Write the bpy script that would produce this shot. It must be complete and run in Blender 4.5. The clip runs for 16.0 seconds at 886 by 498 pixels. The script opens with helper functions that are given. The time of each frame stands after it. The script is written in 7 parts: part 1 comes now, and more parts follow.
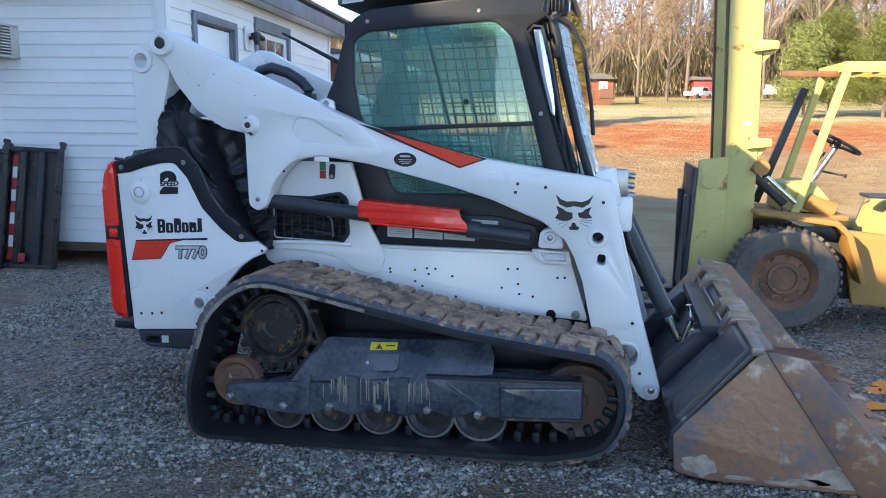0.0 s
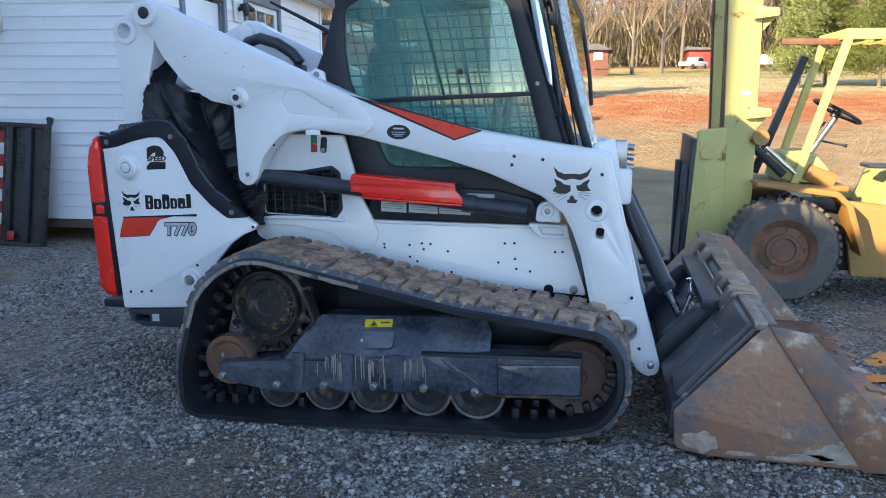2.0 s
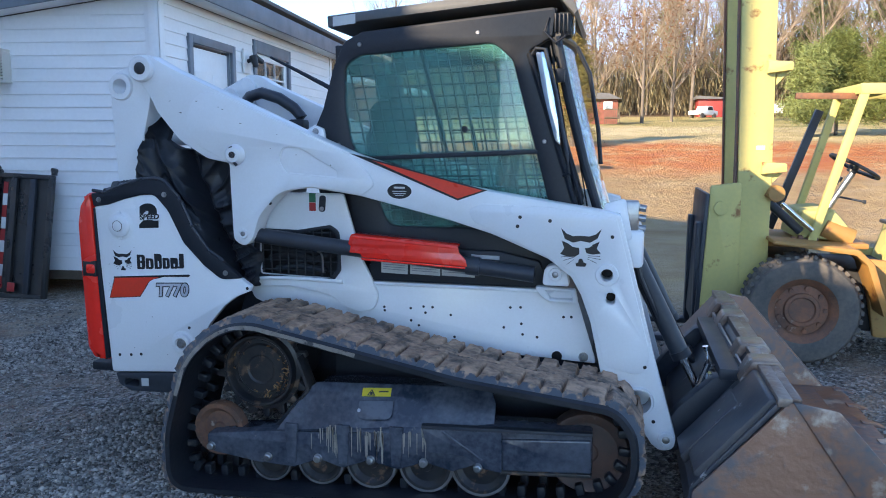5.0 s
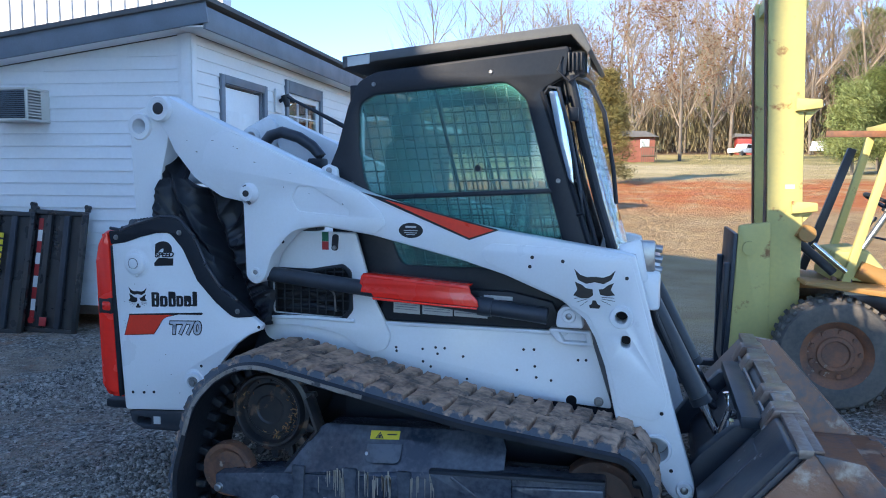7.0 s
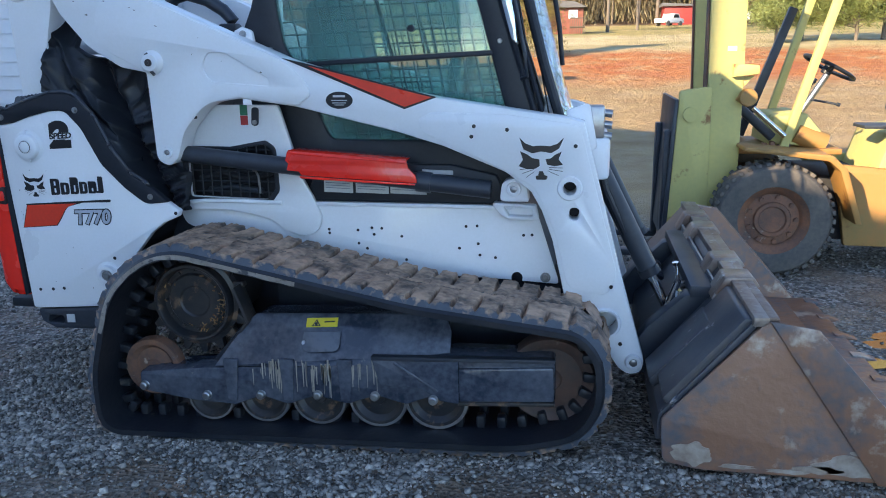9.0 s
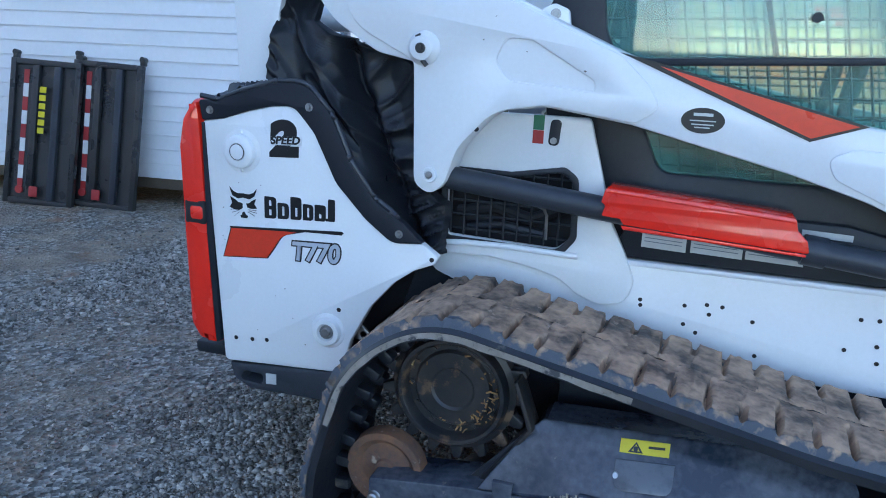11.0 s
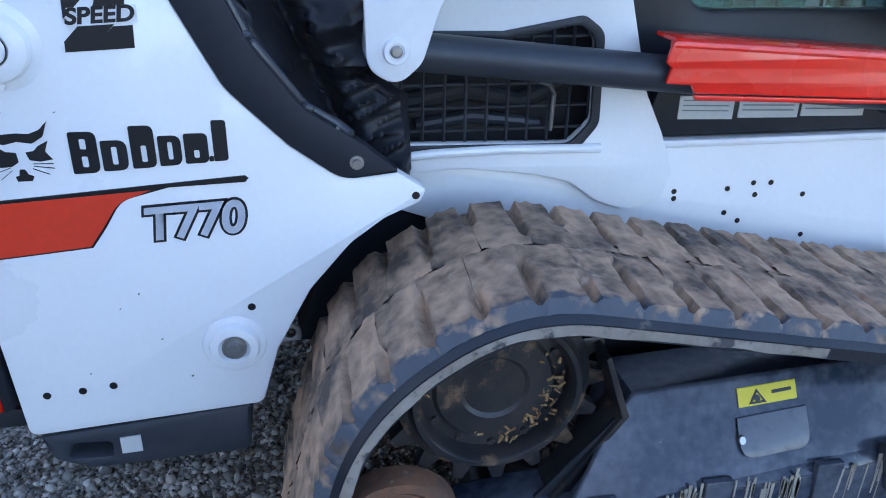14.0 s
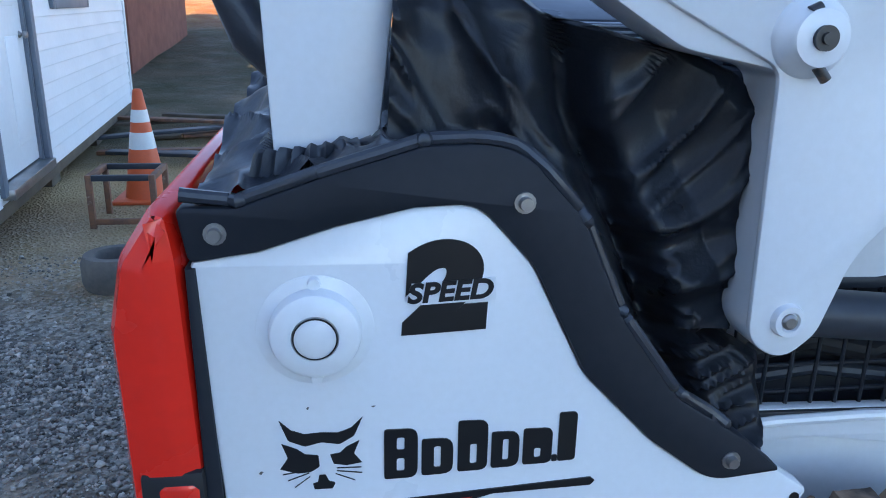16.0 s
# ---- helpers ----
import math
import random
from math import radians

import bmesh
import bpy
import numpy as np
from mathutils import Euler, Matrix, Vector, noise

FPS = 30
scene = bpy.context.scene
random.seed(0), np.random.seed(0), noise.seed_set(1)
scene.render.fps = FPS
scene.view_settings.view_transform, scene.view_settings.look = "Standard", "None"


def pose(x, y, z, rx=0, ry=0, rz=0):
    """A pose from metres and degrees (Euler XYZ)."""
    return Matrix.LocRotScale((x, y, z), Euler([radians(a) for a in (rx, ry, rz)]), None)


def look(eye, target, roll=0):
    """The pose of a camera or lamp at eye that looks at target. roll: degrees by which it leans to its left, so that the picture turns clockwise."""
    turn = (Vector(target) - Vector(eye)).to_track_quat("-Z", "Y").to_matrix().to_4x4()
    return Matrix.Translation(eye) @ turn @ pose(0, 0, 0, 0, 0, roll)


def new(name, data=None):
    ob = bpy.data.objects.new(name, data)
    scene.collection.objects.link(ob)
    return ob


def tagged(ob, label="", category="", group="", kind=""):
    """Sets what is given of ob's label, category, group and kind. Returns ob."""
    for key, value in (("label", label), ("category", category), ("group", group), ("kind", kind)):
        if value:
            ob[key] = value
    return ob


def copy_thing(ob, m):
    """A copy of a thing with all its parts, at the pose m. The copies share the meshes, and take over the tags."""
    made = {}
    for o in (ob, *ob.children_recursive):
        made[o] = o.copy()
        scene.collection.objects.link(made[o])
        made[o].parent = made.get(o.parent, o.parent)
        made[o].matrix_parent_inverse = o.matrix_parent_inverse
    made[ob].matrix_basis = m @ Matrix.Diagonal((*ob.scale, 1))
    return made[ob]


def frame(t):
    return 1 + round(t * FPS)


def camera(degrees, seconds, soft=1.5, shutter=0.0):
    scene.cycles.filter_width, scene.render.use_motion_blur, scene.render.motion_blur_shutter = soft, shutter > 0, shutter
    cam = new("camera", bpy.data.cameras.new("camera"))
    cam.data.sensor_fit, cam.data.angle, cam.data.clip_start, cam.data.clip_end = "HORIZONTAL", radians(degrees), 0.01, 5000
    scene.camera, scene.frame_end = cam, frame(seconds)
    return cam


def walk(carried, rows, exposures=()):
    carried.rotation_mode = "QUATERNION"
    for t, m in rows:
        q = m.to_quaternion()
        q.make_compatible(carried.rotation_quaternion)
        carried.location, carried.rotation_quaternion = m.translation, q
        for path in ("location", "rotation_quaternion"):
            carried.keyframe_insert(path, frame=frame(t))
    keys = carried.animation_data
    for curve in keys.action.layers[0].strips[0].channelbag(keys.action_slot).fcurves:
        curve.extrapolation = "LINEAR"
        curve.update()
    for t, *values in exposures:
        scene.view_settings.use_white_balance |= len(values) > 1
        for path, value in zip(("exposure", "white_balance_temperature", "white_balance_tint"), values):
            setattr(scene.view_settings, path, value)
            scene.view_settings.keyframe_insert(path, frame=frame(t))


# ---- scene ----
cam = camera(59.5, 16.0, soft=1.0)
PATH = [
    (0, (0.002, -0.004, 1.566), (-0.397, 1.828, 1.254), 0.5),
    (0.5, (-0.033, -0.030, 1.567), (-0.416, 1.803, 1.245), 0.7),
    (1, (-0.055, -0.027, 1.563), (-0.418, 1.807, 1.221), 0.1),
    (1.5, (-0.050, 0.002, 1.567), (-0.403, 1.831, 1.195), -0.2),
    (2, (-0.017, 0.076, 1.558), (-0.401, 1.899, 1.182), 0.1),
    (2.5, (0.045, 0.208, 1.581), (-0.441, 2.010, 1.223), 0.6),
    (3, (0.042, 0.232, 1.577), (-0.460, 2.028, 1.215), 0.2),
    (3.5, (-0.021, 0.206, 1.581), (-0.450, 2.023, 1.224), -0.3),
    (3.7, (-0.035, 0.201, 1.586), (-0.437, 2.024, 1.232), -0.3),
    (5.8, (0.012, 0.302, 1.608), (-0.440, 2.134, 1.389), 1.2),
    (6, (0.022, 0.306, 1.602), (-0.471, 2.128, 1.387), 0.9),
    (6.5, (0.046, 0.314, 1.601), (-0.487, 2.126, 1.394), 0.5),
    (7, (0.079, 0.335, 1.613), (-0.425, 2.158, 1.438), 0.3),
    (7.5, (0.118, 0.368, 1.600), (-0.337, 2.203, 1.413), -0.3),
    (8, (0.142, 0.408, 1.571), (-0.235, 2.245, 1.266), -0.8),
    (8.2, (0.151, 0.416, 1.553), (-0.184, 2.250, 1.185), -1),
    (10.3, (-0.564, 1.155, 1.553), (-0.974, 2.940, 1.050), 1.9),
    (10.5, (-0.646, 1.257, 1.562), (-1.157, 3.021, 1.075), 1.6),
    (11, (-0.971, 1.412, 1.562), (-1.540, 3.155, 1.064), 2.3),
    (11.5, (-1.291, 1.580, 1.585), (-1.738, 3.344, 1.038), 4.4),
    (12, (-1.539, 1.852, 1.564), (-1.860, 3.601, 0.896), 3.4),
    (12.5, (-1.806, 1.944, 1.520), (-1.769, 3.639, 0.663), 2.5),
    (13, (-2.009, 2.035, 1.504), (-1.764, 3.679, 0.582), 2.8),
    (13.5, (-1.969, 2.181, 1.505), (-1.770, 3.910, 0.742), 3.4),
    (14, (-1.916, 2.244, 1.425), (-1.582, 3.932, 0.619), 1.2),
    (14.4, (-2.043, 2.302, 1.535), (-1.414, 3.933, 0.793), 4.1),
    (14.5, (-2.088, 2.305, 1.546), (-1.431, 3.961, 0.887), 3.9),
    (15, (-2.297, 2.368, 1.588), (-1.615, 4.067, 1.079), 2.9),
    (15.5, (-2.352, 2.461, 1.576), (-1.865, 4.310, 1.001), 2.8),
    (16, (-2.332, 2.697, 1.564), (-2.078, 4.580, 0.961), 1.1),
]
EXPOSURE = [(0, 2.1, 7300, 8), (3.5, 2.15, 7400, 8), (6, 1.83, 6250, 8), (7, 1.8, 6150, 6), (7.5, 1.75, 6350, 6), (8.2, 1.85, 6850, 8), (10.5, 2.4, 7100, 6),
            (11.5, 2.6, 7200, 8), (12.5, 2.8, 7350, 14), (13, 2.93, 7500, 18), (13.5, 2.8, 7350, 14), (14, 2.7, 7250, 12), (14.5, 2.53, 7100, 14), (15.5, 2.22, 6950, 16), (16, 2.4, 7050, 8)]
walk(cam, [(t, look(eye, target, roll)) for t, eye, target, roll in PATH], EXPOSURE)

# ---- world and light ----
SUN_EL = 24.0
SUN_AZ = (-0.6, -0.8)
world = bpy.data.worlds.new("sky")
scene.world = world
world.use_nodes = True
wn = world.node_tree.nodes
sky = wn.new("ShaderNodeTexSky")
sky.sky_type = "NISHITA"
sky.sun_disc = False
sky.sun_elevation = radians(SUN_EL)
sky.sun_rotation = math.atan2(SUN_AZ[0], SUN_AZ[1])
sky.air_density, sky.dust_density, sky.ozone_density = 0.55, 0.05, 2.0
world.node_tree.links.new(sky.outputs[0], wn["Background"].inputs[0])
wn["Background"].inputs[1].default_value = 0.15
sun_data = bpy.data.lights.new("sun", "SUN")
sun_data.energy, sun_data.angle, sun_data.color = 3.2, radians(0.5), (1.0, 0.80, 0.58)
sun = new("sun", sun_data)
ce = math.cos(radians(SUN_EL))
sun.matrix_world = look((SUN_AZ[0] * ce * 40, SUN_AZ[1] * ce * 40, math.sin(radians(SUN_EL)) * 40), (0, 0, 0))

# ---- small building kit ----
W = {}


def thing(name, at, label, category, group="", kind=""):
    ob = new(name)
    ob.empty_display_size = 0.1
    ob.location = at
    W[ob] = Vector(at)
    return tagged(ob, label, category, group, kind)


def finish(bm_or_mesh, name, smooth=35):
    if isinstance(bm_or_mesh, bpy.types.Mesh):
        me = bm_or_mesh
    else:
        me = bpy.data.meshes.new(name)
        bmesh.ops.recalc_face_normals(bm_or_mesh, faces=bm_or_mesh.faces)
        bm_or_mesh.to_mesh(me)
        bm_or_mesh.free()
    if smooth:
        for p in me.polygons:
            p.use_smooth = True
        me.set_sharp_from_angle(angle=radians(smooth))
    return me


def part(name, bm, material, parent, label="", smooth=35):
    """One mesh, given in world coordinates, under a thing or a part."""
    me = finish(bm, name, smooth)
    me.materials.clear()
    me.materials.append(material)
    origin = W[parent]
    me.transform(Matrix.Translation(-origin))
    ob = new(name, me)
    ob.parent = parent
    W[ob] = origin
    return tagged(ob, label)


def solo(name, bm, material, label, category, kind="", group="", smooth=35):
    """A thing that is one mesh, in world coordinates."""
    me = finish(bm, name, smooth)
    me.materials.clear()
    me.materials.append(material)
    ob = new(name, me)
    W[ob] = Vector((0, 0, 0))
    return tagged(ob, label, category, group, kind)


def join(*bms):
    out = bmesh.new()
    for b in bms:
        me = bpy.data.meshes.new("tmp")
        b.to_mesh(me)
        b.free()
        out.from_mesh(me)
        bpy.data.meshes.remove(me)
    return out


def from_mesh(me):
    b = bmesh.new()
    b.from_mesh(me)
    bpy.data.meshes.remove(me)
    return b


def box(x0, x1, y0, y1, z0, z1, bevel=0.006, seg=2):
    b = bmesh.new()
    bmesh.ops.create_cube(b, size=1)
    for v in b.verts:
        v.co = Vector(((x0 + x1) / 2 + v.co.x * (x1 - x0), (y0 + y1) / 2 + v.co.y * (y1 - y0), (z0 + z1) / 2 + v.co.z * (z1 - z0)))
    if bevel:
        bmesh.ops.bevel(b, geom=list(b.edges), offset=bevel, segments=seg, affect="EDGES", profile=0.5)
    return b


def beam(p, q, w, h, bevel=0.004):
    """A bar from p to q, w wide (level) and h high."""
    p, q = Vector(p), Vector(q)
    d = q - p
    m = d.to_track_quat("X", "Z").to_matrix().to_4x4()
    m.translation = (p + q) / 2
    b = box(-d.length / 2, d.length / 2, -w / 2, w / 2, -h / 2, h / 2, bevel)
    b.transform(m)
    return b


def rod(p, q, r, r2=None, seg=20):
    p, q = Vector(p), Vector(q)
    b = bmesh.new()
    bmesh.ops.create_cone(b, cap_ends=True, segments=seg, radius1=r, radius2=r if r2 is None else r2, depth=(q - p).length)
    m = (q - p).to_track_quat("Z", "Y").to_matrix().to_4x4()
    m.translation = (p + q) / 2
    b.transform(m)
    return b


def lathe(profile, at, seg=40, axis="y", ring_only=False):
    """Turns (radius, depth) pairs about an axis through at; depth grows along the axis."""
    b = bmesh.new()
    rings = []
    for r, d in profile:
        ring = []
        for i in range(seg):
            a = 2 * math.pi * i / seg
            c, s = r * math.cos(a), r * math.sin(a)
            co = {"y": (c, d, s), "x": (d, c, s), "z": (c, s, d)}[axis]
            ring.append(b.verts.new(Vector(co) + Vector(at)))
        rings.append(ring)
    for a, c in zip(rings, rings[1:]):
        for i in range(seg):
            b.faces.new((a[i], a[(i + 1) % seg], c[(i + 1) % seg], c[i]))
    hollow = abs(profile[0][0] - profile[-1][0]) < 1e-6 and profile[0][0] > 0 or ring_only
    for ring in () if hollow else (rings[0], rings[-1]):
        if (ring[0].co - ring[seg // 2].co).length > 1e-4:
            b.faces.new(ring)
    return b


def sweep(points, r, seg=8, closed=False):
    """A round tube along points."""
    pts = [Vector(p) for p in points]
    b = bmesh.new()
    rings = []
    for i, p in enumerate(pts):
        d = (pts[min(i + 1, len(pts) - 1)] - pts[max(i - 1, 0)]).normalized()
        q = d.to_track_quat("Z", "Y")
        rr = r[i] if isinstance(r, (list, tuple)) else r
        rings.append([b.verts.new(p + q @ Vector((rr * math.cos(2 * math.pi * k / seg), rr * math.sin(2 * math.pi * k / seg), 0))) for k in range(seg)])
    for a, c in zip(rings, rings[1:]):
        for i in range(seg):
            b.faces.new((a[i], a[(i + 1) % seg], c[(i + 1) % seg], c[i]))
    for ring in (rings[0], rings[-1]):
        b.faces.new(ring)
    return b


def rounded(pts, seg=6):
    """Corners (u, v, radius) to a smooth outline."""
    out = []
    n = len(pts)
    for i in range(n):
        u, v, r = pts[i] if len(pts[i]) == 3 else (*pts[i], 0)
        p = Vector((u, v))
        a, c = Vector(pts[i - 1][:2]) - p, Vector(pts[(i + 1) % n][:2]) - p
        if r <= 0 or a.length < 1e-6 or c.length < 1e-6:
            out.append((u, v))
            continue
        half = a.angle(c) / 2
        t = min(r / math.tan(half), a.length * 0.48, c.length * 0.48)
        p0, p1 = p + a.normalized() * t, p + c.normalized() * t
        for k in range(seg + 1):
            f = k / seg
            q = p0 * (1 - f) ** 2 + p * 2 * f * (1 - f) + p1 * f ** 2
            out.append((q.x, q.y))
    return out


def circle(u, v, r, seg=28, ru=None):
    return [(u + (ru or r) * math.cos(2 * math.pi * i / seg), v + r * math.sin(2 * math.pi * i / seg)) for i in range(seg)]


def flat_curve(loops, depth, bevel):
    cu = bpy.data.curves.new("tmp", "CURVE")
    cu.dimensions, cu.fill_mode = "2D", "BOTH"
    cu.extrude, cu.bevel_depth, cu.bevel_resolution, cu.offset = max(depth / 2 - bevel, 0), bevel, 1, -bevel
    for loop in loops:
        sp = cu.splines.new("POLY")
        sp.points.add(len(loop) - 1)
        for p, (u, v) in zip(sp.points, loop):
            p.co = (u, v, 0, 1)
        sp.use_cyclic_u = True
    ob = bpy.data.objects.new("tmp", cu)
    me = bpy.data.meshes.new_from_object(ob)
    bpy.data.objects.remove(ob)
    bpy.data.curves.remove(cu)
    b = from_mesh(me)
    bmesh.ops.remove_doubles(b, verts=b.verts, dist=1e-5)
    return b


def plate(outline, y0, y1, holes=(), bevel=0.004):
    """A plate cut to an (x, z) outline with holes, from y0 (towards -y) to y1."""
    b = flat_curve([outline, *holes], y1 - y0, min(bevel, (y1 - y0) / 2.5))
    b.transform(Matrix(((1, 0, 0, 0), (0, 0, -1, (y0 + y1) / 2), (0, 1, 0, 0), (0, 0, 0, 1))))
    return b


def lettering(text, size, x, y, z, depth=0.0015, tilt=0.0, stretch=1.0, bold=0.0, shear=0.0):
    cu = bpy.data.curves.new("tmp", "FONT")
    cu.body, cu.size, cu.extrude, cu.offset, cu.shear = text, size, depth, bold, shear
    ob = bpy.data.objects.new("tmp", cu)
    me = bpy.data.meshes.new_from_object(ob)
    bpy.data.objects.remove(ob)
    b = from_mesh(me)
    b.transform(Matrix.Translation((x, y, z)) @ pose(0, 0, 0, 0, -tilt, 0) @ pose(0, 0, 0, 90) @ Matrix.Diagonal((stretch, 1, 1, 1)))
    return b


def tilted(pts, u0, v0, deg):
    c, s = math.cos(radians(deg)), math.sin(radians(deg))
    return [(u0 + (u - u0) * c - (v - v0) * s, v0 + (u - u0) * s + (v - v0) * c) for u, v in pts]


# ---- materials ----
def mat(name, a, b=None, rough=0.5, metal=0.0, fine=60.0, coarse=4.0, mix=0.5, bump=0.1, spots=None, coat=0.0, rvar=0.15, spot_cut=0.6, spot_scale=9.0, spec=0.5, hard=0.225):
    """A painted, rubber, metal or earth surface: two colours mixed by coarse and fine noise, with spots of a third, and relief."""
    m = bpy.data.materials.new(name)
    m.use_nodes = True
    n, l = m.node_tree.nodes, m.node_tree.links
    bs = n["Principled BSDF"]
    bs.inputs["Metallic"].default_value = metal
    bs.inputs["Coat Weight"].default_value = coat
    bs.inputs["Specular IOR Level"].default_value = spec
    co_ = n.new("ShaderNodeTexCoord")
    info = n.new("ShaderNodeObjectInfo")
    shift = n.new("ShaderNodeVectorMath")
    shift.operation = "MULTIPLY_ADD"
    l.new(info.outputs["Random"], shift.inputs[0])
    shift.inputs[1].default_value = (37.0, 23.0, 51.0)
    l.new(co_.outputs["Object"], shift.inputs[2])
    n1 = n.new("ShaderNodeTexNoise")
    n1.inputs["Scale"].default_value, n1.inputs["Detail"].default_value = coarse, 6
    n2 = n.new("ShaderNodeTexNoise")
    n2.inputs["Scale"].default_value, n2.inputs["Detail"].default_value = fine, 4
    for x in (n1, n2):
        l.new(shift.outputs[0], x.inputs["Vector"])
    add = n.new("ShaderNodeMath")
    add.operation = "MULTIPLY_ADD"
    l.new(n2.outputs[0], add.inputs[0])
    add.inputs[1].default_value = 0.45
    l.new(n1.outputs[0], add.inputs[2])
    mr = n.new("ShaderNodeMapRange")
    mr.inputs[1].default_value, mr.inputs[2].default_value = 0.725 + (0.5 - mix) * 0.6 - hard, 0.725 + (0.5 - mix) * 0.6 + hard
    l.new(add.outputs[0], mr.inputs[0])
    mx = n.new("ShaderNodeMix")
    mx.data_type = "RGBA"
    b = b or tuple(c * 0.85 for c in a)
    mx.inputs[6].default_value, mx.inputs[7].default_value = (*a, 1), (*b, 1)
    l.new(mr.outputs[0], mx.inputs[0])
    out = mx.outputs[2]
    if spots:
        n3 = n.new("ShaderNodeTexNoise")
        n3.inputs["Scale"].default_value, n3.inputs["Detail"].default_value, n3.inputs["Roughness"].default_value = spot_scale, 8, 0.65
        l.new(shift.outputs[0], n3.inputs["Vector"])
        m3 = n.new("ShaderNodeMapRange")
        m3.inputs[1].default_value, m3.inputs[2].default_value = spot_cut, spot_cut + 0.08
        l.new(n3.outputs[0], m3.inputs[0])
        mx2 = n.new("ShaderNodeMix")
        mx2.data_type = "RGBA"
        mx2.inputs[7].default_value = (*spots, 1)
        l.new(out, mx2.inputs[6])
        l.new(m3.outputs[0], mx2.inputs[0])
        out = mx2.outputs[2]
    l.new(out, bs.inputs["Base Color"])
    rr = n.new("ShaderNodeMapRange")
    rr.inputs[3].default_value, rr.inputs[4].default_value = max(rough - rvar, 0.02), min(rough + rvar, 1)
    l.new(n1.outputs[0], rr.inputs[0])
    l.new(rr.outputs[0], bs.inputs["Roughness"])
    if bump:
        bp = n.new("ShaderNodeBump")
        bp.inputs["Strength"].default_value, bp.inputs["Distance"].default_value = bump, 0.004
        l.new(n2.outputs[0], bp.inputs["Height"])
        l.new(bp.outputs[0], bs.inputs["Normal"])
    return m


def rubbed_end(source, name, colour, at, depth):
    """A copy of a material whose end towards -y is rubbed clean to another colour, with an uneven border."""
    m = source.copy()
    m.name = name
    n, l = m.node_tree.nodes, m.node_tree.links
    bs = n["Principled BSDF"]
    src = bs.inputs["Base Color"].links[0].from_socket
    co = n.new("ShaderNodeTexCoord")
    sep = n.new("ShaderNodeSeparateXYZ")
    l.new(co.outputs["Object"], sep.inputs[0])
    info = n.new("ShaderNodeObjectInfo")
    off = n.new("ShaderNodeVectorMath")
    off.operation = "MULTIPLY_ADD"
    l.new(info.outputs["Random"], off.inputs[0])
    off.inputs[1].default_value = (31.0, 17.0, 5.0)
    l.new(co.outputs["Object"], off.inputs[2])
    t = n.new("ShaderNodeTexNoise")
    t.inputs["Scale"].default_value, t.inputs["Detail"].default_value = 26.0, 5
    l.new(off.outputs[0], t.inputs["Vector"])
    add = n.new("ShaderNodeMath")
    add.operation = "MULTIPLY_ADD"
    l.new(t.outputs[0], add.inputs[0])
    add.inputs[1].default_value = 0.10
    l.new(sep.outputs[1], add.inputs[2])
    mr = n.new("ShaderNodeMapRange")
    mr.inputs[1].default_value, mr.inputs[2].default_value = at + 0.05 + depth, at + 0.05
    l.new(add.outputs[0], mr.inputs[0])
    mx = n.new("ShaderNodeMix")
    mx.data_type = "RGBA"
    l.new(mr.outputs[0], mx.inputs[0])
    l.new(src, mx.inputs[6])
    mx.inputs[7].default_value = (*colour, 1)
    l.new(mx.outputs[2], bs.inputs["Base Color"])
    return m


def glass_mat(name, colour, rough=0.0):
    m = bpy.data.materials.new(name)
    m.use_nodes = True
    bs = m.node_tree.nodes["Principled BSDF"]
    bs.inputs["Base Color"].default_value = (*colour, 1)
    bs.inputs["Transmission Weight"].default_value = 1.0
    bs.inputs["Roughness"].default_value = rough
    bs.inputs["IOR"].default_value = 1.45
    return m


def hazy_glass(name, colour, haze, amount):
    """Tinted glass with a diffuse film whose colour stands in for dusty haze and reflected sky."""
    m = glass_mat(name, colour)
    n, l = m.node_tree.nodes, m.node_tree.links
    out = n["Material Output"]
    film = n.new("ShaderNodeBsdfDiffuse")
    film.inputs[0].default_value = (*haze, 1)
    co = n.new("ShaderNodeTexCoord")
    t = n.new("ShaderNodeTexNoise")
    t.inputs["Scale"].default_value, t.inputs["Detail"].default_value = 5.0, 8
    l.new(co.outputs["Object"], t.inputs["Vector"])
    mr = n.new("ShaderNodeMapRange")
    mr.inputs[1].default_value, mr.inputs[2].default_value = 0.3, 0.7
    mr.inputs[3].default_value, mr.inputs[4].default_value = amount * 0.5, amount * 1.5
    l.new(t.outputs[0], mr.inputs[0])
    mx = n.new("ShaderNodeMixShader")
    l.new(mr.outputs[0], mx.inputs[0])
    l.new(n["Principled BSDF"].outputs[0], mx.inputs[1])
    l.new(film.outputs[0], mx.inputs[2])
    l.new(mx.outputs[0], out.inputs[0])
    return m


WHITE = mat("white_paint", (0.745, 0.76, 0.78), (0.69, 0.70, 0.705), 0.32, fine=90, coarse=2.5, bump=0.02, coat=0.3, spots=(0.55, 0.53, 0.48), spot_cut=0.74, spot_scale=5)
BLACK = mat("black_paint", (0.014, 0.017, 0.023), (0.024, 0.027, 0.034), 0.42, bump=0.04, spec=0.3)
DECAL = mat("black_vinyl", (0.008, 0.008, 0.010), None, 0.35, bump=0)
CHAR = mat("charcoal_steel", (0.038, 0.045, 0.057), (0.026, 0.030, 0.038), 0.42, bump=0.05, spots=(0.12, 0.12, 0.12), spot_cut=0.70, spot_scale=22, spec=0.35)
FRAME = mat("scuffed_track_frame_paint", (0.022, 0.031, 0.050), (0.098, 0.109, 0.133), 0.19, fine=45, coarse=4.5, mix=0.5, bump=0.12, spots=(0.26, 0.23, 0.19), spot_cut=0.66, spot_scale=16, hard=0.16)
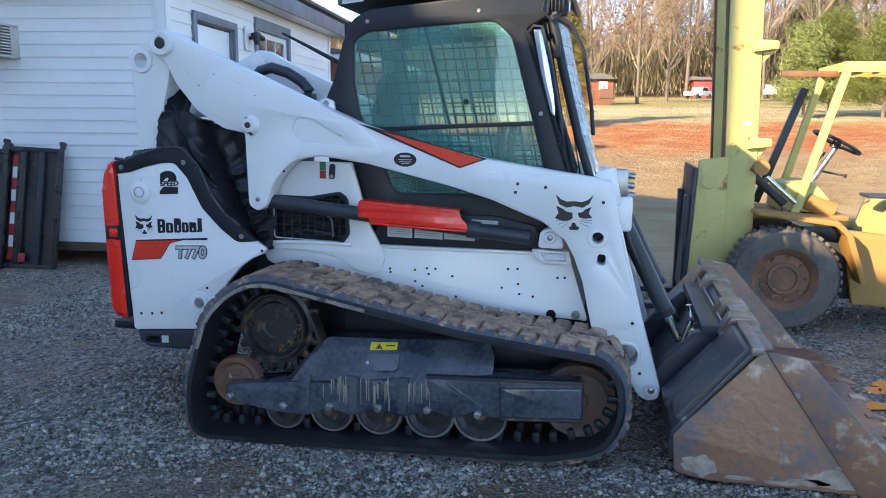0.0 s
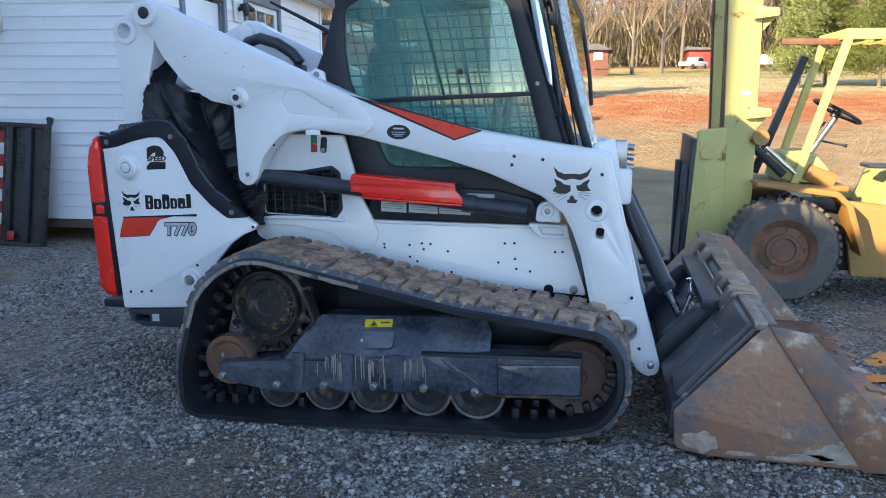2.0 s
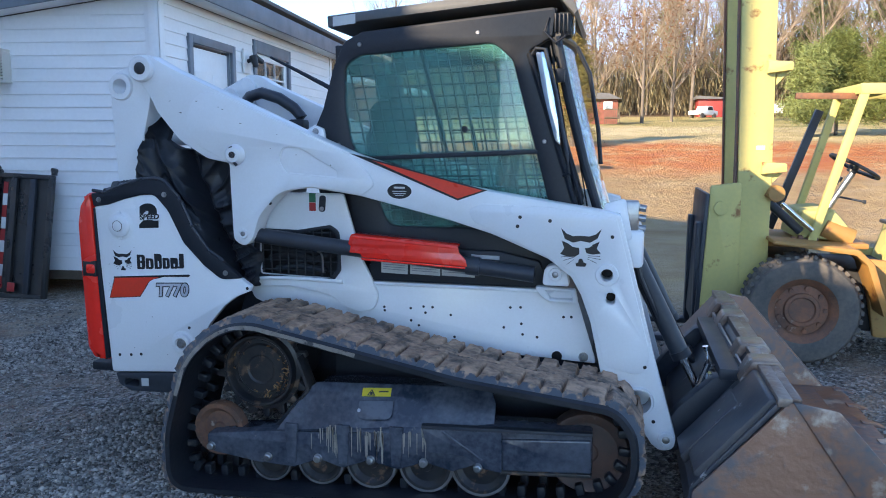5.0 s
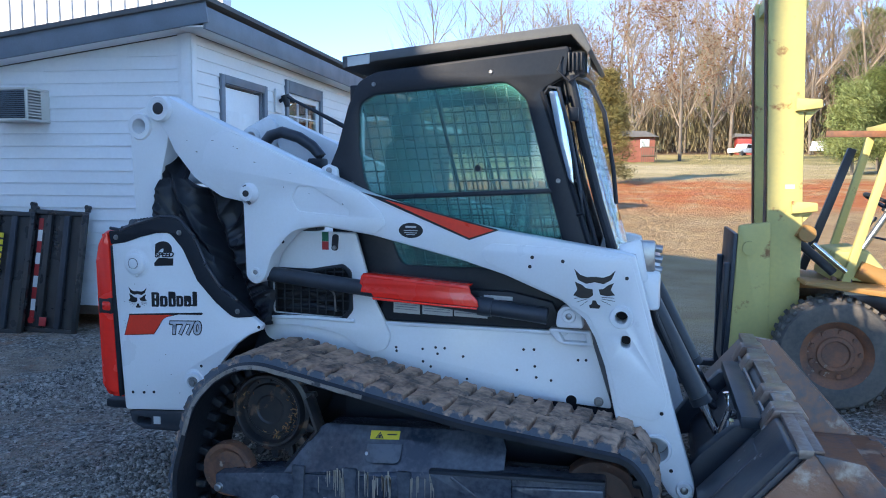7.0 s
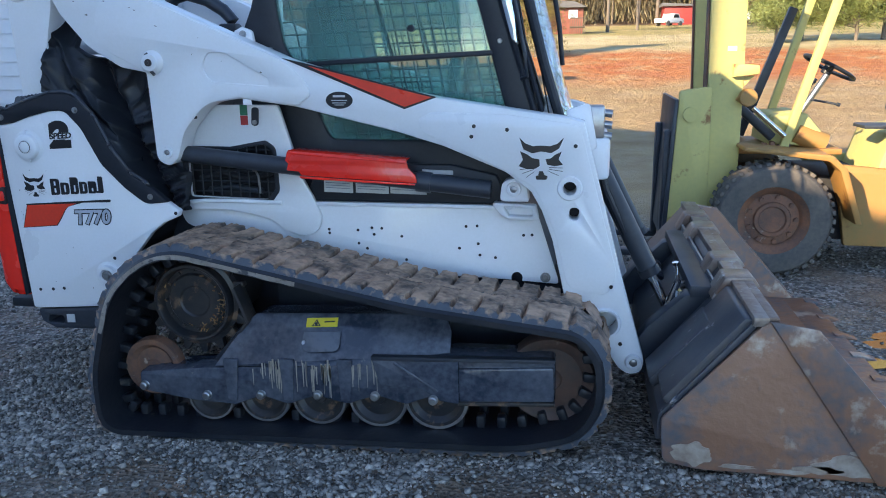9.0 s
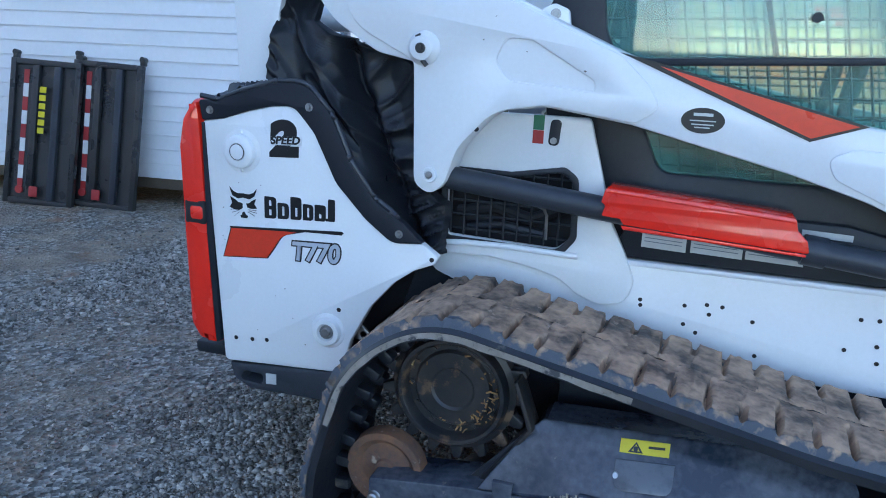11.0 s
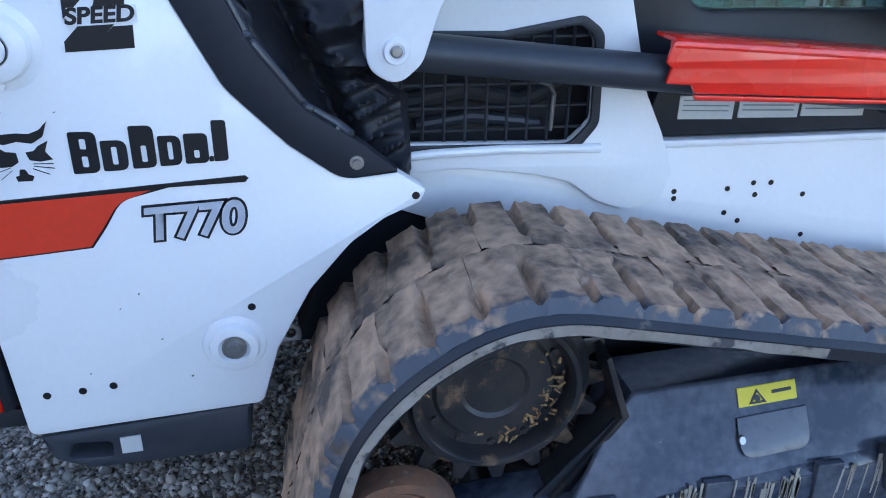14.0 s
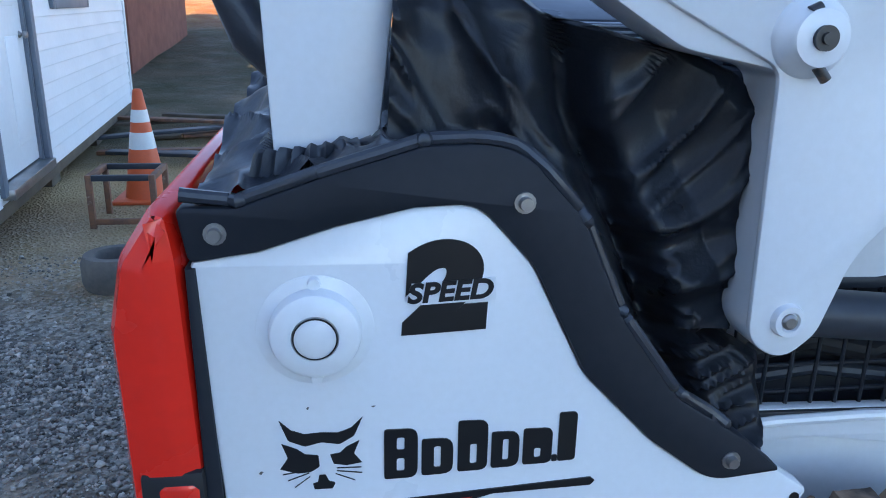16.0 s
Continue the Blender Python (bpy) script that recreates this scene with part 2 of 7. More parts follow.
RED = mat("red_orange_paint", (0.90, 0.022, 0.010), (0.80, 0.020, 0.010), 0.26, bump=0.01, coat=0.4)
STRIPE = mat("red_vinyl", (0.80, 0.045, 0.018), (0.60, 0.04, 0.018), 0.32, bump=0, coarse=2)
CLOTH = mat("black_vinyl_cloth", (0.022, 0.026, 0.034), (0.038, 0.043, 0.054), 0.33, fine=180, coarse=12, bump=0.12, spec=0.5)
TRIM = mat("black_rubber_trim", (0.012, 0.015, 0.021), (0.020, 0.023, 0.030), 0.5, bump=0.05, spec=0.2)
RUBBER = mat("track_rubber", (0.009, 0.012, 0.018), (0.022, 0.024, 0.030), 0.40, fine=45, coarse=5, bump=0.3, spots=(0.13, 0.11, 0.09), spot_cut=0.66, spec=0.4)
LUG = mat("muddy_track_rubber", (0.088, 0.065, 0.052), (0.50, 0.320, 0.210), 0.62, fine=40, coarse=8, mix=0.54, bump=0.9, spots=(0.48, 0.34, 0.25), spot_cut=0.62, spot_scale=12, spec=0.35, hard=0.16)
LUG_OUT = rubbed_end(LUG, "muddy_track_rubber_rubbed", (0.070, 0.082, 0.102), -0.096, 0.016)
STEEL = mat("bare_steel", (0.42, 0.42, 0.42), (0.28, 0.27, 0.26), 0.35, metal=0.9, bump=0.05)
CHROME = mat("chrome_rod", (0.75, 0.76, 0.78), None, 0.12, metal=1.0, bump=0, rvar=0.05)
RUST = mat("rusty_steel", (0.26, 0.11, 0.055), (0.09, 0.06, 0.05), 0.7, fine=60, coarse=7, mix=0.45, bump=0.4, spots=(0.38, 0.29, 0.23), spot_cut=0.62, spot_scale=14)
BUCKET = mat("worn_bucket_steel", (0.27, 0.135, 0.08), (0.105, 0.108, 0.120), 0.40, metal=0.1, fine=26, coarse=3.2, mix=0.46, bump=0.8, spots=(0.46, 0.37, 0.29), spot_cut=0.57, spot_scale=3.4, hard=0.12)
BUCKET_BACK = mat("grey_bucket_back_paint", (0.030, 0.038, 0.052), (0.085, 0.076, 0.074), 0.40, fine=40, coarse=4, bump=0.15, spots=(0.45, 0.44, 0.43), spot_cut=0.64, spot_scale=16)
SPROCKET = mat("greasy_sprocket_iron", (0.016, 0.018, 0.022), (0.048, 0.040, 0.036), 0.38, fine=40, coarse=8, mix=0.4, bump=0.3, spots=(0.17, 0.105, 0.065), spot_cut=0.57, spot_scale=12)
DARK = mat("dark_interior", (0.012, 0.012, 0.014), None, 0.7)
YELLOW_LABEL = mat("yellow_label", (0.75, 0.60, 0.02), None, 0.4, bump=0)
LABEL = mat("printed_label", (0.55, 0.56, 0.55), (0.45, 0.46, 0.46), 0.4, bump=0)
GREEN = mat("green_decal", (0.02, 0.16, 0.08), None, 0.4, bump=0)
# the teal film colour paints sky reflection and haze onto the panes
GLASS = hazy_glass("tinted_cab_glass", (0.74, 0.96, 0.91), (0.20, 0.60, 0.53), 0.17)
CLEAR = glass_mat("clear_glass", (0.85, 0.9, 0.9))
SIDING = mat("white_vinyl_siding", (0.82, 0.83, 0.845), (0.74, 0.75, 0.76), 0.45, fine=25, coarse=1.2, bump=0.03, spots=(0.60, 0.59, 0.55), spot_cut=0.70, spot_scale=2.5)
GREY_TRIM = mat("slate_grey_trim", (0.16, 0.19, 0.235), (0.13, 0.155, 0.19), 0.5, bump=0.03)
WOOD = mat("weathered_board", (0.13, 0.10, 0.07), (0.08, 0.06, 0.045), 0.8, bump=0.3)
METAL_WALL = mat("white_ribbed_metal", (0.70, 0.72, 0.74), (0.62, 0.63, 0.64), 0.4, bump=0.02)
ROOF = mat("grey_shingle", (0.09, 0.09, 0.095), (0.13, 0.13, 0.13), 0.8, bump=0.3)
LIFT = mat("chalky_yellow_paint", (0.58, 0.50, 0.17), (0.46, 0.42, 0.16), 0.62, fine=35, coarse=3, bump=0.1, spots=(0.24, 0.11, 0.035), spot_cut=0.60, spot_scale=5)
LIFT_ORANGE = mat("rusty_orange_paint", (0.42, 0.19, 0.05), (0.30, 0.19, 0.06), 0.6, fine=35, coarse=3, bump=0.12, spots=(0.17, 0.075, 0.03), spot_cut=0.60, spot_scale=5)
TYRE = mat("dusty_tyre", (0.070, 0.068, 0.066), (0.15, 0.13, 0.11), 0.85, fine=40, coarse=5, bump=0.3)
CONE = mat("orange_plastic", (0.75, 0.12, 0.03), (0.62, 0.10, 0.03), 0.5, bump=0.02)
REFLECT = mat("white_reflective_band", (0.75, 0.75, 0.72), None, 0.35, bump=0)
STONE = mat("gravel_stone", (0.165, 0.150, 0.130), (0.36, 0.325, 0.282), 0.75, fine=80, coarse=9, bump=0.3)
BRICK = mat("red_brick", (0.26, 0.09, 0.06), (0.19, 0.07, 0.05), 0.85, bump=0.3)
BARK = mat("grey_brown_bark", (0.12, 0.098, 0.076), (0.20, 0.165, 0.13), 0.9, coarse=2, bump=0.3)
TWIG = mat("winter_twigs", (0.20, 0.155, 0.115), (0.30, 0.24, 0.18), 0.9, coarse=0.4, bump=0)
RUSSET = mat("dead_leaves", (0.22, 0.11, 0.055), (0.17, 0.08, 0.04), 0.9, coarse=0.8, bump=0)
PINE = mat("pine_needles", (0.13, 0.17, 0.05), (0.22, 0.25, 0.08), 0.7, coarse=0.9, bump=0)
CEDAR = mat("cedar_foliage", (0.22, 0.165, 0.045), (0.12, 0.115, 0.035), 0.8, coarse=1.2, bump=0)
CAR_WHITE = mat("white_car_paint", (0.7, 0.7, 0.7), None, 0.3, bump=0)
SHED_RED = mat("red_shed_paint", (0.30, 0.035, 0.03), (0.24, 0.03, 0.025), 0.6, coarse=1, bump=0)


def vary(material, amount):
    """Lets alike pieces differ a little in brightness, piece by piece."""
    n, l = material.node_tree.nodes, material.node_tree.links
    bs = n["Principled BSDF"]
    src = bs.inputs["Base Color"].links[0].from_socket
    isl = n.new("ShaderNodeNewGeometry")
    mr = n.new("ShaderNodeMapRange")
    mr.inputs[3].default_value, mr.inputs[4].default_value = 1 - amount, 1 + amount
    l.new(isl.outputs["Random Per Island"], mr.inputs[0])
    mx = n.new("ShaderNodeMix")
    mx.data_type, mx.blend_type = "RGBA", "MULTIPLY"
    mx.inputs[0].default_value = 1.0
    l.new(src, mx.inputs[6])
    l.new(mr.outputs[0], mx.inputs[7])
    l.new(mx.outputs[2], bs.inputs["Base Color"])


for m_, a_ in ((STONE, 0.80), (PINE, 0.4), (CEDAR, 0.4), (TWIG, 0.3), (RUSSET, 0.4)):
    vary(m_, a_)


def earth():
    """Gravel near the yard, then tan dirt, red clay and winter grass with distance from the yard."""
    m = bpy.data.materials.new("yard_earth")
    m.use_nodes = True
    n, l = m.node_tree.nodes, m.node_tree.links
    bs = n["Principled BSDF"]
    co = n.new("ShaderNodeTexCoord")

    def noise_tex(scale, detail=8, rough=0.6):
        t = n.new("ShaderNodeTexNoise")
        t.inputs["Scale"].default_value, t.inputs["Detail"].default_value, t.inputs["Roughness"].default_value = scale, detail, rough
        l.new(co.outputs["Object"], t.inputs["Vector"])
        return t.outputs[0]

    def ramp(fac, stops):
        r = n.new("ShaderNodeValToRGB")
        e = r.color_ramp.elements
        while len(e) < len(stops):
            e.new(0.5)
        for k, (p, c) in zip(e, stops):
            k.position, k.color = p, (*c, 1)
        l.new(fac, r.inputs[0])
        return r.outputs[0]

    def mixc(fac, a, b):
        x = n.new("ShaderNodeMix")
        x.data_type = "RGBA"
        l.new(fac, x.inputs[0])
        l.new(a, x.inputs[6])
        l.new(b, x.inputs[7])
        return x.outputs[2]

    def rng(v, a, b, c=0.0, d=1.0):
        x = n.new("ShaderNodeMapRange")
        for i, q in enumerate((a, b, c, d)):
            x.inputs[i + 1].default_value = q
        l.new(v, x.inputs[0])
        return x.outputs[0]

    vor = n.new("ShaderNodeTexVoronoi")
    vor.inputs["Scale"].default_value = 48
    l.new(co.outputs["Object"], vor.inputs["Vector"])
    cell = ramp(vor.outputs["Color"], [(0.10, (0.045, 0.043, 0.040)), (0.5, (0.205, 0.192, 0.172)), (0.90, (0.58, 0.545, 0.49))])
    mud = ramp(noise_tex(3.0), [(0.35, (0.15, 0.112, 0.080)), (0.65, (0.42, 0.315, 0.22))])
    gravel = mixc(rng(noise_tex(1.3, 9, 0.7), 0.44, 0.60, 0.05, 0.85), cell, mud)
    redmud = ramp(noise_tex(9.0), [(0.35, (0.27, 0.13, 0.07)), (0.65, (0.44, 0.23, 0.13))])
    gravel = mixc(rng(noise_tex(0.9, 7, 0.65), 0.55, 0.68, 0, 0.85), gravel, redmud)
    sepn = n.new("ShaderNodeSeparateXYZ")
    l.new(co.outputs["Object"], sepn.inputs[0])
    # trodden brown mud in front of the loader
    band = n.new("ShaderNodeMath")
    band.operation = "MULTIPLY_ADD"
    l.new(noise_tex(1.7, 8, 0.7), band.inputs[0])
    band.inputs[1].default_value = -1.3
    l.new(sepn.outputs[1], band.inputs[2])
    gate_ = n.new("ShaderNodeMath")
    gate_.operation = "MULTIPLY"
    l.new(rng(band.outputs[0], 2.62, 2.36, 0.0, 0.88), gate_.inputs[0])
    l.new(rng(sepn.outputs[0], -2.6, -1.2), gate_.inputs[1])
    brown = ramp(noise_tex(5.0, 10, 0.7), [(0.3, (0.085, 0.064, 0.048)), (0.7, (0.33, 0.225, 0.145))])
    gravel = mixc(gate_.outputs[0], gravel, brown)
    dirt = ramp(noise_tex(0.9), [(0.3, (0.40, 0.25, 0.11)), (0.7, (0.58, 0.42, 0.21))])
    clay = ramp(noise_tex(0.7, 12, 0.75), [(0.36, (0.52, 0.13, 0.03)), (0.52, (0.60, 0.235, 0.07)), (0.64, (0.62, 0.42, 0.21))])
    straw = ramp(noise_tex(0.25, 10, 0.7), [(0.36, (0.50, 0.40, 0.17)), (0.60, (0.74, 0.61, 0.34))])
    grass = ramp(noise_tex(0.12, 10, 0.7), [(0.36, (0.24, 0.23, 0.06)), (0.46, (0.44, 0.36, 0.12)), (0.58, (0.58, 0.46, 0.20)), (0.70, (0.47, 0.26, 0.10))])
    sep = n.new("ShaderNodeSeparateXYZ")
    l.new(co.outputs["Object"], sep.inputs[0])
    far = n.new("ShaderNodeMath")
    far.operation = "MULTIPLY_ADD"
    l.new(noise_tex(0.35, 6), far.inputs[0])
    far.inputs[1].default_value = 5.0
    l.new(sep.outputs[1], far.inputs[2])
    f = far.outputs[0]
    c = mixc(rng(f, 8.8, 12.0), gravel, dirt)
    c = mixc(rng(f, 24.0, 27.0), c, clay)
    c = mixc(rng(f, 33.0, 36.0), c, straw)
    c = mixc(rng(f, 50.0, 56.0), c, grass)
    litter = ramp(noise_tex(0.3, 8), [(0.35, (0.12, 0.075, 0.045)), (0.65, (0.22, 0.14, 0.08))])
    c = mixc(rng(f, 98.0, 104.0), c, litter)
    west = n.new("ShaderNodeMath")
    west.operation = "MULTIPLY_ADD"
    l.new(noise_tex(0.6, 6), west.inputs[0])
    west.inputs[1].default_value = 2.0
    l.new(sep.outputs[0], west.inputs[2])
    lawn = ramp(noise_tex(0.9, 8), [(0.35, (0.07, 0.075, 0.03)), (0.65, (0.16, 0.12, 0.07))])
    wf = n.new("ShaderNodeMath")
    wf.operation = "MULTIPLY"
    l.new(rng(west.outputs[0], -1.0, -3.0), wf.inputs[0])
    l.new(rng(f, 13.0, 14.5), wf.inputs[1])
    wf2 = n.new("ShaderNodeMath")
    wf2.operation = "MULTIPLY"
    l.new(wf.outputs[0], wf2.inputs[0])
    l.new(rng(f, 30.0, 25.0), wf2.inputs[1])
    c = mixc(wf2.outputs[0], c, lawn)
    l.new(c, bs.inputs["Base Color"])
    l.new(rng(noise_tex(1.3), 0.4, 0.65, 0.95, 0.6), bs.inputs["Roughness"])
    bp = n.new("ShaderNodeBump")
    bp.inputs["Strength"].default_value, bp.inputs["Distance"].default_value = 1.0, 0.035
    lumps = n.new("ShaderNodeMath")
    lumps.operation = "MULTIPLY_ADD"
    l.new(noise_tex(2.2, 10, 0.7), lumps.inputs[0])
    l.new(rng(f, 12.0, 20.0, 1.0, 16.0), lumps.inputs[1])
    l.new(vor.outputs["Distance"], lumps.inputs[2])
    l.new(lumps.outputs[0], bp.inputs["Height"])
    l.new(bp.outputs[0], bs.inputs["Normal"])
    return m


EARTH = earth()


# ---- ground ----
def ground_z(x, y):
    near = 0.025 + 0.06 * math.exp(-((x - 0.7) / 1.0) ** 2 - ((y - 3.8) / 1.7) ** 2)
    rise = float(np.interp(y, (12, 18, 24, 33, 45, 95, 125, 175, 300, 900), (0, 0.25, 0.8, 1.62, 2.2, 4.2, 6.2, 13.0, 15.0, 15.0)))
    rough = (0.012 + 0.10 * min(1.0, max(0.0, (y - 14) / 12))) * noise.noise((x * 0.9, y * 0.9, 3.1)) + 0.006 * noise.noise((x * 3.1, y * 3.1, 7.7))
    return near + rise + rough


def spaced(lo, hi, fine_lo, fine_hi, step, grow):
    vals, v, s = [], fine_lo, step
    while v < fine_hi:
        vals.append(v)
        v += step
    while v < hi:
        vals.append(v)
        s *= grow
        v += s
    vals.append(hi)
    v, s, low = fine_lo, step, []
    while True:
        s *= grow
        v -= s
        if v < lo:
            break
        low.append(v)
    return [lo] + low[::-1] + vals


xs = spaced(-900, 900, -7.5, 3.5, 0.11, 1.22)
ys = spaced(-300, 1500, 1.0, 12.0, 0.11, 1.14)
gv = [(x, y, ground_z(x, y)) for y in ys for x in xs]
nx = len(xs)
gf = [(j * nx + i, j * nx + i + 1, (j + 1) * nx + i + 1, (j + 1) * nx + i) for j in range(len(ys) - 1) for i in range(nx - 1)]
gm = bpy.data.meshes.new("ground")
gm.from_pydata(gv, [], gf)
solo("ground", gm, EARTH, "grey gravel yard with muddy patches running into red clay", "ground", "structure", smooth=60)


def gravel_stones(count, seed):
    """Crushed stone, thick in drifts and thin on the trodden mud, as angular six-cornered chips."""
    rg = np.random.default_rng(seed)
    pick = rg.random(count)
    x = np.where(pick < 0.50, rg.uniform(-4.6, -1.5, count), np.where(pick < 0.80, rg.uniform(-2.4, 1.6, count), rg.uniform(-6.0, 3.2, count)))
    y = np.where(pick < 0.50, rg.uniform(2.3, 6.2, count), np.where(pick < 0.80, rg.uniform(2.2, 3.3, count), rg.uniform(1.9, 7.5, count)))
    drift = np.array([noise.noise((a * 0.9, b * 0.9, 1.5)) + 0.5 * noise.noise((a * 2.3, b * 2.3, 8.5)) for a, b in zip(x, y)])
    keep = rg.random(count) < np.clip(0.66 - 2.2 * drift, 0.08, 1.0) * (1 - 0.78 * np.clip((x + 1.4 * drift + 2.3) / 0.9, 0, 1) * np.clip((3.25 + 0.9 * drift - y) / 0.35, 0, 1))
    x, y = x[keep], y[keep]
    m_ = len(x)
    size = rg.choice((0.005, 0.006, 0.007, 0.009, 0.011, 0.014, 0.018), m_, p=(0.2, 0.2, 0.2, 0.16, 0.12, 0.08, 0.04)) * rg.uniform(0.7, 1.3, m_)
    z = np.array([ground_z(a, b) for a, b in zip(x, y)]) + size * 0.25
    axes = np.array(((1, 0, 0), (-1, 0, 0), (0, 1, 0), (0, -1, 0), (0, 0, 1), (0, 0, -1)), float)
    qn = rg.normal(size=(m_, 4))
    qn /= np.linalg.norm(qn, axis=1)[:, None]
    w_, a_, b_, c_ = qn.T
    rot = np.stack([np.stack([1 - 2 * (b_ * b_ + c_ * c_), 2 * (a_ * b_ - c_ * w_), 2 * (a_ * c_ + b_ * w_)], 1), np.stack([2 * (a_ * b_ + c_ * w_), 1 - 2 * (a_ * a_ + c_ * c_), 2 * (b_ * c_ - a_ * w_)], 1),
                    np.stack([2 * (a_ * c_ - b_ * w_), 2 * (b_ * c_ + a_ * w_), 1 - 2 * (a_ * a_ + b_ * b_)], 1)], 1)
    local = axes[None] * rg.uniform(0.55, 1.3, (m_, 6))[:, :, None] * size[:, None, None]
    pts = np.einsum("nij,nkj->nki", rot, local)
    pts[:, :, 2] *= 0.7
    pts += np.stack([x, y, z], 1)[:, None, :]
    tri_ = np.array([(0, b, c) for b, c in ((2, 4), (4, 3), (3, 5), (5, 2))] + [(1, c, b) for b, c in ((2, 4), (4, 3), (3, 5), (5, 2))])
    faces = (np.arange(m_)[:, None, None] * 6 + tri_[None]).reshape(-1, 3)
    me = bpy.data.meshes.new("gravel")
    me.vertices.add(m_ * 6)
    me.vertices.foreach_set("co", pts.astype(np.float32).ravel())
    me.loops.add(len(faces) * 3)
    me.loops.foreach_set("vertex_index", faces.astype(np.int32).ravel())
    me.polygons.add(len(faces))
    me.polygons.foreach_set("loop_start", np.arange(0, len(faces) * 3, 3, dtype=np.int32))
    me.update(calc_edges=True)
    return me


solo("gravel", gravel_stones(190000, 4), STONE, "loose crushed grey stone strewn over the yard", "gravel", "stuff", smooth=0)

# ---- white sided house ----
HX, HY, HA = -4.42, 7.2, 5.7          # near corner and turn of the house
HOUSE = Matrix.Translation((HX, HY, 0)) @ pose(0, 0, 0, 0, 0, HA)
LEN_DOOR, LEN_END, BASE, EAVE = 6.3, 5.2, 0.26, 3.02
house = thing("house", (HX, HY, 0), "small white vinyl-sided building with slate-grey trim on blocks", "house")


def hpart(name, b, material, parent, label="", smooth=35):
    b.transform(HOUSE)
    return part(name, b, material, parent, label, smooth)


# local axes: +y along the door wall, -x along the end wall; outside is +x (door wall) and -y (end wall)
def rake(x):
    return EAVE + 0.135 * x


DOOR = (0.72, 1.80, 0.34, 2.62)
WIN = (2.62, 3.92, 1.55, 2.72)
wall_end = flat_curve([[(-LEN_END, BASE), (-0.12, BASE), (-0.12, rake(-0.12)), (-LEN_END, rake(-LEN_END))]], 0.12, 0)
wall_end.transform(Matrix(((1, 0, 0, 0), (0, 0, -1, 0.08), (0, 1, 0, 0), (0, 0, 0, 1))))
hpart("end_wall", wall_end, SIDING, house)
wall_door = flat_curve([[(0.0, BASE), (LEN_DOOR, BASE), (LEN_DOOR, EAVE), (0.0, EAVE)],
                        [(DOOR[0], DOOR[2]), (DOOR[1], DOOR[2]), (DOOR[1], DOOR[3]), (DOOR[0], DOOR[3])],
                        [(WIN[0], WIN[2]), (WIN[1], WIN[2]), (WIN[1], WIN[3]), (WIN[0], WIN[3])]], 0.12, 0)
wall_door.transform(Matrix(((0, 0, 1, -0.08), (1, 0, 0, 0), (0, 1, 0, 0), (0, 0, 0, 1))))
hpart("door_wall", wall_door, SIDING, house)


def course(length, height):
    """One lap of siding: thick at its lower edge, thin at the top, with a rolled butt edge. Runs along x, faces -y."""
    b = bmesh.new()
    prof = [(0.0, 0.0), (-0.014, 0.0), (-0.0155, 0.004), (-0.0145, 0.010), (-0.003, height), (0.0, height)]
    ends = [[b.verts.new((x, p, q)) for p, q in prof] for x in (0, length)]
    n = len(prof)
    for i in range(n):
        b.faces.new((ends[0][i], ends[0][(i + 1) % n], ends[1][(i + 1) % n], ends[1][i]))
    b.faces.new(ends[0])
    b.faces.new(ends[1])
    return b


CH = 0.127
z = BASE
k = 0
while z < EAVE - 0.05:
    h = min(CH, EAVE - z)
    x0, x1 = (-LEN_END, -0.10)
    if rake(-LEN_END) < z + h:
        x0 = (z + h - EAVE) / 0.135
    if x1 - x0 > 0.3:
        b = course(x1 - x0, h)
        b.transform(Matrix.Translation((x0, 0.018, z)))
        hpart("siding_board", b, SIDING, house)
    spans = [(0.10, LEN_DOOR - 0.05)]
    for a0, a1, b0, b1 in (DOOR, WIN):
        if z + h > b0 and z < b1:
            spans = [s for u, v in spans for s in ((u, min(v, a0 - 0.09)), (max(u, a1 + 0.09), v)) if s[1] - s[0] > 0.05]
    for u, v in spans:
        b = course(v - u, h)
        b.transform(Matrix.Translation((-0.018, u, z)) @ pose(0, 0, 0, 0, 0, 90))
        hpart("siding_board", b, SIDING, house)
    z += CH
hpart("corner_post", join(box(-0.10, 0.012, -0.012, 0.0, BASE - 0.02, EAVE, 0.003), box(0.0, 0.012, -0.012, 0.10, BASE - 0.02, EAVE, 0.003)), SIDING, house)
hpart("corner_post", box(-0.03, 0.012, LEN_DOOR - 0.06, LEN_DOOR + 0.03, BASE - 0.02, EAVE, 0.003), SIDING, house)
# eaves and roof
ov = 0.28
hpart("fascia", beam((-LEN_END - 0.3, -ov, rake(-LEN_END - 0.3) + 0.10), (ov + 0.04, -ov, rake(ov) + 0.10), 0.03, 0.20), GREY_TRIM, house, "slate-grey rake board")
hpart("fascia", box(ov, ov + 0.03, -ov, LEN_DOOR + 0.3, EAVE - 0.02, EAVE + 0.19, 0.003), GREY_TRIM, house, "slate-grey eave board")
hpart("soffit", box(0.0, ov, -ov, LEN_DOOR + 0.3, EAVE, EAVE + 0.015, 0.002), SIDING, house)
sof = beam((-LEN_END, -ov / 2, rake(-LEN_END) + 0.012), (0.0, -ov / 2, EAVE + 0.012), ov, 0.015, 0.002)
hpart("soffit", sof, SIDING, house)
hpart("roof", beam((-LEN_END - 0.3, LEN_DOOR / 2, rake(-LEN_END - 0.3) + 0.23), (ov + 0.06, LEN_DOOR / 2, rake(ov + 0.06) + 0.215), LEN_DOOR + 0.66, 0.05), ROOF, house)
hpart("back_wall", box(-LEN_END, -0.1, LEN_DOOR - 0.1, LEN_DOOR, BASE, EAVE - 0.75, 0), SIDING, house)
